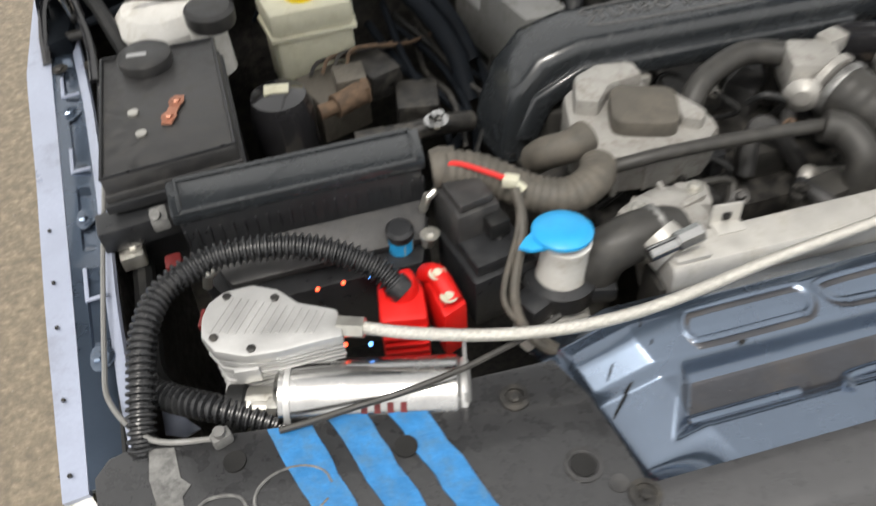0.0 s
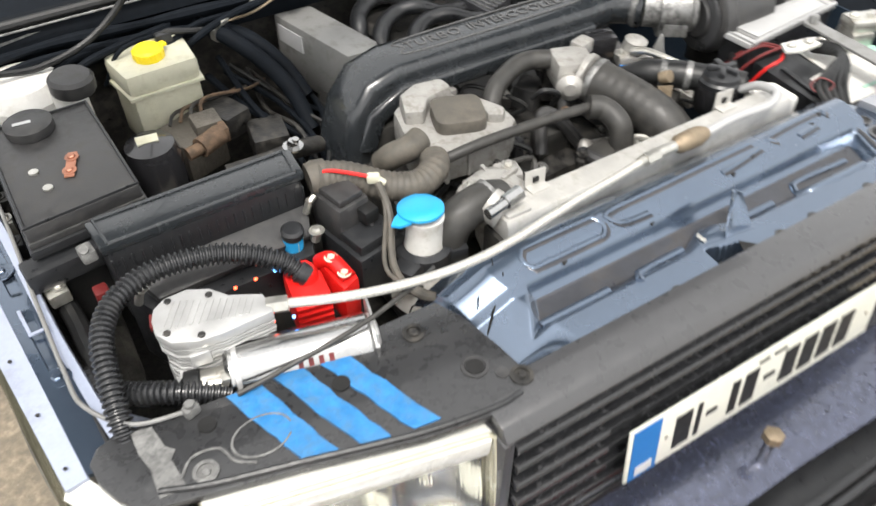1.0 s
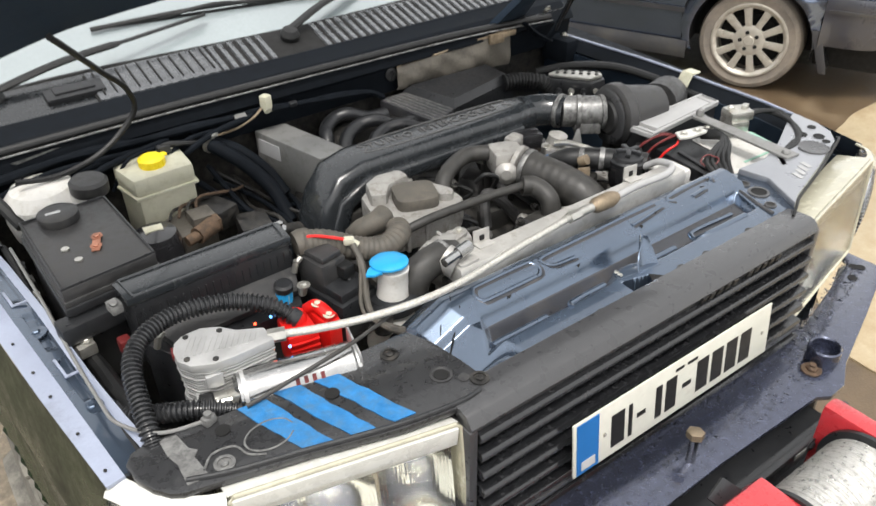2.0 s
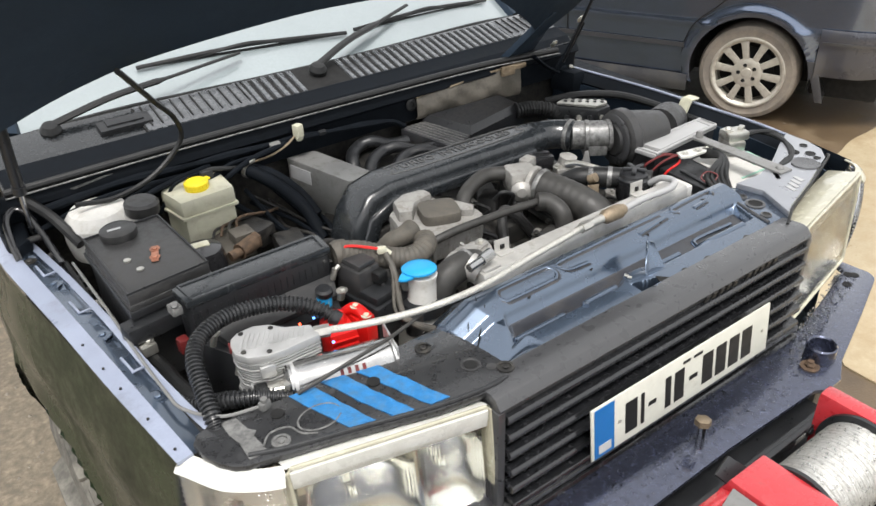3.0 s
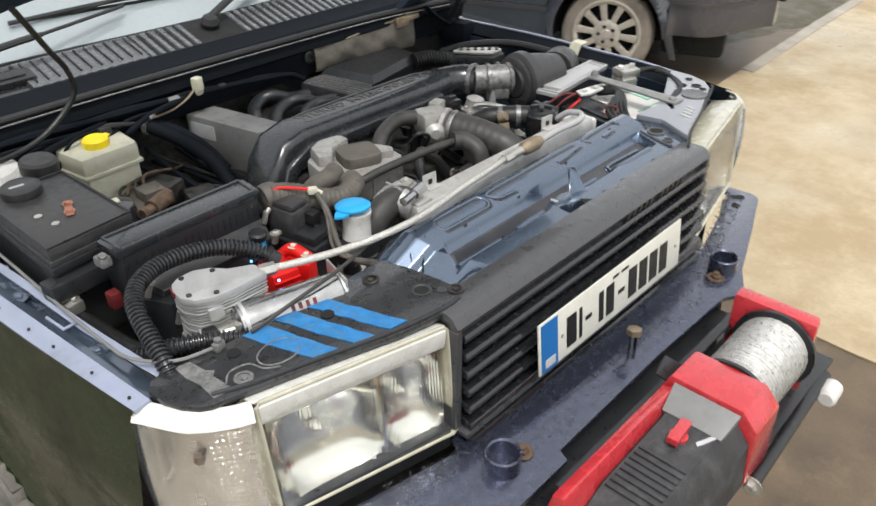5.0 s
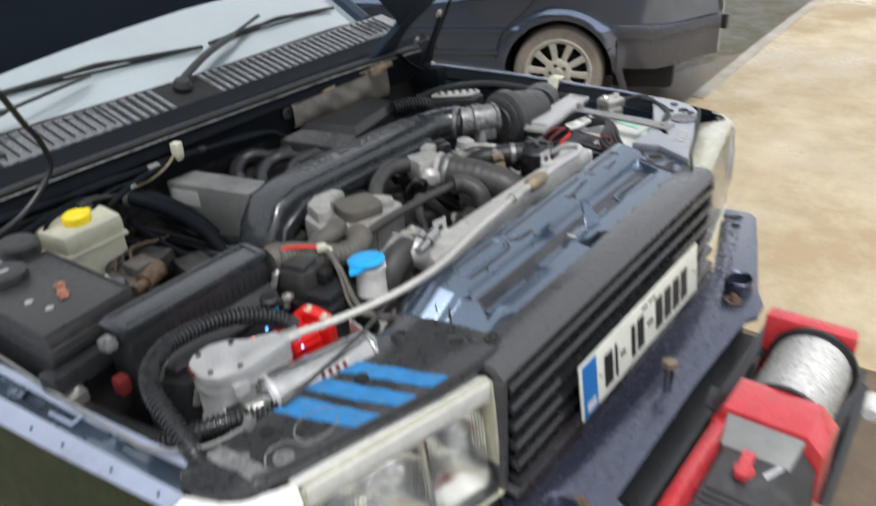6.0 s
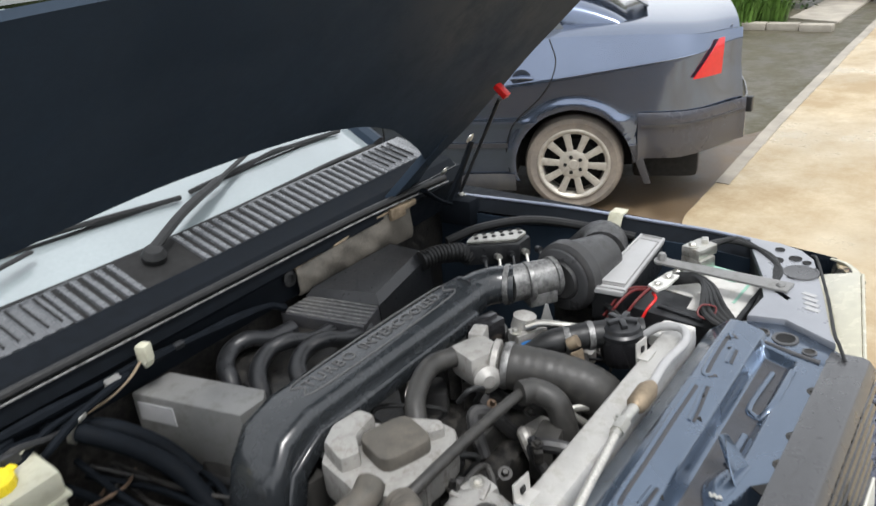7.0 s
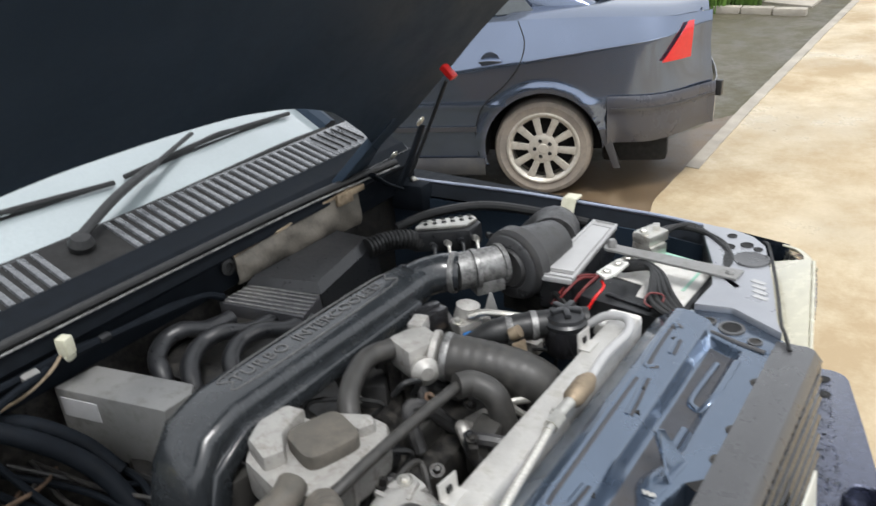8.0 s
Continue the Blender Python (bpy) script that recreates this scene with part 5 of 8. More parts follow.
for x, y in ((0.72, 0.055), (0.765, 0.078), (0.775, 0.066), (-0.70, 0.045)):
    part("deck_hole", lathe([(0.011, 0), (0.011, 0.0015), (0.006, 0.001)], (x, y, DECK - 0.0004), seg=16), "void", bumper)
drop_bm = bmesh.new()
rng = random.Random(5)
for _ in range(2600):
    k = rng.random()
    if k < 0.72:
        x = rng.uniform(-0.6, 0.77)
        y = rng.uniform(-0.09, 0.03) if abs(x) < 0.43 else rng.uniform(-0.03, 0.02) + 0.25 * (abs(x) - 0.43)
        z = DECK + 0.0002
    elif k < 0.9:
        x, y, z = rng.uniform(-0.42, 0.43), rng.uniform(0.064, 0.105), 1.2063
        z = 1.2067 - (y - 0.062) * 0.0625
    else:
        x = rng.uniform(-0.33, 0.40)
        y = rng.uniform(0.10, 0.30)
        z = panel_at(x, y).z + 0.0002
    r = rng.uniform(0.0009, 0.0034)
    if z > 1.0:
        r *= 0.40
    m = Matrix.LocRotScale((x, y, z), None, (r * rng.uniform(0.8, 1.3), r, r * 0.45))
    bmesh.ops.create_icosphere(drop_bm, subdivisions=1, radius=1, matrix=m)
M["water"] = plain_glass("rain_drop", (1, 1, 1), 0.0, 1.33)
part("rain", drop_bm, "water", car)["kind"] = "stuff"

# front wheel under the arch
wheel = part("wheel", lathe([(0.0, 0.05), (0.20, 0.045), (0.225, 0.0), (0.23, -0.02), (0.235, 0.0), (0.30, 0.012), (0.355, 0.0), (0.375, -0.04), (0.375, -0.2), (0.35, -0.23), (0.2, -0.24)], (-1.0, 1.03, 0.365), (-1, 0, 0), 44), "mud", car, "mud-caked off-road tyre")
for i in range(32):
    a = 2 * math.pi * i / 32
    c = V(-1.0 + 0.105 + 0.012 * (i % 2), 1.03 + 0.362 * math.cos(a), 0.365 + 0.362 * math.sin(a))
    bmb = box((0, 0, 0), (0.22, 0.052, 0.022), w=0.009)
    bmb.transform(Matrix.Translation(c) @ Matrix.Rotation(a - math.pi / 2, 4, "X"))
    part("tread_block", bmb, "mud", wheel)
part("wheel", lathe([(0.0, 0.05), (0.20, 0.045), (0.225, 0.0), (0.235, 0.0), (0.30, 0.012), (0.355, 0.0), (0.375, -0.04), (0.375, -0.2), (0.35, -0.23), (0.2, -0.24)], (0.88, 1.02, 0.375), (1, 0, 0), 32), "tyre", car)

# the rest of the body behind the bay
def rear_side(sgn):
    def at(y, z):
        t = 1.207 - z
        return V(sgn * (0.985 + 0.02 * smooth(t / 0.2) - 0.05 * smooth((t - 0.55) / 0.3) - 0.06 * smooth((y - 3.7) / 0.7) ** 2), y, z)
    return wheel_cut(grid(at, steps(1.62, 4.45, 120), steps(0.45, 1.207, 42)), 3.76, 0.50, 0.46)


for sgn in (-1, 1):
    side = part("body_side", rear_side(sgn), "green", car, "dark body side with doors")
    part("door_gap", tube([(sgn * 1.004, 2.62, z) for z in steps(0.5, 1.2, 5)], 0.005, 6), "void", side)
    for y in (2.45, 3.2):
        part("door_handle", box((sgn * 1.008, y, 1.06), (0.03, 0.17, 0.04), w=0.01), "black", side)
    for y0, y1, cut in ((1.72, 2.58, 0.34), (2.66, 3.34, 0.0), (3.42, 4.2, -0.10)):
        part("side_window", slab([(sgn * 0.965, y0, 1.22), (sgn * 0.965, y1, 1.22), (sgn * 0.87, y1 + min(0, cut), 1.72), (sgn * 0.87, y0 + max(0, cut), 1.72)], 0.01 * sgn), "carglass", side, "dark side window")
    for y in (2.62, 3.38):
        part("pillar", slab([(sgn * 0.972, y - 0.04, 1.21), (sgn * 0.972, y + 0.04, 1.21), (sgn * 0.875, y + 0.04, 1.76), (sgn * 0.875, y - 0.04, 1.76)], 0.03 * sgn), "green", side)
    part("wheel", lathe([(0.0, 0.05), (0.20, 0.045), (0.225, 0.0), (0.235, 0.0), (0.30, 0.012), (0.355, 0.0), (0.375, -0.04), (0.375, -0.2), (0.35, -0.23), (0.2, -0.24)], (sgn * 0.945, 3.76, 0.375), (sgn, 0, 0), 36), "tyre", car)


def roof_at(u, y):
    k = abs(u)
    return V(0.89 * u, y, 1.80 + 0.05 * (1 - k ** 3) * smooth((y - 1.9) / 0.4) - 0.04 * smooth((y - 3.9) / 0.5))


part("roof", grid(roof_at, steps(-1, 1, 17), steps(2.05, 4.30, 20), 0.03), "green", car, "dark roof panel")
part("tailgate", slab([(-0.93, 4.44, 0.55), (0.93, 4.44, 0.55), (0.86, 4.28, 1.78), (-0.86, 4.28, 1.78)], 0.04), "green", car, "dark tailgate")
part("rear_window", slab([(-0.78, 4.375, 1.25), (0.78, 4.375, 1.25), (0.74, 4.300, 1.70), (-0.74, 4.300, 1.70)], 0.045), "carglass", car, "dark rear window")
part("dashboard", box((-0.02, 1.80, 1.18), (1.66, 0.5, 0.30), w=0.04), "black", car, "black dashboard")
part("cabin_floor", box((0, 2.9, 0.60), (1.84, 3.0, 0.06)), "void", car)

# ---- engine bay: boxes and bottles by the near wing ----
fuse_box = thing("fuse_box", (-0.755, 0.72, 1.10), "black plastic fuse box with knob and copper link on top", "fuse box")
FUSE = [(-0.846, 0.862), (-0.680, 0.868), (-0.668, 0.600), (-0.838, 0.582)]
part("body", prism(inset(FUSE, 0.010), 1.08, 1.245, w=0.006), "black", fuse_box)
lid = part("lid", prism(inset(FUSE, 0.010), 1.262, 1.288, w=0.003), "dusty", fuse_box, "dusty black lid")
part("lid_flange", prism(FUSE, 1.243, 1.256, w=0.002), "black", fuse_box)
part("lid_step", prism(inset(FUSE, 0.006), 1.256, 1.266, w=0.002), "dusty", fuse_box)
part("lid_rim", sweep([V(x, y, 1.289) for x, y in inset(FUSE, 0.013)], 0.003, 6, closed=True), "black", fuse_box)
part("knob", lathe([(0.034, 0), (0.036, 0.004), (0.036, 0.016), (0.030, 0.020), (0.012, 0.021), (0, 0.020)], (-0.777, 0.822, 1.288), seg=30), "dusty", fuse_box, "dusty round black knob")
part("knob_mark", box((-0.785, 0.815, 1.3095), (0.026, 0.007, 0.001), rz=-5, w=0), "lightprint", fuse_box)
part("copper_link", join(box((-0.745, 0.700, 1.2915), (0.014, 0.058, 0.003), rz=-18, w=0.001), bolt((-0.740, 0.715, 1.293), 0.006, 0.004), bolt((-0.750, 0.685, 1.293), 0.006, 0.004)), "copper", fuse_box, "small copper link with two nuts")
for x, y in ((-0.795, 0.712), (-0.785, 0.665)):
    part("lid_screw", lathe([(0.007, 0), (0.007, 0.003), (0.004, 0.003)], (x, y, 1.2885), seg=14), "zinc", fuse_box)
part("lower_step", prism([(-0.86, 0.60), (-0.665, 0.62), (-0.66, 0.585), (-0.855, 0.560)], 1.20, 1.235, w=0.005), "black", fuse_box)

relay = thing("relay_box", (-0.60, 0.52, 1.10), "long black plastic relay box with a ribbed front", "relay box")
LID = [(-0.762, 0.572), (-0.458, 0.578), (-0.463, 0.516), (-0.756, 0.510)]
part("body", prism(inset(LID, 0.006), 1.14, 1.270, w=0.004), "black", relay)
part("lid", join(prism(LID, 1.268, 1.284, w=0.004), *[tube([p, q], 0.0025, 6) for p, q in zip([V(x, y, 1.285) for x, y in inset(LID, 0.012)], [V(x, y, 1.285) for x, y in inset(LID, 0.012)][1:] + [V(*inset(LID, 0.012)[0], 1.285)])]), "duct", relay, "satin black lid with raised rim")
rib = None
for i in range(22):
    k = i / 21
    c = V(-0.748, 0.513, 1.244).lerp(V(-0.468, 0.519, 1.244), k)
    if rib is None:
        rib, c0 = part("rib", box(c, (0.003, 0.007, 0.024), rz=1, w=0.001), "black", relay), c
    else:
        piece("rib", rib, relay, c - c0)
part("lower_lid", slab([(-0.712, 0.462, 1.205), (-0.482, 0.468, 1.205), (-0.466, 0.514, 1.226), (-0.735, 0.508, 1.226)], 0.02, w=0.004), "dusty", relay, "dusty sloping lower lid")
part("body", prism([(-0.715, 0.44), (-0.49, 0.445), (-0.465, 0.52), (-0.75, 0.515)], 1.06, 1.190, w=0.004), "black", relay)
part("end_catch", join(box((-0.772, 0.532, 1.266), (0.020, 0.026, 0.018), rz=8), rod((-0.774, 0.53, 1.272), (-0.774, 0.522, 1.282), 0.006)), "scuffs", relay, "grey end catch")
part("connector", box((-0.775, 0.520, 1.195), (0.020, 0.022, 0.030), rz=4), "darkred", relay, "dark red connector")
part("bracket", join(box((-0.83, 0.575, 1.185), (0.030, 0.045, 0.022), rz=8), bolt((-0.825, 0.57, 1.197), 0.007, 0.006)), "zinc", relay)
for p in ((-0.738, 0.470, 1.205), (-0.722, 0.412, 1.17), (-0.474, 0.500, 1.222)):
    part("steel_clip", join(rod(p, V(p) + V(0.006, -0.004, 0.024), 0.006, 10), rod(V(p) + V(0.006, -0.004, 0.02), V(p) + V(0.016, 0.0, 0.024), 0.005, 8)), "zinc", relay)

coolant = thing("coolant_tank", (-0.76, 1.04, 1.12), "white plastic coolant tank with a black cap", "tank")
part("tank", lathe([(0.04, 0), (0.075, 0.02), (0.082, 0.06), (0.080, 0.10), (0.06, 0.122), (0.02, 0.128), (0, 0.128)], (-0.768, 1.045, 1.135), seg=28), "white", coolant)
part("cap", lathe([(0.036, 0), (0.038, 0.004), (0.038, 0.024), (0.032, 0.030), (0.008, 0.031), (0, 0.031)], (-0.690, 0.968, 1.252), (0.05, -0.05, 1), 28), "dusty", coolant, "dusty black screw cap")
part("neck", lathe([(0.030, 0), (0.028, 0.09)], (-0.70, 0.98, 1.165), seg=20), "white", coolant)

brake = thing("fluid_reservoir", (-0.53, 1.04, 1.08), "milky plastic brake fluid reservoir with a yellow cap", "reservoir")
RES = [(-0.622, 1.066), (-0.606, 0.966), (-0.470, 0.972), (-0.466, 1.078), (-0.54, 1.092)]
part("lower_body", prism(inset(RES, 0.006), 1.085, 1.200, w=0.010), "milky", brake)
part("upper_body", prism(RES, 1.200, 1.246, w=0.014), "milky", brake)
part("seam", prism(inset(RES, -0.003), 1.196, 1.203, w=0.001), "milky", brake)
cap = part("cap", lathe([(0.027, 0), (0.028, 0.003), (0.028, 0.018), (0.023, 0.022), (0.006, 0.022), (0, 0.022)], (-0.546, 1.016, 1.244), (0.0, 0.0, 1), 30), "yellow", brake, "yellow screw cap")
for i in range(14):
    a = 2 * math.pi * i / 14
    part("grip", box((-0.546 + 0.0275 * math.cos(a), 1.016 + 0.0275 * math.sin(a), 1.255), (0.003, 0.0025, 0.012), rz=math.degrees(a), w=0.001), "yellow", cap)
part("cap_tab", box((-0.518, 1.026, 1.2590), (0.016, 0.016, 0.005), rz=15, w=0.002), "yellow", cap)
part("sensor_lead", tube([(-0.510, 1.055, 1.262), (-0.49, 1.05, 1.266), (-0.45, 1.05, 1.255), (-0.40, 1.07, 1.235)], 0.006, 8), "rubber", brake)
part("sensor", box((-0.506, 1.052, 1.256), (0.030, 0.018, 0.022)), "black", brake)

pump = thing("brake_pump", (-0.56, 0.86, 1.02), "black pump canister with brass fittings", "pump")
part("canister", lathe([(0.044, 0), (0.049, 0.03), (0.049, 0.132), (0.042, 0.154), (0.012, 0.162), (0, 0.162)], (-0.616, 0.838, 1.035), seg=28), "gloss", pump)
part("label", prism([(-0.634, 0.856), (-0.597, 0.850), (-0.600, 0.828), (-0.636, 0.832)], 1.1935, 1.1985, w=0), "milky", pump, "yellow label")
part("union", join(rod((-0.535, 0.835, 1.150), (-0.490, 0.855, 1.152), 0.019, 16), rod((-0.56, 0.83, 1.148), (-0.53, 0.836, 1.15), 0.012), box((-0.482, 0.858, 1.152), (0.014, 0.030, 0.030))), "rust", pump, "corroded brass union")
part("block", join(box((-0.53, 0.92, 1.10), (0.09, 0.09, 0.08), rz=20), box((-0.50, 0.90, 1.15), (0.05, 0.05, 0.03))), "foil", pump, "corroded valve block")
for k in range(4):
    part("brake_pipe", tube([(-0.56 + 0.02 * k, 0.93, 1.15), (-0.54 + 0.02 * k, 0.95, 1.160 + 0.004 * k), (-0.48 + 0.03 * k, 0.98, 1.145), (-0.42 + 0.03 * k, 1.05, 1.11)], 0.0035, 6), "rust" if k % 2 else "oily", pump)

# ---- air compressor with its hoses ----
comp = thing("air_compressor", (-0.62, 0.32, 1.12), "silver finned air compressor with a polished motor", "compressor")
ang = -14.0
HEAD = [(-0.738, 0.352), (-0.737, 0.376), (-0.728, 0.395), (-0.711, 0.406), (-0.681, 0.407), (-0.655, 0.392), (-0.638, 0.369), (-0.600, 0.348), (-0.600, 0.312), (-0.639, 0.312), (-0.664, 0.311), (-0.697, 0.315), (-0.726, 0.330)]
BLOCK = [(-0.734, 0.352), (-0.733, 0.376), (-0.725, 0.392), (-0.710, 0.401), (-0.683, 0.402), (-0.664, 0.390), (-0.655, 0.352), (-0.666, 0.318), (-0.697, 0.319), (-0.724, 0.332)]
head = part("cylinder_head", prism(HEAD, 1.243, 1.260, w=0.005), "finned", comp)
for i in range(13):
    k = i / 12
    p = V(-0.716, 0.374, 1.2598).lerp(V(-0.622, 0.336, 1.2598), k)
    part("top_fin", box(p, (0.0036, 0.048 - 0.020 * k, 0.0030), rz=-34, w=0.0), "finned", head)
for i in range(4):
    part("fin", prism(inset(HEAD, 0.001 + 0.0015 * (i % 2)), 1.2395 - 0.0062 * i, 1.2425 - 0.0062 * i, w=0.0005), "finned", comp)
    part("fin_core", prism(inset(HEAD, 0.009), 1.2363 - 0.0062 * i, 1.2396 - 0.0062 * i, w=0), "oily", comp)
for i in range(7):
    part("fin", prism(inset(BLOCK, 0.001 * (i % 2)), 1.2147 - 0.0062 * i, 1.2177 - 0.0062 * i, w=0.0005), "finned", comp)
    part("fin_core", prism(inset(BLOCK, 0.008), 1.2115 - 0.0062 * i, 1.2148 - 0.0062 * i, w=0), "oily", comp)
for p in ((-0.690, 0.322, 1.260), (-0.725, 0.346, 1.260), (-0.708, 0.396, 1.260), (-0.660, 0.380, 1.260)):
    part("head_bolt", bolt(p, 0.005, 0.003, washer=False), "oily", head)
part("fin_boss", box((-0.700, 0.317, 1.228), (0.026, 0.008, 0.022), rz=-6, w=0.003), "finned", head)
part("red_mark", box((-0.7355, 0.378, 1.2550), (0.004, 0.022, 0.008), rz=-14, w=0.001), "darkred", comp, "small red badge")
part("crankcase", join(prism([(-0.735, 0.385), (-0.70, 0.392), (-0.665, 0.335), (-0.69, 0.292), (-0.735, 0.312)], 1.125, 1.172, w=0.006), box((-0.705, 0.325, 1.178), (0.050, 0.050, 0.045), rz=ang)), "finned", comp)
a, b = V(-0.672, 0.306, 1.190), V(-0.496, 0.262, 1.188)
motor = part("motor", lathe([(0.030, -0.006), (0.038, 0.0), (0.038, (b - a).length - 0.004), (0.035, (b - a).length)], a, b - a, 40), "chrome", comp, "polished motor barrel")
part("end_cap", lathe([(0.034, 0), (0.035, 0.003), (0.035, 0.006), (0.028, 0.010), (0, 0.010)], b, b - a, 36), "finned", motor)
part("barrel_ring", lathe([(0.0395, 0), (0.0395, 0.006)], a + (b - a) * 0.03, b - a, 36), "finned", motor)
part("ring_lug", join(box((-0.682, 0.287, 1.205), (0.014, 0.016, 0.020), rz=ang), rod((-0.705, 0.296, 1.202), (-0.668, 0.284, 1.202), 0.0065, 10)), "zinc", motor, "plated clamp lug")
neck_axis = (b - a).normalized()
neck_at = a + V(0.0, -0.010, -0.006)
part("motor_neck", rod(neck_at - neck_axis * 0.046, neck_at + neck_axis * 0.004, 0.0235, 24), "zinc", motor, "plain steel motor neck")
part("rubber_boot", lathe([(0.020, 0), (0.0265, 0.003), (0.0265, 0.020), (0.024, 0.023)], neck_at - neck_axis * 0.062, neck_axis, 24), "rubber", motor, "black rubber boot")
part("mount_plate", box((-0.488, 0.272, 1.170), (0.004, 0.078, 0.115), rz=ang), "finned", comp)
nrm = V(-0.30, -0.75, 0.58).normalized()
ax = (b - a).normalized()
tan = ax.cross(nrm).normalized()
for i in range(4):
    c = a + ax * (0.090 + 0.013 * i) + (nrm * 0.0384)
    q = [c - ax * 0.0075 + tan * 0.013, c + ax * 0.0075 + tan * 0.013, c + ax * 0.0075 - tan * 0.013, c - ax * 0.0075 - tan * 0.013]
    part("red_lettering_bar", slab([c.lerp(v, 0.42) for v in q], 0.0012, w=0), "darkred", motor)
part("foot", box((-0.60, 0.29, 1.125), (0.22, 0.11, 0.012), rz=ang), "oily", comp)
for p, m in (((-0.617, 0.427, 1.205), "led_red"), ((-0.587, 0.427, 1.206), "led_red"), ((-0.558, 0.427, 1.207), "led_blue"), ((-0.600, 0.327, 1.2245), "led_red"), ((-0.575, 0.320, 1.2245), "led_blue")):
    part("indicator_led", lathe([(0.0025, 0), (0.0025, 0.002), (0, 0.0035)], p, (0, -0.6, 1), 8), m, comp)

def corr_hose(pts, r, label):
    h = thing("corrugated_hose", pts[-1], label, "hose")
    part("hose", corrugated(pts, r, pitch=0.0075, depth=0.0021), "convoluted", h)
    for p, q in ((pts[0], pts[1]), (pts[-1], pts[-2])):
        part("cuff", lathe([(r + 0.002, 0), (r + 0.003, 0.003), (r + 0.003, 0.014), (r + 0.001, 0.016)], p, V(q) - V(p), 20), "black", h)


corr_hose([(-0.524, 0.392, 1.206), (-0.545, 0.415, 1.226), (-0.585, 0.436, 1.246), (-0.640, 0.452, 1.259), (-0.715, 0.454, 1.264), (-0.770, 0.428, 1.260), (-0.796, 0.385, 1.250), (-0.806, 0.330, 1.228), (-0.812, 0.285, 1.205), (-0.815, 0.255, 1.17)], 0.0132, "black corrugated intake hose looping over the compressor")
corr_hose([(-0.835, 0.42, 1.165), (-0.825, 0.375, 1.180), (-0.790, 0.338, 1.195), (-0.745, 0.308, 1.200), (-0.700, 0.286, 1.192), (-0.655, 0.262, 1.180), (-0.61, 0.25, 1.165)], 0.0135, "black corrugated hose running under the cover")
whole("rubber_hose", tube([(-0.83, 0.62, 1.15), (-0.82, 0.52, 1.165), (-0.815, 0.44, 1.17), (-0.80, 0.36, 1.18), (-0.74, 0.33, 1.16)], 0.014, 10), "rubber", "thin black rubber hose by the inner wing", "hose")
whole("bonnet_cable", tube([(-0.866, 0.90, 1.220), (-0.858, 0.70, 1.214), (-0.855, 0.54, 1.212), (-0.850, 0.40, 1.211), (-0.842, 0.335, 1.212), (-0.80, 0.278, 1.214), (-0.735, 0.262, 1.212)], 0.0030, 8), "greybox", "grey bonnet release cable along the wing", "cable")
whole("wing_cable", tube([(-0.875, 0.95, 1.20), (-0.868, 0.75, 1.192), (-0.855, 0.55, 1.188), (-0.843, 0.40, 1.188), (-0.83, 0.27, 1.19)], 0.006, 8), "rubber", "black cable along the inner wing", "cable")
whole("cable_clip", join(box((-0.735, 0.262, 1.2125), (0.020, 0.014, 0.016), rz=20), rod((-0.735, 0.262, 1.205), (-0.735, 0.262, 1.226), 0.006)), "scuffs", "small dirty plastic cable clip", "clip")
braided = thing("braided_hose", (-0.1, 0.3, 1.23), "silver braided steel air hose with hex ends", "hose")
part("hose", tube([(-0.588, 0.326, 1.252), (-0.53, 0.298, 1.254), (-0.456, 0.272, 1.256), (-0.374, 0.258, 1.256), (-0.28, 0.264, 1.250), (-0.14, 0.290, 1.243), (-0.04, 0.304, 1.240), (0.020, 0.312, 1.240)], 0.0066, 14), "braid", braided)
for p, q in (((-0.603, 0.331, 1.252), (-0.578, 0.321, 1.2525)), ((0.018, 0.312, 1.240), (0.046, 0.3135, 1.240))):
    part("hex_fitting", join(rod(p, q, 0.0115, 6), rod(V(p) - (V(q) - V(p)) * 0.4, p, 0.008, 12)), "zinc", braided, "steel hex fitting")
whole("air_coupler", rod((0.044, 0.3135, 1.240), (0.084, 0.3135, 1.240), 0.0095, 12), "zinc", "plated steel air coupler on the braided hose", "fitting")
whole("brass_filter", lathe([(0.010, 0), (0.016, 0.01), (0.017, 0.05), (0.012, 0.066), (0.010, 0.07)], (0.082, 0.3135, 1.240), (1, 0.0, 0.0), 18), "brass", "brass inline air fitting", "fitting")
whole("rubber_hose", tube([(0.150, 0.313, 1.240), (0.225, 0.320, 1.238), (0.300, 0.314, 1.240), (0.345, 0.336, 1.236), (0.350, 0.375, 1.228), (0.345, 0.405, 1.205)], 0.0078, 14), "lidgrey", "grey rubber hose looping above the radiator", "hose")
whole("thin_wire", tube([(-0.68, 0.255, 1.211), (-0.651, 0.253, 1.216), (-0.606, 0.25, 1.226), (-0.554, 0.247, 1.236), (-0.499, 0.254, 1.238), (-0.454, 0.265, 1.238), (-0.415, 0.276, 1.238), (-0.382, 0.287, 1.24)], 0.0034, 8), "hosefab", "thin dusty grey wire over the compressor", "wire")
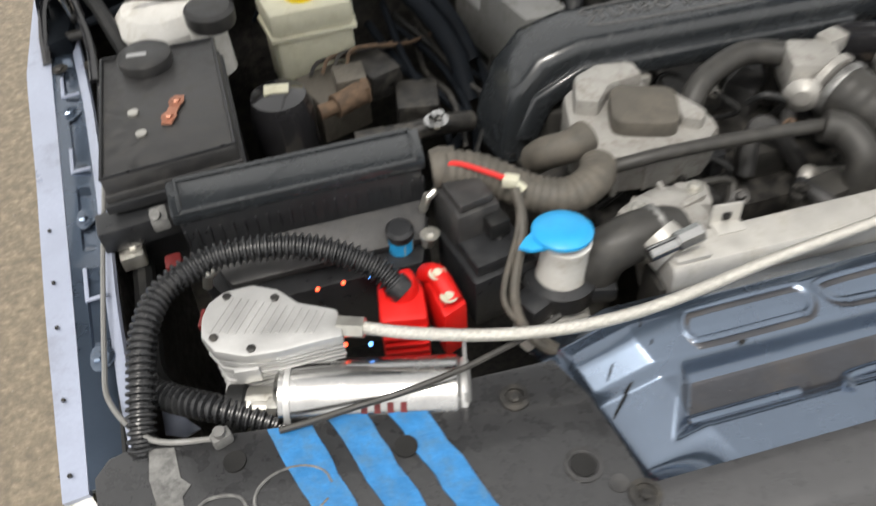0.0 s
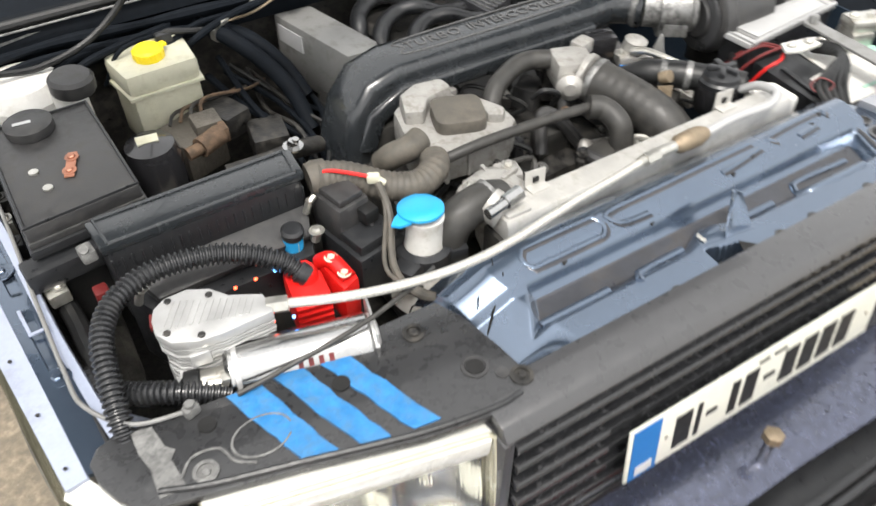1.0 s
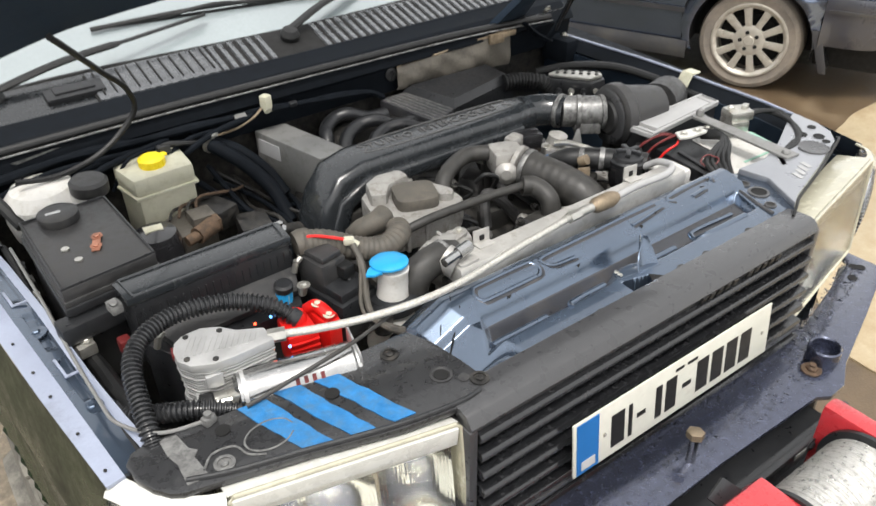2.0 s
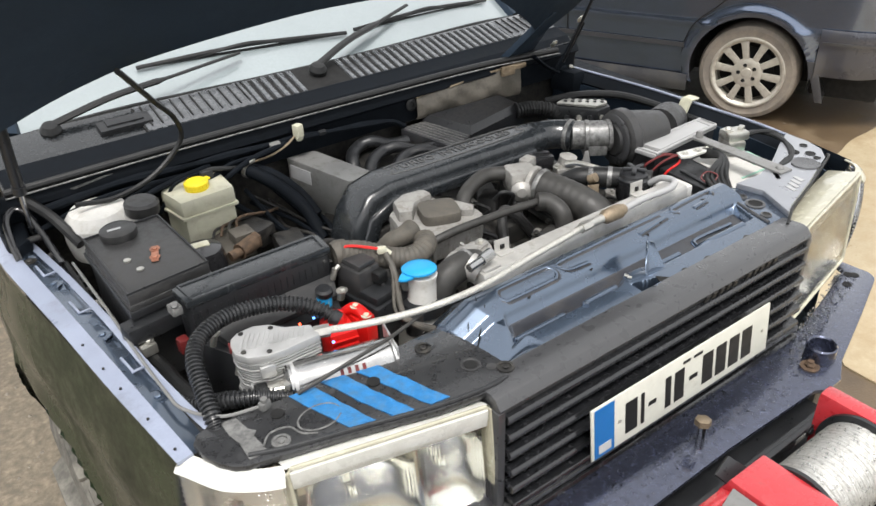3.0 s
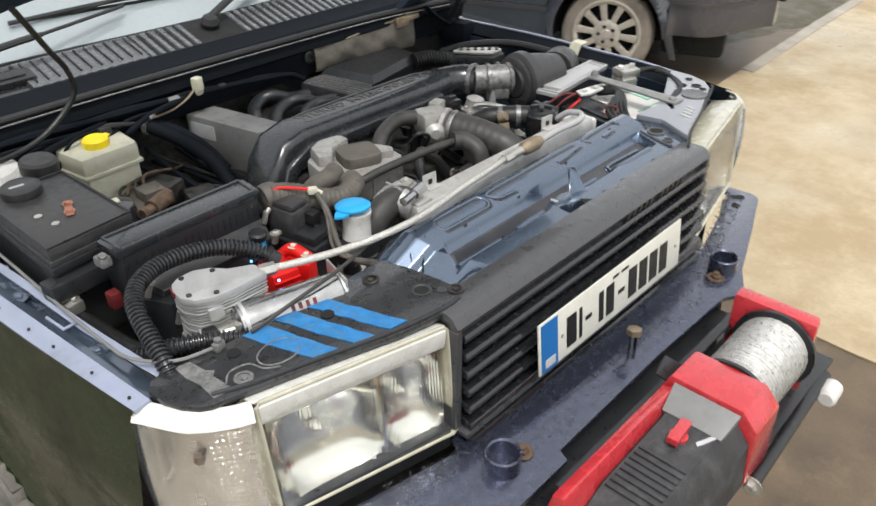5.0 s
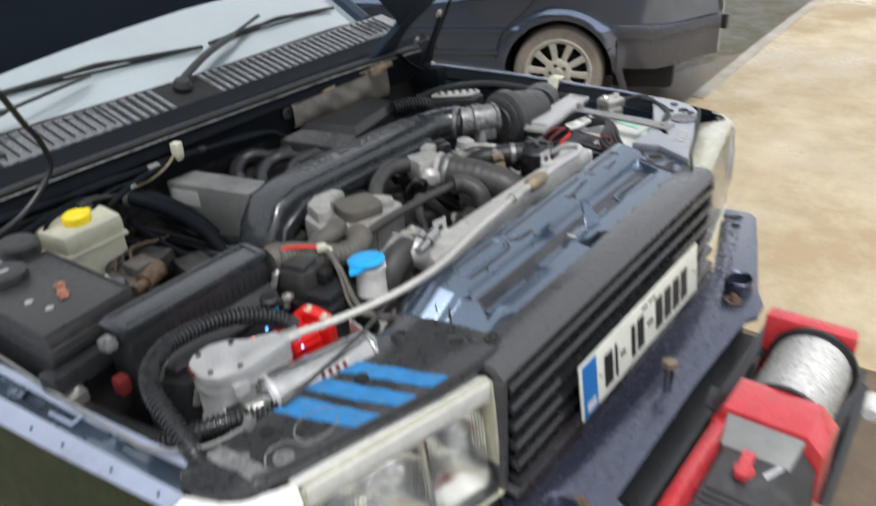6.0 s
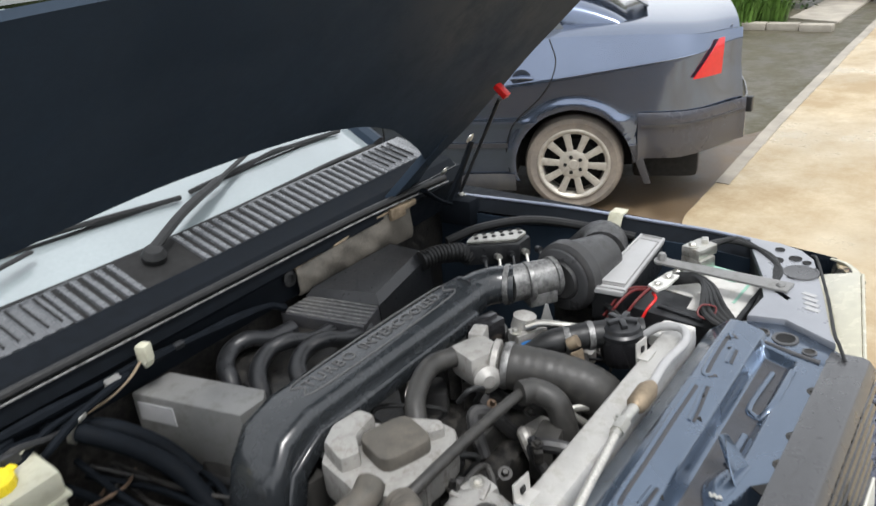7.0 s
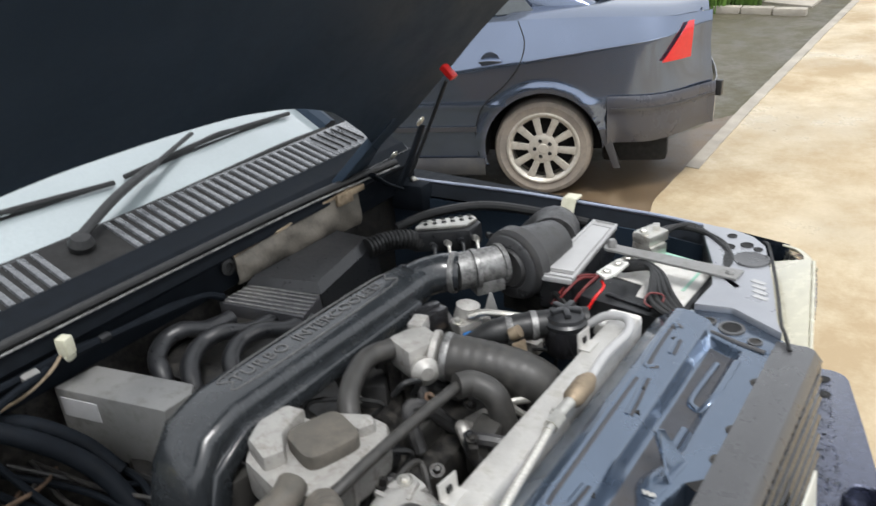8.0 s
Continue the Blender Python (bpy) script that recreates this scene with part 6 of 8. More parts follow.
whole("quick_coupling", join(rod((-0.262, 0.335, 1.242), (-0.215, 0.342, 1.246), 0.009, 12), rod((-0.228, 0.340, 1.245), (-0.198, 0.345, 1.248), 0.012, 8)), "chrome", "steel quick coupling on the radiator", "fitting")

# red covers and clutter behind the compressor
red = thing("terminal_cover", (-0.52, 0.345, 1.14), "bright red plastic terminal cover with two boots", "terminal cover")
part("body", prism([(-0.550, 0.428), (-0.508, 0.436), (-0.500, 0.400), (-0.506, 0.352), (-0.560, 0.362)], 1.12, 1.202, w=0.009), "red", red)
part("body", prism([(-0.498, 0.428), (-0.468, 0.424), (-0.458, 0.364), (-0.490, 0.350)], 1.12, 1.198, w=0.008), "red", red)
part("boot", lathe([(0.019, 0), (0.020, 0.012), (0.015, 0.022), (0, 0.023)], (-0.526, 0.400, 1.196), (0, 0, 1), 18), "red", red)
part("boot", tube([(-0.492, 0.425, 1.192), (-0.482, 0.404, 1.208), (-0.474, 0.366, 1.200)], 0.012, 12), "red", red)
for p in ((-0.483, 0.400, 1.216), (-0.478, 0.370, 1.209)):
    part("nut", bolt(p, 0.006, 0.005), "milky", red)
for i in range(5):
    part("moulded_rib", box((-0.533, 0.3555, 1.135 + 0.013 * i), (0.050, 0.006, 0.004), rz=-10, w=0.001), "red", red)

washer = thing("washer_bottle", (-0.335, 0.39, 1.06), "white washer bottle neck with a blue flip cap", "washer bottle")
part("neck", lathe([(0.05, 0), (0.046, 0.06), (0.036, 0.10), (0.029, 0.12), (0.027, 0.160), (0.029, 0.166), (0.029, 0.172)], (-0.338, 0.398, 1.06), (0.03, -0.03, 1), 26), "white", washer)
part("cap", join(lathe([(0.031, 0), (0.035, 0.002), (0.035, 0.006), (0.030, 0.010), (0.016, 0.0115), (0, 0.012)], (-0.337, 0.398, 1.237), (0.05, 0.10, 1), 30), prism([(-0.362, 0.412), (-0.362, 0.378), (-0.380, 0.380), (-0.392, 0.389), (-0.380, 0.401)], 1.236, 1.242, w=0.002)), "blue", washer, "bright blue flip cap with a pointed tab")
part("clamp", join(lathe([(0.043, 0), (0.043, 0.026), (0.031, 0.030), (0.031, 0)], (-0.336, 0.392, 1.148), seg=24), box((-0.372, 0.372, 1.158), (0.05, 0.04, 0.030), rz=25, w=0.008), box((-0.300, 0.372, 1.158), (0.05, 0.030, 0.026), rz=-15, w=0.008)), "black", washer)
part("pump", lathe([(0.018, 0), (0.018, 0.05), (0.0, 0.055)], (-0.372, 0.372, 1.12), seg=16), "black", washer)

for at, size, lid_size, m, lab in (((-0.41, 0.45, 1.15), (0.085, 0.10, 0.08), (0.070, 0.085, 0.018), "black", "black plastic sensor housing"),
                                ((-0.425, 0.485, 1.215), (0.056, 0.070, 0.066), (0.044, 0.060, 0.012), "dusty", "dusty black relay housing with a flat lid")):
    housing = thing("plastic_housing", at, lab, "housing")
    part("body", box(at, size, rz=12, w=0.006), m, housing)
    part("lid", box((at[0], at[1], at[2] + size[2] / 2 + lid_size[2] / 2), lid_size, rz=12, w=0.004), m, housing)
    part("plug", join(box((at[0] + size[0] * 0.45, at[1] - size[1] * 0.5, at[2] + 0.01), (0.026, 0.030, 0.024), rz=12, w=0.004), rod((at[0] + size[0] * 0.45, at[1] - size[1] * 0.5, at[2]), (at[0] + size[0] * 0.6, at[1] - size[1] * 0.9, at[2] - 0.03), 0.006)), "rubber", housing)
whole("hose_joint", join(lathe([(0.024, 0), (0.027, 0.012), (0.024, 0.03)], (-0.455, 0.525, 1.258), (1, -0.1, 0.05), 18), box((-0.432, 0.515, 1.268), (0.04, 0.02, 0.014), rz=10)), "dusthose", "dusty hose joint with a clip", "hose")
whole("red_wire", tube([(-0.455, 0.512, 1.272), (-0.43, 0.505, 1.278), (-0.40, 0.488, 1.272), (-0.38, 0.476, 1.266)], 0.0031, 8), "red", "short red cable sleeve", "wire")
whole("wire_terminal", join(box((-0.373, 0.473, 1.262), (0.020, 0.014, 0.014), rz=-30), rod((-0.368, 0.468, 1.262), (-0.36, 0.462, 1.255), 0.005)), "milky", "pale crimped wire terminal", "terminal")
for k in range(2):
    whole("wire", tube([(-0.37 + 0.003 * k, 0.465, 1.258), (-0.372 - 0.006 * k, 0.43, 1.225), (-0.405 - 0.012 * k, 0.36, 1.19), (-0.40 + 0.01 * k, 0.30, 1.185), (-0.36, 0.27, 1.18)], 0.0036 if k else 0.0060, 8), "dusthose", "grey rubber wire beside the washer bottle", "wire")
drier = thing("inline_drier", (-0.510, 0.478, 1.185), "small black-capped cylinder with a blue and cream band", "fitting")
part("body", lathe([(0.014, 0), (0.015, 0.004), (0.015, 0.034), (0.013, 0.038)], (-0.510, 0.476, 1.180), (0, -0.12, 1), 20), "blue", drier, "blue plastic body")
part("cream_band", slab([(-0.5085, 0.4595, 1.188), (-0.4955, 0.4690, 1.188), (-0.4955, 0.4665, 1.210), (-0.5085, 0.4570, 1.210)], 0.003, w=0.001), "milky", drier, "cream label")
part("cap", lathe([(0.016, 0), (0.017, 0.003), (0.017, 0.012), (0.013, 0.016), (0, 0.017)], (-0.510, 0.471, 1.216), (0, -0.12, 1), 20), "black", drier)
whole("brass_fitting", join(rod((-0.478, 0.468, 1.195), (-0.476, 0.462, 1.216), 0.008, 8), bolt((-0.476, 0.462, 1.215), 0.007, 0.007)), "zinc", "small plated steel hose fitting", "fitting")

# ---- engine ----
engine = thing("engine", (0.05, 0.75, 0.75), "dusty inline engine with black intake duct and alloy housings", "engine")
part("block", join(prism([(-0.28, 0.50), (0.30, 0.52), (0.46, 0.90), (0.40, 1.08), (-0.20, 1.08), (-0.28, 0.90)], 0.75, 1.08, w=0.02)), "oily", engine, "oily dark engine block")
part("grey_box", join(prism([(-0.260, 1.132), (-0.178, 1.128), (-0.128, 0.915), (-0.15, 0.895), (-0.205, 0.895)], 1.06, 1.20, w=0.006)), "greybox", engine, "matt grey plastic cover box")
part("box_label", slab([(-0.2585, 1.12, 1.145), (-0.2405, 1.04, 1.145), (-0.2405, 1.04, 1.183), (-0.2585, 1.12, 1.183)], 0.003, w=0), "lightprint", engine, "pale worn label")


def duct_ring(c, d, w, h):
    d = V(d).normalized()
    side = d.cross(V(0, 0, 1)).normalized()
    up = side.cross(d)
    out = []
    for i in range(20):
        a = 2 * math.pi * i / 20
        ca, sa = math.cos(a), math.sin(a)
        e = 0.55
        out.append(V(c) + side * (w * math.copysign(abs(ca) ** e, ca)) + up * (h * math.copysign(abs(sa) ** e, sa)))
    return out


duct = part("intake_duct", loft([
    duct_ring((-0.288, 0.770, 1.070), (0.25, 0.05, 1), 0.058, 0.030), duct_ring((-0.278, 0.776, 1.120), (0.3, 0.03, 1), 0.058, 0.030),
    duct_ring((-0.258, 0.785, 1.165), (0.6, 0.02, 1), 0.058, 0.031), duct_ring((-0.222, 0.795, 1.200), (1, 0.0, 0.7), 0.056, 0.033),
    duct_ring((-0.170, 0.800, 1.210), (1, 0.0, 0.12), 0.055, 0.033), duct_ring((0.06, 0.795, 1.210), (1, -0.03, 0), 0.054, 0.032),
    duct_ring((0.27, 0.786, 1.210), (1, -0.05, 0), 0.052, 0.032), duct_ring((0.325, 0.778, 1.212), (1, -0.15, 0), 0.046, 0.034)]), "duct", engine, "black plastic intake duct with raised words", sharp=50)
part("duct_shoulder", loft([duct_ring((-0.262, 0.726, 1.11), (0.3, 0.03, 1), 0.014, 0.02), duct_ring((-0.235, 0.734, 1.165), (0.6, 0.0, 1), 0.014, 0.02), duct_ring((-0.17, 0.742, 1.192), (1, 0, 0.15), 0.014, 0.018), duct_ring((0.27, 0.734, 1.192), (1, -0.03, 0), 0.014, 0.018)]), "duct", duct)
part("lettering", text_mesh("TURBO", 0.034, 0.0014, pose(-0.068, 0.803, 1.2425, 0, 0, -1.2), 1.15), "letters", duct, "raised worn word")
part("lettering", text_mesh("INTERCOOLED", 0.034, 0.0014, pose(0.125, 0.799, 1.2425, 0, 0, -1.2), 0.98), "letters", duct, "raised worn word")
part("letter_ring", tube([(-0.115, 0.83, 1.2425), (0.245, 0.822, 1.2425), (0.262, 0.80, 1.2425), (0.243, 0.772, 1.2425), (-0.115, 0.778, 1.2425), (-0.13, 0.803, 1.2425)], 0.0018, 6, n=5, closed=True), "letters", duct)
elbow = part("elbow", tube([(0.31, 0.780, 1.212), (0.352, 0.770, 1.212), (0.385, 0.748, 1.212), (0.402, 0.720, 1.211)], 0.040, 24), "duct", engine, "glossy black duct elbow")
for c, d, m in (((0.394, 0.735, 1.2115), (0.35, -0.9, 0), "edge"), ((0.425, 0.703, 1.21), (0.7, -0.6, 0), "edge"), ((0.475, 0.672, 1.208), (0.85, -0.5, 0), "edge")):
    part("hose_clamp", lathe([(0.0425, 0), (0.0435, 0.001), (0.0435, 0.010), (0.0425, 0.011)], c, d, 30), m, engine, "steel hose clamp")
part("airflow_meter", join(rod((0.398, 0.728, 1.211), (0.485, 0.667, 1.208), 0.039, 28), box((0.447, 0.685, 1.176), (0.065, 0.055, 0.030), rz=-35)), "edge", engine, "dull grey airflow meter")
air = thing("air_filter", (0.58, 0.63, 1.12), "black round air filter canister", "air filter")
d = V(0.165, -0.03, 0.0)
part("canister", lathe([(0.040, -0.012), (0.050, 0.0), (0.070, 0.004), (0.078, 0.010), (0.079, 0.034), (0.070, 0.042), (0.060, 0.10), (0.050, 0.15), (0, 0.155)], (0.490, 0.650, 1.200), d, 40), "dusty", air)
part("end_ring", lathe([(0.044, 0), (0.052, -0.003), (0.068, -0.002), (0.071, 0.002), (0.066, 0.005), (0.048, 0.005), (0.044, 0)], (0.487, 0.6505, 1.200), -d, 36, cap=False), "trim", air, "satin grey end ring")
part("foot", box((0.58, 0.64, 1.10), (0.12, 0.10, 0.05)), "oily", air)

part("dark_cover", loft([[V(x, y, z) for x, y in q] for z, q in (
    (1.10, ((0.185, 1.130), (0.470, 1.120), (0.478, 1.00), (0.230, 0.945))), (1.188, ((0.183, 1.128), (0.470, 1.120), (0.476, 1.005), (0.228, 0.950))),
    (1.206, ((0.200, 1.118), (0.462, 1.110), (0.462, 1.020), (0.240, 0.968))))]), "black", engine, "dark engine cover")
part("slat_bed", slab([(0.150, 0.928, 1.180), (0.226, 0.950, 1.186), (0.190, 1.128, 1.186), (0.112, 1.138, 1.180)], 0.05, w=0.004), "cladding", engine, "dusty ribbed plenum edge")
for i in range(6):
    a, b = V(0.120, 1.132, 1.182).lerp(V(0.186, 1.124, 1.187), i / 5), V(0.158, 0.932, 1.182).lerp(V(0.222, 0.950, 1.187), i / 5)
    part("cover_slat", tube([a, b], 0.0022, 6), "scuffs", engine, "dusty raised rib")
for a, b, c in (((0.045, 1.100), (-0.040, 1.118), (-0.098, 1.058)), ((0.082, 1.015), (-0.010, 1.042), (-0.084, 0.990)), ((0.122, 0.950), (0.030, 0.978), (-0.030, 0.935))):
    a, b, c = V(*a, 1.162), V(*b, 1.176), V(*c, 1.150)
    part("intake_runner", tube([a + V(0.06, -0.006, -0.004), a, a.lerp(b, 0.55) + V(0, 0, 0.012), b, b.lerp(c, 0.5) + V(-0.010, 0.006, 0.004), c, c + V(-0.012, -0.03, -0.05)], 0.0185, 16, flat=0.9), "black", engine, "dull black curved intake runner")
part("runner_web", slab([(-0.09, 1.12, 1.13), (0.12, 1.13, 1.13), (0.15, 0.93, 1.13), (-0.07, 0.93, 1.11)], 0.02), "oily", engine)
part("oil_housing", join(
    prism([(-0.245, 0.60), (-0.222, 0.690), (-0.168, 0.726), (-0.102, 0.716), (-0.096, 0.665), (-0.070, 0.615), (-0.045, 0.590), (-0.045, 0.556), (-0.072, 0.535), (-0.130, 0.530), (-0.225, 0.542)], 1.13, 1.200, w=0.014),
    prism([(-0.225, 0.640), (-0.205, 0.695), (-0.165, 0.712), (-0.112, 0.704), (-0.110, 0.668), (-0.165, 0.660), (-0.195, 0.625)], 1.19, 1.226, w=0.010),
    prism([(-0.088, 0.640), (-0.070, 0.600), (-0.058, 0.575), (-0.075, 0.555), (-0.100, 0.570), (-0.095, 0.60), (-0.105, 0.63)], 1.19, 1.218, w=0.010)), "alloy", engine, "grimy cast alloy housing")
for k in range(3):
    part("housing_rib", box((-0.205 + 0.045 * k, 0.536, 1.165), (0.008, 0.012, 0.06), w=0.003), "alloy", engine)
cap_ring = [(-0.138 + 0.046 * math.copysign(abs(math.cos(a)) ** 0.45, math.cos(a)), 0.605 + 0.043 * math.copysign(abs(math.sin(a)) ** 0.45, math.sin(a))) for a in steps(0, 2 * math.pi, 29)[:-1]]
cap_ring = [(-0.138 + (x + 0.138) * 0.94 + (y - 0.605) * 0.34, 0.605 + (y - 0.605) * 0.94 - (x + 0.138) * 0.34) for x, y in cap_ring]
part("oil_cap", prism(cap_ring, 1.195, 1.224, w=0.006), "dusthose", engine, "dusty brown-grey squarish oil filler cap")
thermostat = part("thermostat_housing", lathe([(0.058, 0), (0.060, 0.020), (0.052, 0.046), (0.034, 0.060), (0, 0.063)], (-0.180, 0.435, 1.140), (0.1, -0.30, 1), 20), "alloy", engine, "ribbed cast alloy thermostat housing")
for c, size, turn in (((-0.215, 0.430, 1.185), (0.050, 0.055, 0.040), 25), ((-0.140, 0.452, 1.180), (0.045, 0.045, 0.034), -15)):
    part("housing_lug", box(c, size, rz=turn, w=0.010), "alloy", thermostat)
for k in (0.3, 1.5, 2.7, 4.0, 5.2):
    part("housing_rib", box((-0.180 + 0.032 * math.cos(k), 0.425 + 0.032 * math.sin(k), 1.198), (0.038, 0.008, 0.014), rz=math.degrees(k), w=0.003), "alloy", thermostat)
for p in ((-0.222, 0.438, 1.205), (-0.135, 0.458, 1.197)):
    part("housing_bolt", bolt(p, 0.007, 0.008), "zinc", thermostat)
part("turbo_pipe", tube([(-0.058, 0.615, 1.11), (-0.050, 0.630, 1.155), (-0.022, 0.660, 1.188), (0.030, 0.684, 1.202), (0.075, 0.690, 1.206), (0.120, 0.672, 1.204)], 0.0185, 16), "hosefab", engine, "dusty grey turbo pipe")
part("throttle_body", join(
    box((0.140, 0.640, 1.195), (0.075, 0.070, 0.060), rz=-20, w=0.012), lathe([(0.030, 0), (0.044, 0.008), (0.044, 0.018), (0.036, 0.022)], (0.150, 0.622, 1.190), (0.35, -0.9, -0.12), 24),
    lathe([(0.022, 0), (0.026, 0.02), (0.012, 0.03), (0, 0.03)], (0.115, 0.610, 1.185), (-0.5, -0.7, 0.1), 16), box((0.185, 0.665, 1.215), (0.04, 0.03, 0.03), rz=15, w=0.006)), "alloy", engine, "cast alloy throttle body")
part("boost_hose", corrugated([(0.158, 0.598, 1.187), (0.172, 0.562, 1.182), (0.190, 0.510, 1.174), (0.206, 0.458, 1.160), (0.215, 0.425, 1.135), (0.215, 0.41, 1.08)], 0.042, pitch=0.02, depth=0.0003, seg=28), "hosefab", engine, "thick dusty rubber boost hose")
part("hose_clamp", lathe([(0.043, 0), (0.044, 0.002), (0.044, 0.010), (0.043, 0.012)], (0.160, 0.594, 1.187), (0.3, -0.93, -0.1), 28), "edge", engine)
part("coolant_pipe", tube([(-0.245, 0.540, 1.178), (-0.195, 0.526, 1.198), (-0.13, 0.521, 1.205), (-0.02, 0.519, 1.203), (0.072, 0.514, 1.200), (0.096, 0.508, 1.197), (0.108, 0.485, 1.185)], 0.0095, 14), "hosefab", engine, "dusty coolant pipe")
part("pipe_elbow", tube([(0.080, 0.514, 1.200), (0.104, 0.498, 1.196), (0.112, 0.462, 1.178), (0.108, 0.44, 1.12)], 0.022, 16), "hosefab", engine, "dusty rubber elbow")
part("breather_hose", corrugated([(-0.445, 0.52, 1.262), (-0.40, 0.512, 1.250), (-0.345, 0.482, 1.228), (-0.300, 0.468, 1.222), (-0.262, 0.482, 1.226), (-0.245, 0.51, 1.222)], 0.023, pitch=0.010, depth=0.0007, seg=18), "dusthose", engine, "dusty corrugated breather hose")
part("breather_elbow", tube([(-0.300, 0.585, 1.185), (-0.290, 0.57, 1.205), (-0.262, 0.562, 1.215), (-0.235, 0.572, 1.218)], 0.022, 14), "dusthose", engine)
part("top_radiator_hose", tube([(-0.195, 0.40, 1.195), (-0.225, 0.395, 1.208), (-0.262, 0.392, 1.205), (-0.290, 0.39, 1.185), (-0.30, 0.39, 1.12)], 0.030, 18), "hosefab", engine, "thick rubber radiator hose")
part("hose_clamp", lathe([(0.032, 0), (0.032, 0.010)], (-0.222, 0.396, 1.206), (0.95, 0.1, 0.2), 24), "edge", engine)
rngc = random.Random(8)
for i in range(26):
    x, y = rngc.uniform(-0.25, 0.40), rngc.uniform(0.40, 0.78)
    z = 1.09 + rngc.uniform(-0.02, 0.05)
    kind = rngc.random()
    if kind < 0.45:
        bmx = box((x, y, z), (rngc.uniform(0.03, 0.08), rngc.uniform(0.03, 0.07), rngc.uniform(0.04, 0.09)), rz=rngc.uniform(0, 90), w=0.008)
    elif kind < 0.75:
        bmx = tube([(x, y, z - 0.03), (x + rngc.uniform(-0.05, 0.05), y + 0.03, z + 0.03), (x + rngc.uniform(0.02, 0.10), y + rngc.uniform(-0.05, 0.05), z + 0.02), (x + 0.1, y, z - 0.05)], rngc.uniform(0.008, 0.016), 10)
    else:
        bmx = lathe([(0.03, 0), (0.034, 0.03), (0.02, 0.06), (0, 0.062)], (x, y, z - 0.02), (rngc.uniform(-0.5, 0.5), rngc.uniform(-0.8, 0), 1), 16)
    part("engine_fitting", bmx, rngc.choice(["oily", "oily", "hosefab", "dusty", "alloy"]), engine)
part("vacuum_hose", tube([(0.02, 0.60, 1.19), (0.03, 0.58, 1.215), (0.06, 0.575, 1.20), (0.07, 0.60, 1.16)], 0.005, 8), "rubber", engine)
part("steel_pipe", tube([(0.268, 0.612, 1.205), (0.285, 0.585, 1.212), (0.303, 0.535, 1.210), (0.335, 0.488, 1.198)], 0.0068, 12), "zinc", engine, "steel fuel pipe")
valve = part("recirculation_valve", join(lathe([(0.024, 0), (0.026, 0.012), (0.022, 0.03), (0.023, 0.036), (0.012, 0.042), (0, 0.042)], (0.290, 0.632, 1.178), (0.1, -0.1, 1), 22), box((0.283, 0.618, 1.182), (0.07, 0.04, 0.026), rz=-25, w=0.006)), "alloy", engine, "cast alloy valve with a bolt")
part("valve_bolt", join(bolt((0.286, 0.613, 1.196), 0.008, 0.012), bolt((0.256, 0.628, 1.194), 0.007, 0.010)), "zinc", valve)
part("sensor_block", join(box((0.258, 0.700, 1.178), (0.07, 0.045, 0.05), rz=-15, w=0.006), box((0.258, 0.700, 1.206), (0.055, 0.016, 0.008), rz=-15, w=0.002)), "gloss", engine, "black sensor block with a pale strip")
part("heat_tab", slab([(0.318, 0.612, 1.18), (0.338, 0.588, 1.18), (0.332, 0.598, 1.228), (0.328, 0.602, 1.228)], 0.004), "greybox", engine)
part("blue_connector", box((0.245, 0.590, 1.185), (0.035, 0.014, 0.012), rz=-30), "plateblue", engine)
part("side_hose", tube([(0.215, 0.585, 1.185), (0.245, 0.555, 1.195), (0.295, 0.505, 1.200), (0.345, 0.445, 1.200), (0.365, 0.415, 1.20)], lambda r: 0.014 + 0.012 * smooth(r / 0.06), 16), "rubber", engine)
for c in ((0.268, 0.532, 1.197), (0.300, 0.499, 1.20), (0.335, 0.457, 1.20)):
    part("hose_clamp", lathe([(0.0275, 0), (0.0275, 0.011)], c, (0.65, -0.75, 0), 24), "edge", engine)
part("elbow_bracket", join(slab([(0.232, 0.50, 1.20), (0.258, 0.488, 1.20), (0.25, 0.475, 1.14), (0.226, 0.488, 1.14)], 0.004), rod((0.25, 0.51, 1.205), (0.255, 0.495, 1.215), 0.012)), "brass", engine)
rngl = random.Random(14)
for k in range(9):
    x, dy = -0.40 + rngl.uniform(0, 0.16), rngl.uniform(-0.03, 0.03)
    part("loom_wire", tube([(x, 0.72 + dy, 1.06 + rngl.uniform(0, 0.05)), (x + rngl.uniform(-0.02, 0.05), 0.80 + dy, 1.10 + rngl.uniform(-0.01, 0.03)), (x + rngl.uniform(-0.04, 0.03), 0.93 + dy, 1.09 + rngl.uniform(0, 0.05)), (x - rngl.uniform(0.0, 0.08), 1.08, 1.12 + rngl.uniform(0, 0.05))], rngl.uniform(0.0035, 0.010), 8), rngl.choice(["matt", "oily", "rubber", "matt"]), engine)
part("end_hose", tube([(-0.425, 1.11, 1.235), (-0.395, 1.06, 1.228), (-0.350, 0.985, 1.195), (-0.320, 0.92, 1.150), (-0.31, 0.86, 1.09)], 0.016, 16), "matt", engine, "thick black heater hose")
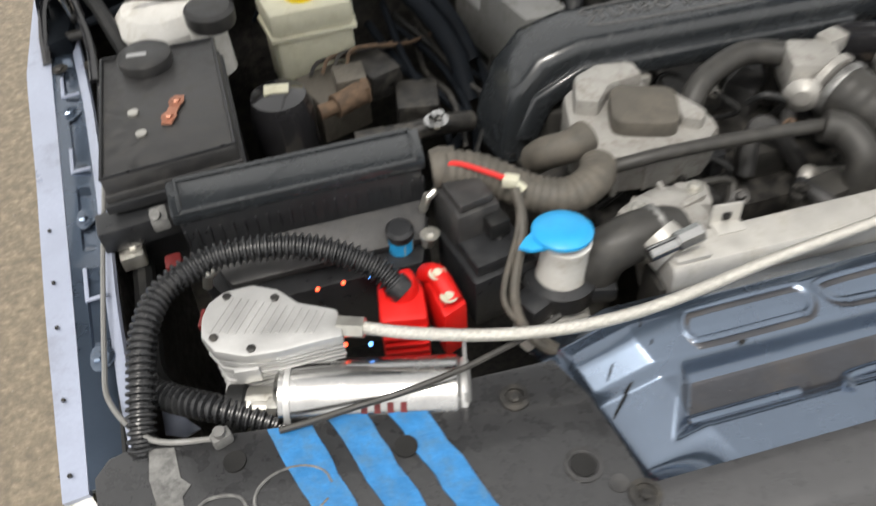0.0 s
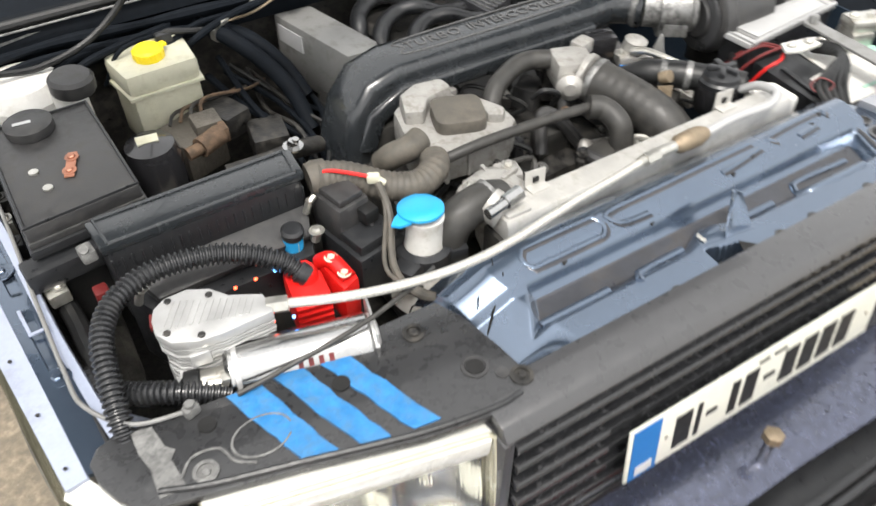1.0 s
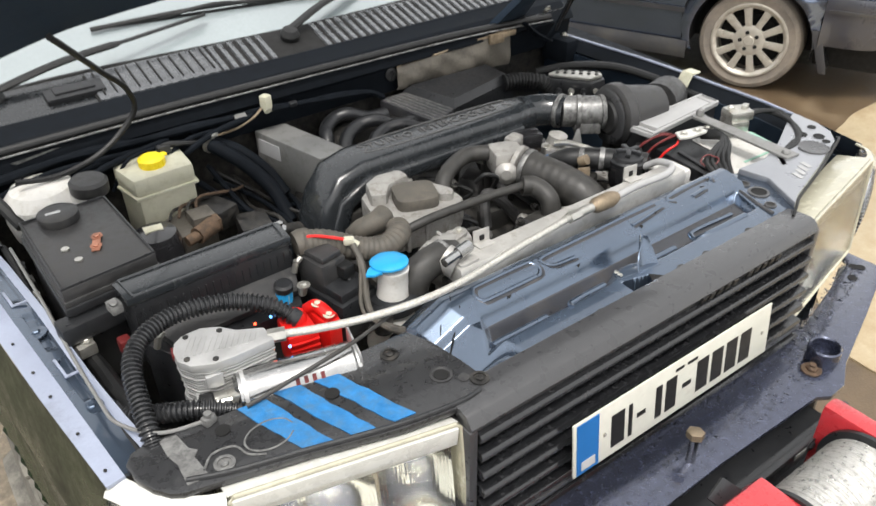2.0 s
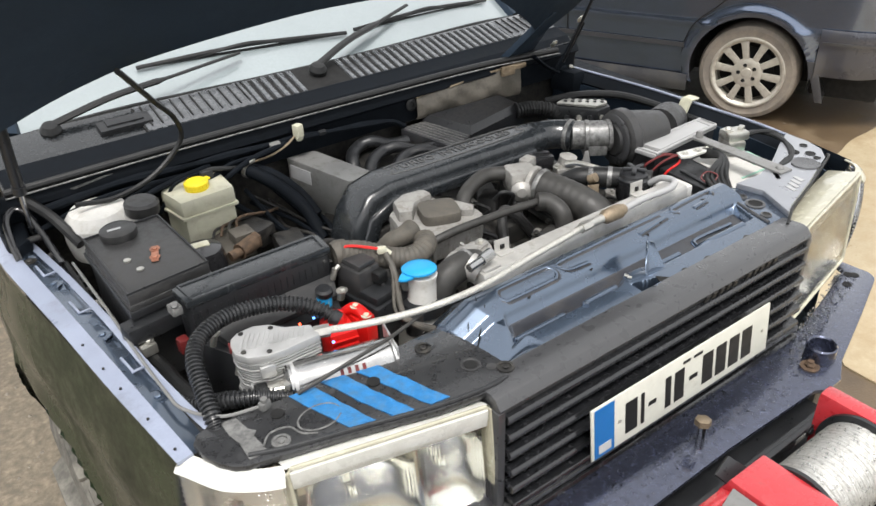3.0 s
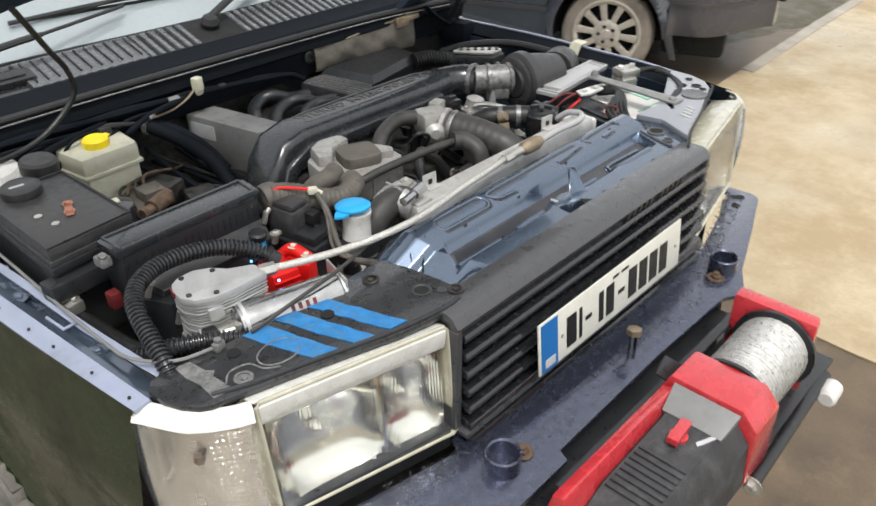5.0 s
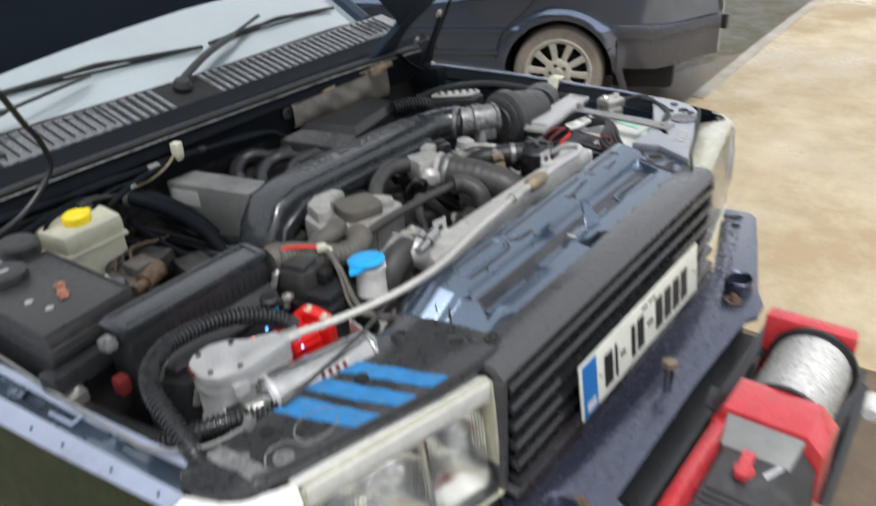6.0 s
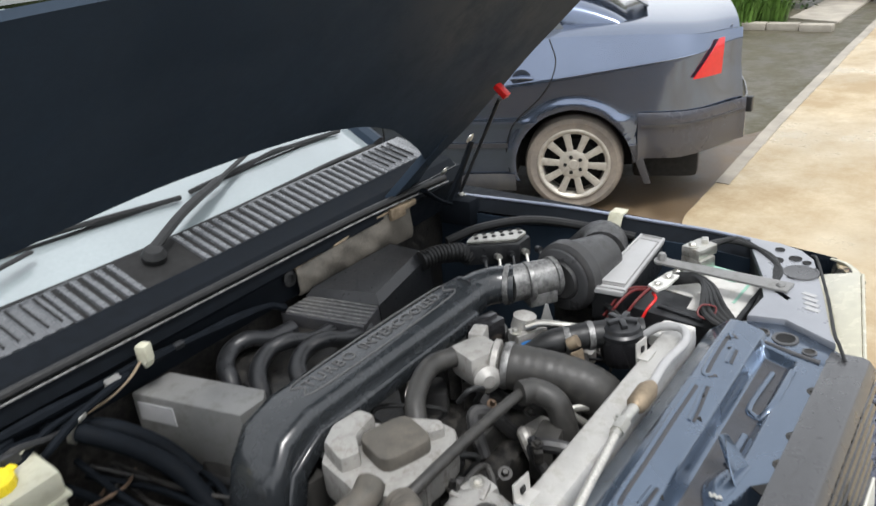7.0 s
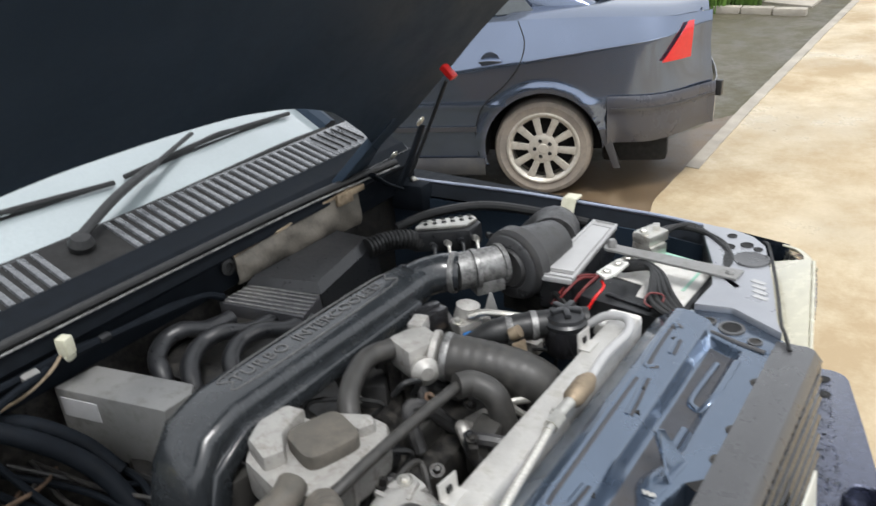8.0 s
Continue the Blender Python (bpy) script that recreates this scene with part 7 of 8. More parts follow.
part("end_hose", tube([(-0.385, 1.11, 1.215), (-0.345, 1.05, 1.210), (-0.305, 0.985, 1.170), (-0.285, 0.93, 1.12)], 0.014, 16), "matt", engine, "thick black heater hose")
part("hose_clip", join(lathe([(0.0175, 0), (0.0175, 0.010)], (-0.402, 1.068, 1.230), (0.45, -0.8, -0.15), 20), box((-0.385, 1.060, 1.252), (0.022, 0.010, 0.010), rz=30)), "zinc", engine, "plated spring clip")
part("bay_bracket", join(box((-0.455, 0.935, 1.13), (0.06, 0.09, 0.05), rz=20, w=0.01), box((-0.40, 0.86, 1.10), (0.07, 0.08, 0.06), rz=-10, w=0.01)), "oily", engine)
part("lifting_eye", join(bolt((-0.40, 0.73, 1.165), 0.011, 0.016), rod((-0.40, 0.73, 1.15), (-0.395, 0.725, 1.185), 0.006)), "chrome", engine)
whole("steering_pipe", tube([(-0.52, 0.74, 1.15), (-0.45, 0.735, 1.152), (-0.39, 0.74, 1.15), (-0.34, 0.76, 1.13)], 0.016, 12), "oily", "oily pipe beside the relay box", "pipe")

# bulkhead fittings
def shield_at(u, v):
    x = 0.165 + 0.40 * u
    top = 1.266 + 0.020 * u
    low = 1.200 - 0.020 * u
    return V(x, 1.132 - 0.012 * max(0.0, math.sin(math.pi * v)) ** 0.7 + 0.003 * math.sin(13 * u + 4 * v) + 0.0015 * math.sin(31 * u - 9 * v), top + (low - top) * v)


part("heat_shield", grid(shield_at, steps(0, 1, 48), steps(0, 1, 14), 0.003), "foil", car, "crumpled grey-brown heat shield")
part("shield_hem", tube([shield_at(u, 0.02) + V(0, -0.004, 0) for u in steps(0, 1, 16)], 0.0035, 6), "brass", car, "frayed tan hem")
part("clip", join(box((-0.234, 1.092, 1.283), (0.022, 0.022, 0.034), rz=20), rod((-0.234, 1.10, 1.27), (-0.234, 1.085, 1.262), 0.010)), "milky", car, "cream plastic clip")
part("shield_bracket", join(box((0.50, 1.108, 1.276), (0.05, 0.012, 0.030), rz=-5), box((0.545, 1.106, 1.282), (0.05, 0.010, 0.016))), "brass", car, "dusty tan bracket")
part("paint_chip", slab([(-0.80, 1.118, 1.288), (-0.72, 1.116, 1.297), (-0.70, 1.1165, 1.296), (-0.79, 1.1185, 1.283)], 0.001, w=0), "edge", car, "bare chip in the scuttle paint")
part("grommet", lathe([(0.016, 0), (0.018, 0.006), (0.010, 0.008), (0.010, 0.002)], (0.150, 1.135, 1.246), (0, -1, 0.1), 20), "rubber", car)
part("loom", tube([(-0.88, 1.10, 1.262), (-0.7, 1.105, 1.274), (-0.55, 1.10, 1.270), (-0.35, 1.105, 1.262), (-0.2, 1.115, 1.250), (0.05, 1.125, 1.222), (0.12, 1.13, 1.19)], lambda r: 0.009 + 0.002 * math.sin(31 * r), 8), "matt", car)
part("loom", tube([(-0.90, 1.06, 1.235), (-0.75, 1.075, 1.262), (-0.6, 1.08, 1.258), (-0.48, 1.09, 1.246), (-0.40, 1.10, 1.225)], 0.007, 8), "matt", car)
part("loom_clip", box((-0.30, 1.100, 1.258), (0.030, 0.016, 0.014), rx=15), "greybox", car)
part("loom_clip", box((-0.155, 1.112, 1.250), (0.022, 0.014, 0.012), rx=15), "black", car)
part("loom", tube([(-0.5, 1.10, 1.24), (-0.35, 1.09, 1.235), (-0.28, 1.09, 1.25), (-0.24, 1.095, 1.272)], 0.003, 6), "brass", car)
part("washer_line", tube([(-0.705, 0.806, 1.618), (-0.68, 0.846, 1.585), (-0.61, 0.96, 1.49), (-0.552, 1.05, 1.412), (-0.545, 1.07, 1.349), (-0.626, 1.06, 1.288), (-0.726, 1.04, 1.270), (-0.81, 1.03, 1.285)], 0.006, 8), "rubber", car, "thin washer hose hanging from the bonnet")
part("wing_tab", slab([(-0.82, 0.391, 1.12), (-0.815, 0.344, 1.12), (-0.793, 0.334, 1.12), (-0.776, 0.341, 1.12)], 0.003, w=0.0008), "strip", car, "small pale plate beside the inner wing")
part("bay_clip", join(slab([(0.800, 0.700, 1.160), (0.826, 0.696, 1.222), (0.828, 0.660, 1.222), (0.802, 0.664, 1.160)], 0.006), box((0.842, 0.678, 1.222), (0.034, 0.036, 0.006))), "milky", car, "cream plastic clip on the fender edge")

# ---- radiator and its bar ----
radiator = thing("radiator", (0.07, 0.35, 0.80), "weathered aluminium radiator top tank", "radiator")
part("top_tank", along_x([(0.322, 1.205), (0.328, 1.217), (0.372, 1.217), (0.380, 1.205), (0.380, 1.17), (0.322, 1.17)], -0.232, 0.385, w=0.004), "rad", radiator)
part("core", box((0.07, 0.352, 1.0), (0.62, 0.045, 0.36)), "oily", radiator)
part("inlet", join(lathe([(0.028, 0), (0.026, 0.03)], (-0.215, 0.356, 1.205), (-0.3, 0.6, 0.25), 20), box((-0.205, 0.350, 1.212), (0.045, 0.040, 0.022), w=0.006)), "rad", radiator)
for x in (-0.145, 0.262):
    part("bracket", join(slab([(x - 0.018, 0.376, 1.20), (x + 0.018, 0.372, 1.20), (x + 0.018, 0.374, 1.246), (x - 0.018, 0.378, 1.246)], 0.003), box((x, 0.368, 1.2185), (0.036, 0.022, 0.003))), "rad", radiator, "small upright bracket")
    part("bracket_hole", box((x, 0.3742, 1.229), (0.010, 0.004, 0.010), w=0.001), "void", radiator)
part("end_tank", join(box((0.395, 0.365, 1.180), (0.050, 0.065, 0.05), w=0.010), box((0.380, 0.388, 1.190), (0.05, 0.03, 0.024), w=0.006)), "white", radiator, "white plastic end tank")
part("cap_screw", bolt((0.08, 0.335, 1.217), 0.006, 0.005), "zinc", radiator)

# ---- battery side ----
steer = thing("steering_fluid_pot", (0.335, 0.446, 1.145), "black power steering fluid pot with a star cap", "reservoir")
part("pot", lathe([(0.035, 0), (0.041, 0.02), (0.041, 0.057)], (0.335, 0.446, 1.145), seg=28), "gloss", steer)
star_cap = part("cap", lathe([(0.041, 0), (0.042, 0.009), (0.037, 0.013), (0.035, 0.020), (0.023, 0.026), (0, 0.027)], (0.335, 0.446, 1.202), seg=28), "black", steer)
for k in range(5):
    a = 2 * math.pi * k / 5
    part("cap_lobe", box((0.335 + 0.014 * math.cos(a), 0.446 + 0.014 * math.sin(a), 1.231), (0.030, 0.012, 0.009), rz=math.degrees(a), w=0.003), "black", star_cap)
battery = thing("battery", (0.62, 0.39, 1.0), "black car battery with white and green labels", "battery")
part("case", prism([(0.48, 0.29), (0.745, 0.285), (0.765, 0.48), (0.50, 0.50)], 0.98, 1.165, w=0.006), "black", battery)
part("top_label", prism([(0.535, 0.300), (0.735, 0.293), (0.755, 0.465), (0.600, 0.472), (0.590, 0.40), (0.540, 0.395)], 1.1655, 1.1675, w=0), "white", battery, "pale label")
part("green_label", prism([(0.690, 0.345), (0.738, 0.342), (0.750, 0.410), (0.705, 0.414)], 1.168, 1.1695, w=0), "greenlabel", battery, "green label")
part("label_line", prism([(0.60, 0.318), (0.70, 0.314), (0.70, 0.320), (0.60, 0.324)], 1.168, 1.1690, w=0), "greenlabel", battery)
part("handle_strip", box((0.515, 0.40, 1.168), (0.10, 0.012, 0.006), rz=80), "black", battery)
part("clamp_bar", join(slab([(0.618, 0.492, 1.212), (0.648, 0.500, 1.212), (0.640, 0.218, 1.214), (0.598, 0.222, 1.214)], 0.006), bolt((0.618, 0.238, 1.214), 0.010, 0.012), bolt((0.634, 0.486, 1.212), 0.010, 0.022), slab([(0.570, 0.215, 1.209), (0.605, 0.255, 1.209), (0.618, 0.250, 1.209), (0.585, 0.208, 1.209)], 0.005)), "greybox", battery, "grey battery clamp bar")
part("terminal", join(box((0.705, 0.43, 1.224), (0.062, 0.048, 0.024), rz=-20, w=0.005), box((0.700, 0.43, 1.198), (0.050, 0.055, 0.03), rz=-20, w=0.006), bolt((0.690, 0.44, 1.236), 0.009, 0.009), box((0.722, 0.424, 1.240), (0.020, 0.014, 0.010), rz=20, w=0.002)), "zinc", battery, "grey metal terminal clamp")
fuse_plate = part("terminal", prism([(0.520, 0.452), (0.535, 0.478), (0.605, 0.464), (0.632, 0.448), (0.628, 0.434), (0.590, 0.436), (0.545, 0.440)], 1.198, 1.206, w=0.003), "lampwhite", battery, "bright fuse plate terminal")
for x, y in ((0.545, 0.460), (0.585, 0.452), (0.616, 0.444)):
    part("plate_nut", bolt((x, y, 1.206), 0.007, 0.005), "zinc", fuse_plate)
for p in (((0.54, 0.480, 1.19), (0.51, 0.500, 1.196), (0.47, 0.515, 1.18), (0.455, 0.53, 1.15)), ((0.55, 0.475, 1.19), (0.52, 0.470, 1.202), (0.475, 0.480, 1.190), (0.45, 0.50, 1.15)), ((0.535, 0.465, 1.188), (0.505, 0.448, 1.192), (0.478, 0.455, 1.178), (0.46, 0.47, 1.14)), ((0.56, 0.485, 1.185), (0.53, 0.512, 1.190), (0.50, 0.530, 1.175), (0.48, 0.55, 1.14))):
    part("red_cable", tube(p, 0.0031, 8), "red" if p[0][0] == 0.535 else "darkred", battery, "thin red cable")
for k in range(5):
    part("battery_cable", tube([(0.605, 0.45, 1.200 - 0.004 * k), (0.612 - 0.004 * k, 0.41 - 0.006 * k, 1.206), (0.580 - 0.012 * k, 0.36, 1.208), (0.525 - 0.012 * k, 0.318 + 0.005 * k, 1.197), (0.50 - 0.004 * k, 0.27, 1.16)], 0.0068, 8), "rubber", battery)
part("cable_tie", tube([(0.500, 0.325, 1.206), (0.488, 0.348, 1.212), (0.470, 0.350, 1.200), (0.476, 0.328, 1.192)], 0.0018, 6, closed=True), "darkred", battery, "thin red cable tie")
for k in range(4):
    part("battery_cable", tube([(0.72, 0.43, 1.21), (0.775, 0.42 - 0.008 * k, 1.215 + 0.003 * k), (0.790 + 0.004 * k, 0.36, 1.216), (0.74 - 0.012 * k, 0.28 - 0.006 * k, 1.213), (0.64 - 0.02 * k, 0.268 - 0.004 * k, 1.204), (0.53, 0.27 - 0.006 * k, 1.18)], 0.006, 8), "rubber", battery)
fusecover = thing("fuse_cover", (0.66, 0.57, 1.14), "grey weathered lid of a slim fuse tray", "fuse tray")
TRAY = [(0.484, 0.585), (0.492, 0.512), (0.783, 0.537), (0.785, 0.594)]
part("lid", join(prism(TRAY, 1.186, 1.198, w=0.003), sweep([V(x, y, 1.199) for x, y in inset(TRAY, 0.006)], 0.004, 6, closed=True)), "lidgrey", fusecover, "faded grey lid with a raised rim")
part("lid_groove", prism(inset(TRAY, 0.024), 1.1975, 1.1995, w=0), "greybox", fusecover)
part("lid_face", prism(inset(TRAY, 0.034), 1.1995, 1.2015, w=0.0005), "lidgrey", fusecover)
part("tray", prism(inset(TRAY, 0.008), 1.12, 1.186, w=0.004), "black", fusecover)
unit = thing("valve_unit", (0.61, 0.90, 1.14), "black valve unit with a perforated bright cover", "valve unit")
part("body", prism([(0.545, 0.955), (0.60, 0.965), (0.690, 0.87), (0.675, 0.835), (0.62, 0.835)], 1.14, 1.195, w=0.010), "black", unit)
part("cover", prism([(0.556, 0.948), (0.60, 0.955), (0.680, 0.868), (0.670, 0.845), (0.625, 0.845)], 1.195, 1.206, w=0.005), "zinc", unit, "bright perforated cover")
for i in range(6):
    for j in range(2):
        c = V(0.588, 0.94, 1.2062).lerp(V(0.664, 0.862, 1.2062), i / 5) + V(-0.016, -0.014, 0) * (j - 0.5)
        part("cover_hole", lathe([(0.006, 0), (0.006, 0.0012)], c, seg=10), "void", unit)
for i in range(5):
    c = V(0.555, 0.90, 1.17).lerp(V(0.66, 0.81, 1.17), i / 4)
    part("valve", join(rod(c, c + V(-0.012, -0.016, 0.004), 0.008), rod(c + V(-0.01, -0.014, 0), c + V(-0.03, -0.03, -0.02), 0.004)), "zinc" if i % 2 else "black", unit)
whole("wing_hose", tube([(0.60, 1.04, 1.17), (0.68, 0.99, 1.185), (0.765, 0.90, 1.19), (0.80, 0.78, 1.185), (0.81, 0.62, 1.175)], 0.012, 10), "rubber", "black hose along the far inner wing", "hose")
whole("filter_duct", tube([(0.66, 0.64, 1.19), (0.72, 0.66, 1.185), (0.77, 0.70, 1.16), (0.79, 0.76, 1.10)], 0.055, 20), "dusty", "dusty black air inlet duct", "duct")
whole("breather_pipe", corrugated([(0.44, 1.00, 1.19), (0.49, 0.985, 1.19), (0.54, 0.96, 1.18), (0.57, 0.95, 1.16)], 0.022, pitch=0.01, depth=0.002, seg=16), "rubber", "black corrugated breather pipe", "pipe")

rngd = random.Random(21)
for i in range(34):
    x, y = rngd.uniform(-0.22, 0.42), rngd.uniform(0.40, 0.74)
    z = 1.12 + rngd.uniform(-0.03, 0.045)
    k = rngd.random()
    if k < 0.4:
        bmx = bolt((x, y, z), rngd.uniform(0.005, 0.009), rngd.uniform(0.008, 0.02), (rngd.uniform(-0.4, 0.4), rngd.uniform(-0.9, 0.1), 1))
        mt = rngd.choice(["alloy", "oily", "oily", "rust"])
    elif k < 0.75:
        bmx = tube([(x, y, z - 0.02), (x + rngd.uniform(-0.03, 0.06), y + rngd.uniform(-0.03, 0.05), z + 0.025), (x + rngd.uniform(0.03, 0.12), y + rngd.uniform(-0.05, 0.05), z + 0.01), (x + rngd.uniform(0.06, 0.16), y + rngd.uniform(-0.05, 0.05), z - 0.03)], rngd.uniform(0.003, 0.007), 8)
        mt = rngd.choice(["rubber", "rubber", "hosefab", "zinc"])
    else:
        bmx = join(box((x, y, z), (rngd.uniform(0.02, 0.05), rngd.uniform(0.015, 0.03), rngd.uniform(0.02, 0.04)), rz=rngd.uniform(0, 90), w=0.004), bolt((x, y, z + 0.015), 0.006, 0.008))
        mt = rngd.choice(["alloy", "oily", "black", "alloy"])
    part("small_fitting", bmx, mt, engine)
for i in range(6):
    x = -0.84 + 0.07 * i
    whole("loom_wire", tube([(x, 1.06 + 0.01 * (i % 3), 1.19), (x + 0.04, 1.04, 1.235 + 0.008 * (i % 4)), (x + 0.12, 1.07, 1.255), (x + 0.22, 1.10, 1.23 + 0.012 * (i % 3))], 0.004 + 0.0015 * (i % 3), 8), "matt", "black wiring loom strand below the scuttle", "wire", group="wiring loom strands")
for i in range(6):
    y = 0.90 - 0.06 * i
    whole("wing_fitting", join(box((-0.862 + 0.004 * (i % 2), y, 1.165), (0.018, 0.030, 0.03), w=0.004), bolt((-0.862, y, 1.18), 0.006, 0.008)), ("black", "oily", "zinc")[i % 3], "small dark fitting on the inner wing", "fitting", group="inner wing fittings")

# ---- winch on the bumper ----
winch = thing("winch", (-0.1, -0.28, 0.945), "red and black electric winch wound with pale rope", "winch")
AXY, AXZ = -0.285, 1.005
winch.location.z = 0.920
part("mount_bar", join(box((-0.05, -0.165, 0.945), (0.72, 0.012, 0.07), w=0.002), box((-0.05, -0.21, 0.905), (0.74, 0.31, 0.012), w=0.002)), "black", winch, "black steel mount")
part("end_bracket", prism([(0.150, -0.185), (0.188, -0.185), (0.190, -0.345), (0.152, -0.352)], 0.92, 1.086, w=0.010), "winchred", winch, "red end housing")
part("end_bracket", join(along_x([(-0.195, 0.925), (-0.195, 1.045), (-0.212, 1.082), (-0.345, 1.082), (-0.375, 1.05), (-0.378, 0.925)], -0.152, -0.058, w=0.006)), "winchred", winch, "red gear housing")
part("drum_flange", lathe([(0.082, 0), (0.082, 0.008), (0.02, 0.008)], (0.140, AXY, AXZ), (1, 0, 0), 40), "black", winch)
part("drum_flange", lathe([(0.082, 0), (0.082, 0.008), (0.02, 0.008)], (-0.058, AXY, AXZ), (1, 0, 0), 40), "black", winch)
prof, turns = [(0.02, 0)], 58
for i in range(turns):
    x0 = 0.190 * i / turns
    for k in range(4):
        prof.append((0.069 + 0.0016 * math.sin(math.pi * (k + 0.5) / 4) + 0.0008 * math.sin(i * 2.3), x0 + 0.190 / turns * (k + 0.5) / 4))
prof.append((0.02, 0.190))
part("rope", lathe(prof, (-0.050, AXY, AXZ), (1, 0.0, 0.0), 48), "rope", winch, "pale silver rope wound in rows")
part("motor_cover", join(loft([[V(x, -0.215, 0.93), V(x, -0.215, h - 0.03), V(x, -0.238, h), V(x, -0.330, h), V(x, -0.368, h - 0.045), V(x, -0.376, 0.93)] for x, h in ((-0.47, 0.985), (-0.455, 1.012), (-0.40, 1.036), (-0.215, 1.047), (-0.155, 1.068))])), "winchblack", winch, "black textured motor cover")
for i in range(8):
    part("cover_rib", box((-0.30 - 0.014 * i, -0.285, 1.0435 - 0.0007 * i), (0.006, 0.085, 0.005), w=0.001), "winchblack", winch)
part("cover_step", slab([(-0.208, -0.230, 1.052), (-0.208, -0.338, 1.052), (-0.156, -0.345, 1.076), (-0.156, -0.222, 1.076)], 0.012, w=0.003), "greybox", winch, "grey step plate")
part("clutch_lever", join(lathe([(0.016, 0), (0.016, 0.006)], (-0.240, -0.280, 1.044), seg=20), box((-0.240, -0.280, 1.057), (0.058, 0.020, 0.014), rz=4, w=0.003)), "winchred", winch, "red clutch lever")
part("lever_mark", box((-0.222, -0.318, 1.048), (0.038, 0.008, 0.001), rz=-30, ry=-10, w=0), "lightprint", winch)
part("rear_trim", along_x([(-0.205, 0.97), (-0.195, 1.02), (-0.203, 1.058), (-0.225, 1.066), (-0.235, 1.02), (-0.235, 0.97)], -0.49, -0.155, w=0.004), "winchred", winch, "red rear housing edge")
part("tie_bar", rod((-0.13, -0.385, 0.915), (0.27, -0.368, 0.90), 0.012, 14), "black", winch)
part("tie_bar", join(box((0.05, -0.185, 0.995), (0.25, 0.012, 0.022), w=0.003), bolt((0.14, -0.192, 1.0), 0.008, 0.006, (0, -1, 0))), "black", winch, "black upper tie bar")
part("tie_bar_plate", slab([(-0.145, -0.178, 1.06), (-0.105, -0.172, 1.075), (-0.08, -0.20, 1.05), (-0.12, -0.21, 1.03)], 0.006), "black", winch)
part("roller", lathe([(0.014, 0), (0.020, 0.006), (0.020, 0.05), (0.014, 0.056)], (0.20, -0.395, 0.895), (1, 0.05, 0), 20), "white", winch, "pale fairlead roller")
part("bar_nut", bolt((-0.13, -0.385, 0.915), 0.012, 0.010, (-1, 0, 0)), "zinc", winch)
part("caution_label", box((0.12, -0.1925, 0.996), (0.05, 0.001, 0.012), w=0), "greybox", winch)

# ---- parked saloon behind ----
WHL, REAR, OUT = V(3.52, 2.19, 0.0), V(0.397, -0.918, 0.0), V(-0.918, -0.397, 0.0)
saloon = thing("saloon_car", WHL + OUT * -0.9, "parked dark blue-grey saloon with silver multi-spoke wheels", "car")
HALF, R_ARCH = 0.93, 0.375


def loc(s, o, z):
    return WHL + REAR * s + OUT * (o - 0.0) + V(0, 0, z)


def sill_z(s):
    return 0.20 + 0.17 * smooth((s - 0.30) / 0.14) + 0.03 * smooth((s - 0.6) / 0.4)


def side_off(s, z):
    """How far the flank stands out at a station (to the rear) and height."""
    crease = max(0.80, 0.895 + 0.13 * (s + 0.12))
    o = 0.030 - 0.06 * smooth((0.45 - z) / 0.3) + 0.030 * min(1.0, max(0.0, (z - 0.5) / (crease - 0.5)))
    o -= 0.52 * max(0.0, z - crease) ** 1.05
    o += 0.010 * math.exp(-((z - 0.62) / 0.02) ** 2)
    o -= 0.34 * smooth((s - 0.45) / 0.66) ** 2.2
    o -= 0.30 * smooth((-2.9 - s) / 1.0) ** 2
    d = math.hypot(s, z - 0.32)
    o += 0.022 * max(0, 1 - abs(d - R_ARCH - 0.03) / 0.05)
    return o


def belt(s):
    if s > 0.3:
        return 1.13 - 0.03 * smooth((s - 0.3) / 0.8)
    if s < -2.2:
        return 0.98 - 0.12 * smooth((-2.2 - s) / 1.6)
    return 1.13 - 0.15 * smooth((0.1 - s) / 2.5)


def flank_sheet(mirror):
    ss, zs = steps(-3.7, 1.05, 230), steps(0.0, 1.0, 56)

    def at(s, k):
        low = sill_z(s)
        z = low + (belt(s) - low) * k
        o = side_off(s, z)
        s -= 0.03 * smooth((s - 0.7) / 0.3) * smooth((z - 0.64) / 0.30)
        return loc(s, o if not mirror else -2 * HALF - o + 0.0, z)
    bm = grid(at, ss, zs)
    for cs in (0.0, -2.70):
        ctr = loc(cs, 0, 0.32)
        local = lambda v: ((v.co - ctr).dot(REAR), v.co.z - 0.32)
        bmesh.ops.delete(bm, geom=[v for v in bm.verts if math.hypot(*local(v)) < R_ARCH * 0.985], context="VERTS")
        for v in bm.verts:
            a, b = local(v)
            d = math.hypot(a, b)
            if d < R_ARCH + 0.055 and any(e.is_boundary for e in v.link_edges):
                v.co += REAR * (a * (R_ARCH / d - 1)) + V(0, 0, b * (R_ARCH / d - 1))
    return bm


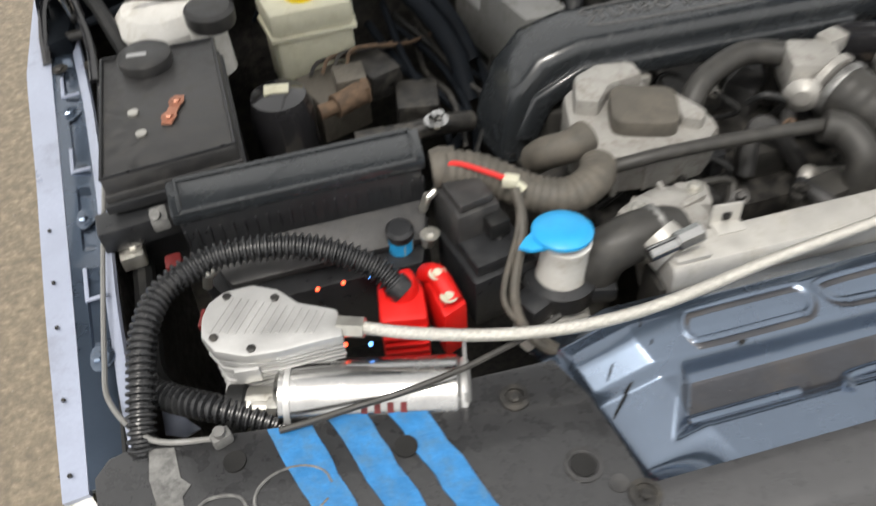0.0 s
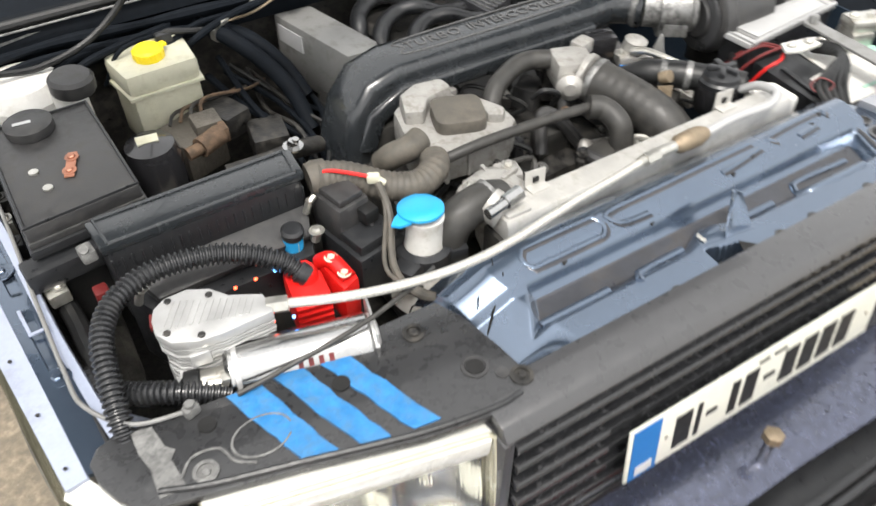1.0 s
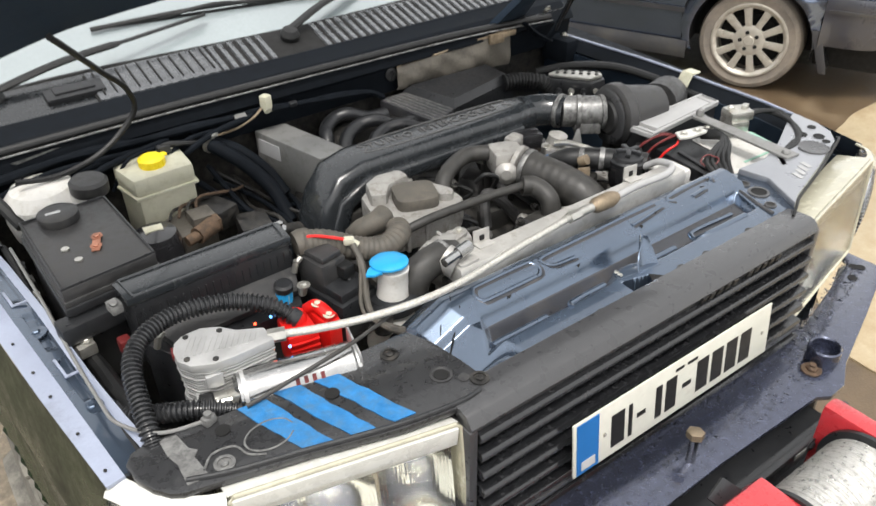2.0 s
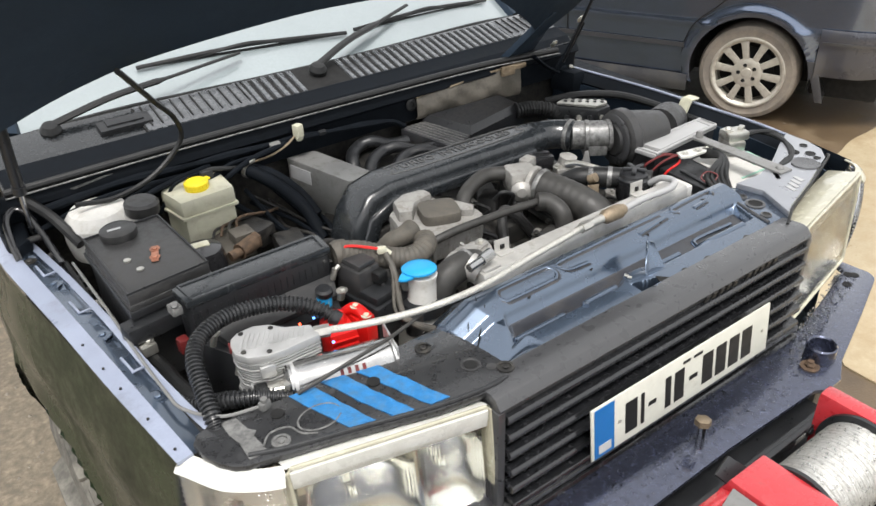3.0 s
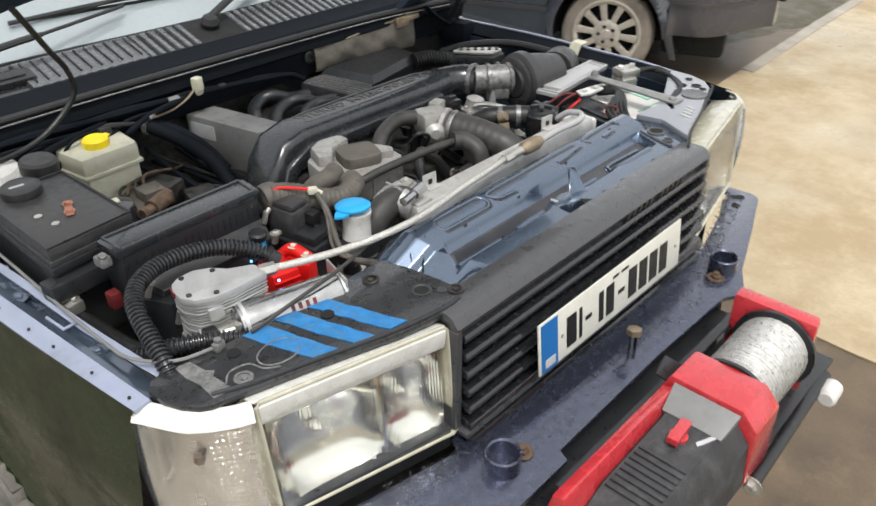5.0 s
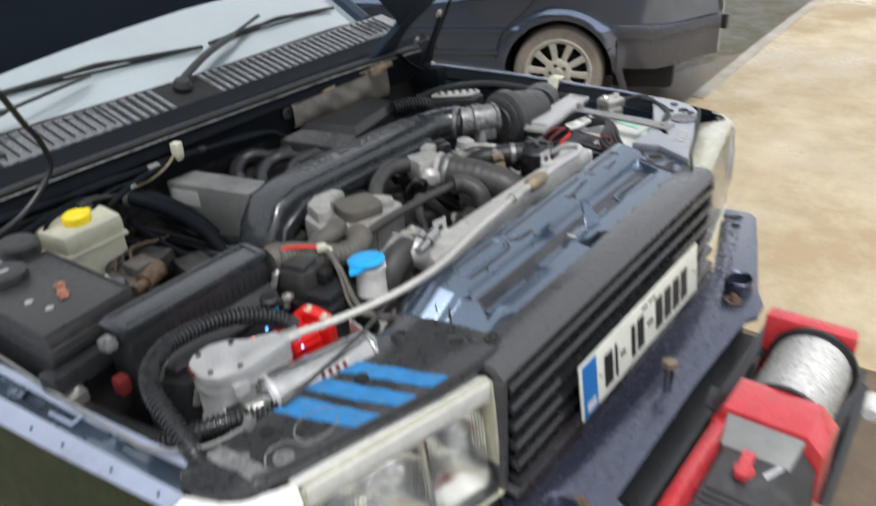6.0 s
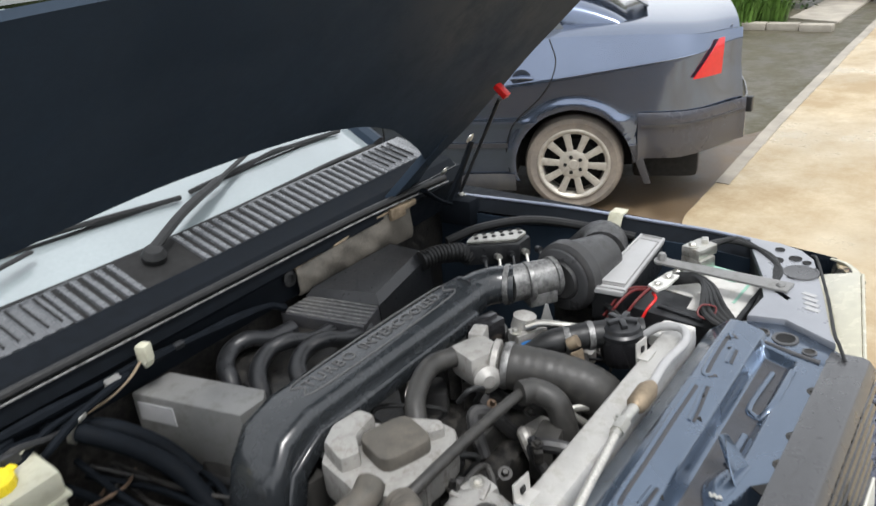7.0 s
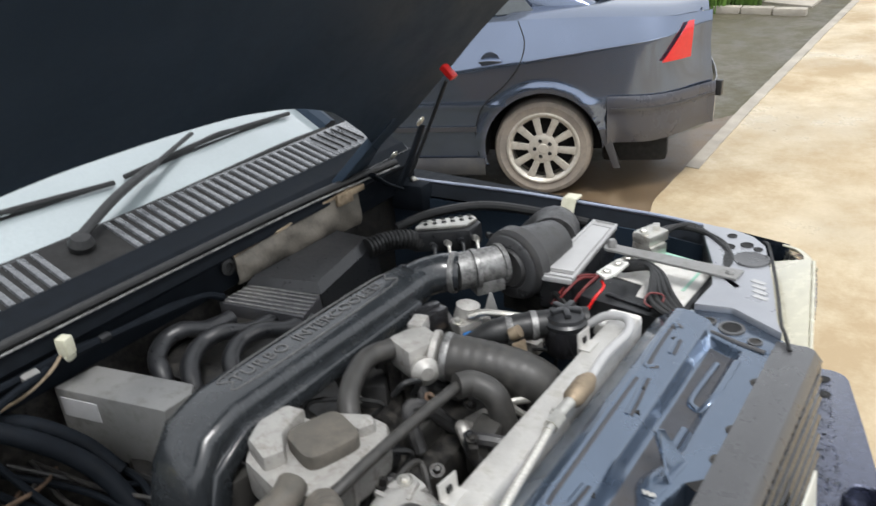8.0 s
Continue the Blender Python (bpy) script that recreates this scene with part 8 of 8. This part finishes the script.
def deck(s, k):
    """The upper body from flank to flank: boot, cabin base and front lid."""
    z = belt(s)
    o = side_off(s, z)
    w = -2 * HALF - 2 * o
    crown = 0.085 if s > -0.2 else 0.05
    s -= 0.05 * smooth((s - 0.6) / 0.4)
    return loc(s, o + w * k, z + crown * math.sin(math.pi * k) ** 0.45)


part("body", join(flank_sheet(False), flank_sheet(True), grid(deck, steps(-3.7, 1.05, 90), steps(0, 1, 21))), "saloon", saloon, "dark blue-grey metallic body", sharp=50)


def cabin(k, j):
    s = -1.55 + 1.95 * k
    arch_z = 0.36 * math.sin(math.pi * min(1, max(0, (k * 1.0))) ** 0.85) ** 0.55
    side = -0.14 - 0.10 * (arch_z / 0.36)
    a = math.pi * j
    o = side + (-2 * HALF - 2 * side) * (0.5 - 0.5 * math.copysign(abs(math.cos(a)) ** 0.6, math.cos(a)))
    return loc(s, o, belt(s) - 0.03 + arch_z * math.sin(a) ** 0.35 if 0 < j < 1 else belt(s) - 0.03)


part("cabin", grid(cabin, steps(0.01, 0.99, 30), steps(0, 1, 25)), "saloon", saloon, sharp=50)


def side_window(s0, s1, z_top, sweep_back):
    q = [loc(s0, -0.145, belt(s0) + 0.03), loc(s1, -0.145, belt(s1) + 0.03), loc(s1 - sweep_back, -0.222, z_top), loc(s0 + 0.06, -0.222, z_top)]
    return slab(q, 0.01)


part("window", side_window(-1.35, -0.72, 1.40, 0.02), "carglass", saloon, "dark side window")
part("window", side_window(-0.66, -0.05, 1.40, 0.20), "carglass", saloon, "dark side window")
part("rear_window", slab([loc(0.46, -0.45, 1.235), loc(0.46, -1.42, 1.235), loc(0.05, -1.34, 1.47), loc(0.05, -0.52, 1.47)], 0.01), "carglass", saloon, "sloping rear window")


def bumper_at(s, k):
    z = sill_z(s) + (0.665 - sill_z(s)) * k
    o = side_off(s, z) + 0.020 * math.sin(math.pi * (0.15 + 0.7 * k))
    return loc(s + 0.015 * smooth((s - 0.7) / 0.3), o, z)


def rear_at(k, z, out=0.0):
    """The tail of the car from flank (0) to flank (1)."""
    o = side_off(1.05, min(z, 1.0))
    return loc(1.045 + out + 0.05 * math.sin(math.pi * k) ** 0.6 - 0.05 * smooth((z - 0.7) / 0.4), o + (-2 * HALF - 2 * o) * k, z)


part("boot_panel", grid(lambda k, v: rear_at(k, 0.62 + (belt(1.05) - 0.60) * v, -0.04), steps(0, 1, 25), steps(0, 1, 10), 0.006), "saloon", saloon, "dark blue-grey boot panel")
part("bumper", join(grid(bumper_at, steps(0.40, 1.05, 22), steps(0, 1, 8), 0.006),
     grid(lambda k, v: rear_at(k, 0.40 + 0.265 * v, 0.022), steps(0, 1, 25), steps(0, 1, 8), 0.006)), "saloonlow", saloon, "dark rear bumper")
part("bumper_strip", grid(lambda s, k: bumper_at(s, 0.70 + 0.06 * k) + OUT * 0.010, steps(0.42, 1.04, 24), steps(0, 1, 3), 0.006), "cladding", saloon, "dusty dark bumper moulding")
part("rub_strip", grid(lambda s, k: loc(s, side_off(s, 0.47) + 0.008, 0.455 + 0.03 * k), steps(-1.9, -0.42, 20), steps(0, 1, 3), 0.006), "cladding", saloon, "grey door moulding")
part("sill", grid(lambda s, k: loc(s, side_off(s, 0.25) + 0.010 + 0.012 * math.sin(math.pi * k), 0.15 + 0.11 * k), steps(-2.3, -0.38, 20), steps(0, 1, 5), 0.01), "cladding", saloon, "dark sill")
part("shoulder_crease", tube([loc(s, side_off(s, 0.895 + 0.13 * (s + 0.12)) + 0.002, 0.895 + 0.13 * (s + 0.12)) for s in steps(-0.10, 0.74, 9)], 0.005, 6), "saloon", saloon)
part("door_gap", tube([loc(s, side_off(s, z) + 0.001, z) for s, z in ((-0.42, 0.28), (-0.43, 0.45), (-0.37, 0.62), (-0.22, 0.76), (-0.13, 0.88), (-0.10, 1.0), (-0.14, 1.12))], 0.004, 6), "void", saloon)
part("door_gap", tube([loc(s, side_off(s, z) + 0.001, z) for s, z in ((-1.25, 0.26), (-1.26, 0.6), (-1.24, 0.9), (-1.22, 1.05))], 0.004, 6), "void", saloon)
# two black boxes added under the tail to deepen the shade there
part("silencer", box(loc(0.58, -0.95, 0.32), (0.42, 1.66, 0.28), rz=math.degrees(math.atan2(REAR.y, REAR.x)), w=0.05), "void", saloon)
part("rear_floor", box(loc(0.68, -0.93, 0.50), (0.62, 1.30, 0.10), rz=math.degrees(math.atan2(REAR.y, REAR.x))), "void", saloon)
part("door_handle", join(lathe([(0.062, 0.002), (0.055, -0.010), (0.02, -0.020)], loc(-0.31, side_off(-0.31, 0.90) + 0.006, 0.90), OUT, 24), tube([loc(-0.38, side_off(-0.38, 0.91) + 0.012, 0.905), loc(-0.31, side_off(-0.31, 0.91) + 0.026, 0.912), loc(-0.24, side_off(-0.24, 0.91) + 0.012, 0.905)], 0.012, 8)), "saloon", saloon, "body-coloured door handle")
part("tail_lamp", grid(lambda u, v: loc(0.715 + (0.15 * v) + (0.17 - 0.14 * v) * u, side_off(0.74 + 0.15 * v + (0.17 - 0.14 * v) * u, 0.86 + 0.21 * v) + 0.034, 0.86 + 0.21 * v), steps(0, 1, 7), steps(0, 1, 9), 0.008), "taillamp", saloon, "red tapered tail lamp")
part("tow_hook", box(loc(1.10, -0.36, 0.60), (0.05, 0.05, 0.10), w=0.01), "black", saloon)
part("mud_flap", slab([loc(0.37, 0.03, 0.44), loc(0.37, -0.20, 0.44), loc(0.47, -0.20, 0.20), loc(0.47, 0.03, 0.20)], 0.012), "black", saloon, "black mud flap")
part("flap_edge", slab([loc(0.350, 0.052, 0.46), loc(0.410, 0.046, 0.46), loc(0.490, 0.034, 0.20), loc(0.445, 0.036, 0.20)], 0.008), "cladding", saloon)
# black underbody box, which also keeps light off the ground below
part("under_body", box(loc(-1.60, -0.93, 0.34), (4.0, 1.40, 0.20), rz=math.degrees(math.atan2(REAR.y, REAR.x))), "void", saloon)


def alloy_wheel(s, o, sgn):
    c = loc(s, o, 0.32)
    ax_out = OUT * sgn
    w = part("wheel", lathe([(0.200, -0.12), (0.205, -0.05), (0.22, -0.01), (0.232, 0.004), (0.245, 0.0), (0.28, 0.010), (0.305, 0.0), (0.318, -0.03), (0.320, -0.17), (0.30, -0.20), (0.2, -0.21)], c, ax_out, 56, cap=False), "tyre", saloon, "brown-dusted tyre")
    # black dish behind the spokes, added for the darkness in their gaps
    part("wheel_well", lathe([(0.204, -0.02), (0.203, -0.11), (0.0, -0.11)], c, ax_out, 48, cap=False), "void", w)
    part("rim", lathe([(0.238, 0.002), (0.232, 0.010), (0.222, 0.010), (0.205, -0.004), (0.200, -0.05), (0.205, -0.06)], c, ax_out, 56, cap=False), "rim", w, "silver alloy rim")
    up = V(0, 0, 1)
    side = ax_out.cross(up)
    for i in range(10):
        a = 2 * math.pi * i / 10 + 0.1
        d = side * math.cos(a) + up * math.sin(a)
        t = side * -math.sin(a) + up * math.cos(a)
        p0, p1 = c + d * 0.062 + ax_out * 0.000, c + d * 0.212 + ax_out * 0.000
        leaf = ((0.0, 0.020), (0.30, 0.020), (0.60, 0.022), (0.85, 0.024), (1.0, 0.030))
        q = [p0.lerp(p1, k) - t * v for k, v in leaf] + [p0.lerp(p1, k) + t * v for k, v in leaf[::-1]]
        part("spoke", slab(q, 0.026, w=0.006), "rim", w)
    part("hub", lathe([(0.096, -0.02), (0.098, -0.002), (0.080, 0.004), (0.060, 0.006), (0.034, 0.004), (0.030, 0.010), (0.0, 0.011)], c, ax_out, 32), "rim", w)
    for i in range(5):
        a = 2 * math.pi * i / 5
        part("wheel_bolt", lathe([(0.013, 0.0), (0.013, 0.0075), (0.0, 0.008)], c + (side * math.cos(a) + up * math.sin(a)) * 0.054, ax_out, 10), "void", w)
    part("brake_disc", lathe([(0.15, 0), (0.15, 0.012), (0, 0.012)], c - ax_out * 0.100, ax_out, 32), "void", w)


alloy_wheel(0.0, 0.0, 1)
alloy_wheel(-2.70, 0.0, 1)
alloy_wheel(0.0, -2 * HALF, -1)
alloy_wheel(-2.70, -2 * HALF, -1)
for s_at in (0.0, -2.70):
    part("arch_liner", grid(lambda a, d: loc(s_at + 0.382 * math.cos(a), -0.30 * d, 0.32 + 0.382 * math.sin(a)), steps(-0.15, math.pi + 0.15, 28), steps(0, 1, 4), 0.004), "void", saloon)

# ---- garden edge beyond the yard ----
rngg = random.Random(11)


def tuft(c, n, h, spread, width):
    bm = bmesh.new()
    for _ in range(n):
        a, r = rngg.uniform(0, 2 * math.pi), spread * math.sqrt(rngg.random())
        p = V(c) + V(r * math.cos(a), r * math.sin(a), 0)
        hh = h * rngg.uniform(0.5, 1.1)
        lean = V(math.cos(a), math.sin(a), 0) * hh * rngg.uniform(0.1, 0.6)
        side = V(-math.sin(a), math.cos(a), 0) * width
        q = p + lean * 0.4 + V(0, 0, hh * 0.65)
        t = p + lean + V(0, 0, hh * rngg.uniform(0.75, 1.0))
        vs = [bm.verts.new(x) for x in (p - side, p + side, q + side * 0.8, q - side * 0.8, t)]
        bm.faces.new(vs[:4])
        bm.faces.new((vs[3], vs[2], vs[4]))
    return bm


def shrub(c, n, size, leaf_size):
    bm = bmesh.new()
    clumps = [V(c) + V(rngg.gauss(0, size * 0.4), rngg.gauss(0, size * 0.4), abs(rngg.gauss(size * 0.5, size * 0.25))) for _ in range(16)]
    for _ in range(n):
        p = rngg.choice(clumps) + V(rngg.gauss(0, size * 0.16), rngg.gauss(0, size * 0.16), rngg.gauss(0, size * 0.14))
        p.z = max(0.02, p.z)
        m = Euler((rngg.uniform(-1, 1), rngg.uniform(-1, 1), rngg.uniform(0, 6.3))).to_matrix()
        l = leaf_size * rngg.uniform(0.6, 1.3)
        vs = [bm.verts.new(p + m @ V(*q)) for q in ((-l, 0, 0), (0, -l * 0.45, 0.1 * l), (l, 0, 0), (0, l * 0.45, 0.1 * l))]
        bm.faces.new(vs)
    return bm


def flat_shade(ob):
    for p in ob.data.polygons:
        p.use_smooth = False


for c, n, h, sp in (((10.6, 3.35, 0), 500, 0.55, 0.35), ((10.9, 3.0, 0), 420, 0.5, 0.3), ((11.3, 4.1, 0), 500, 0.7, 0.45)):
    flat_shade(whole("grass_clump", tuft(c, n, h, sp, 0.012), "leaf", "clump of bright green strappy garden leaves", "plant", at=c, group="garden plants"))
for c, n, sz in (((12.2, 4.4, 0), 1400, 0.9), ((12.4, 3.1, 0), 1100, 0.6), ((13.2, 2.4, 0), 900, 0.6), ((13.5, 3.8, 0), 1400, 1.0), ((12.6, 5.6, 0), 1500, 1.1)):
    flat_shade(whole("shrub", shrub(c, n, sz, 0.05), "leafdark", "leafy green garden shrub", "shrub", at=c, group="garden plants"))
whole("garden_kerb", join(*[box((10.35 + 0.06 * math.sin(i), 2.2 + 0.42 * i, 0.04), (0.16, 0.40, 0.10), w=0.015) for i in range(8)]), "stone", "low row of grey garden stones", "kerb", at=(10.4, 3.6, 0), kind="structure")
whole("garden_path", prism([(10.9, 2.05), (15, 2.0), (15, 2.5), (11.2, 2.75)], -0.02, 0.03, w=0.01), "stone", "pale stone garden path", "path", at=(12, 2.3, -0.02), kind="structure")
pot = thing("flower_pot", (13.0, 1.75, 0.0), "terracotta flower pot by the drive", "flower pot")
part("pot", lathe([(0.13, 0), (0.19, 0.26), (0.21, 0.26), (0.21, 0.31), (0.18, 0.31), (0.17, 0.26)], (13.0, 1.75, 0.0), seg=26), "terracotta", pot)
part("soil", lathe([(0.17, 0), (0.17, 0.01)], (13.0, 1.75, 0.27), seg=20), "oily", pot)
flat_shade(part("plant", shrub((13.0, 1.75, 0.3), 250, 0.25, 0.04), "leafdark", pot))
whole("garden_wall", join(*[box((13.9, 0.9 - 0.43 * i, 0.12), (0.3, 0.42, 0.26), w=0.02) for i in range(7)]), "stone", "low grey stone wall at the end of the drive", "wall", at=(13.9, -0.4, 0), kind="structure")

# loose grit on the yard
grit = bmesh.new()
rngs = random.Random(3)
for i in range(11200):
    if i < 9400:
        x, y = rngs.uniform(-2.8, -1.0), rngs.uniform(-0.4, 3.6)
    else:
        x, y = rngs.uniform(1.5, 5.5), rngs.uniform(1.6, 3.2)
    r = rngs.uniform(0.002, 0.008) * (1.6 if rngs.random() < 0.06 else 1)
    c = V(x, y, r * 0.3)
    dirs = ((1, 0, 0), (0, 1, 0), (-1, 0, 0), (0, -1, 0), (0, 0, 0.7))
    a = rngs.uniform(0, 6.28)
    vs = [grit.verts.new(c + Matrix.Rotation(a, 3, "Z") @ V(*d) * r * rngs.uniform(0.7, 1.3)) for d in dirs]
    for k in range(4):
        grit.faces.new((vs[k], vs[(k + 1) % 4], vs[4]))
whole("grit", grit, "gravel", "loose pale grit scattered on the asphalt", "gravel", at=(0, 1, 0), kind="stuff")
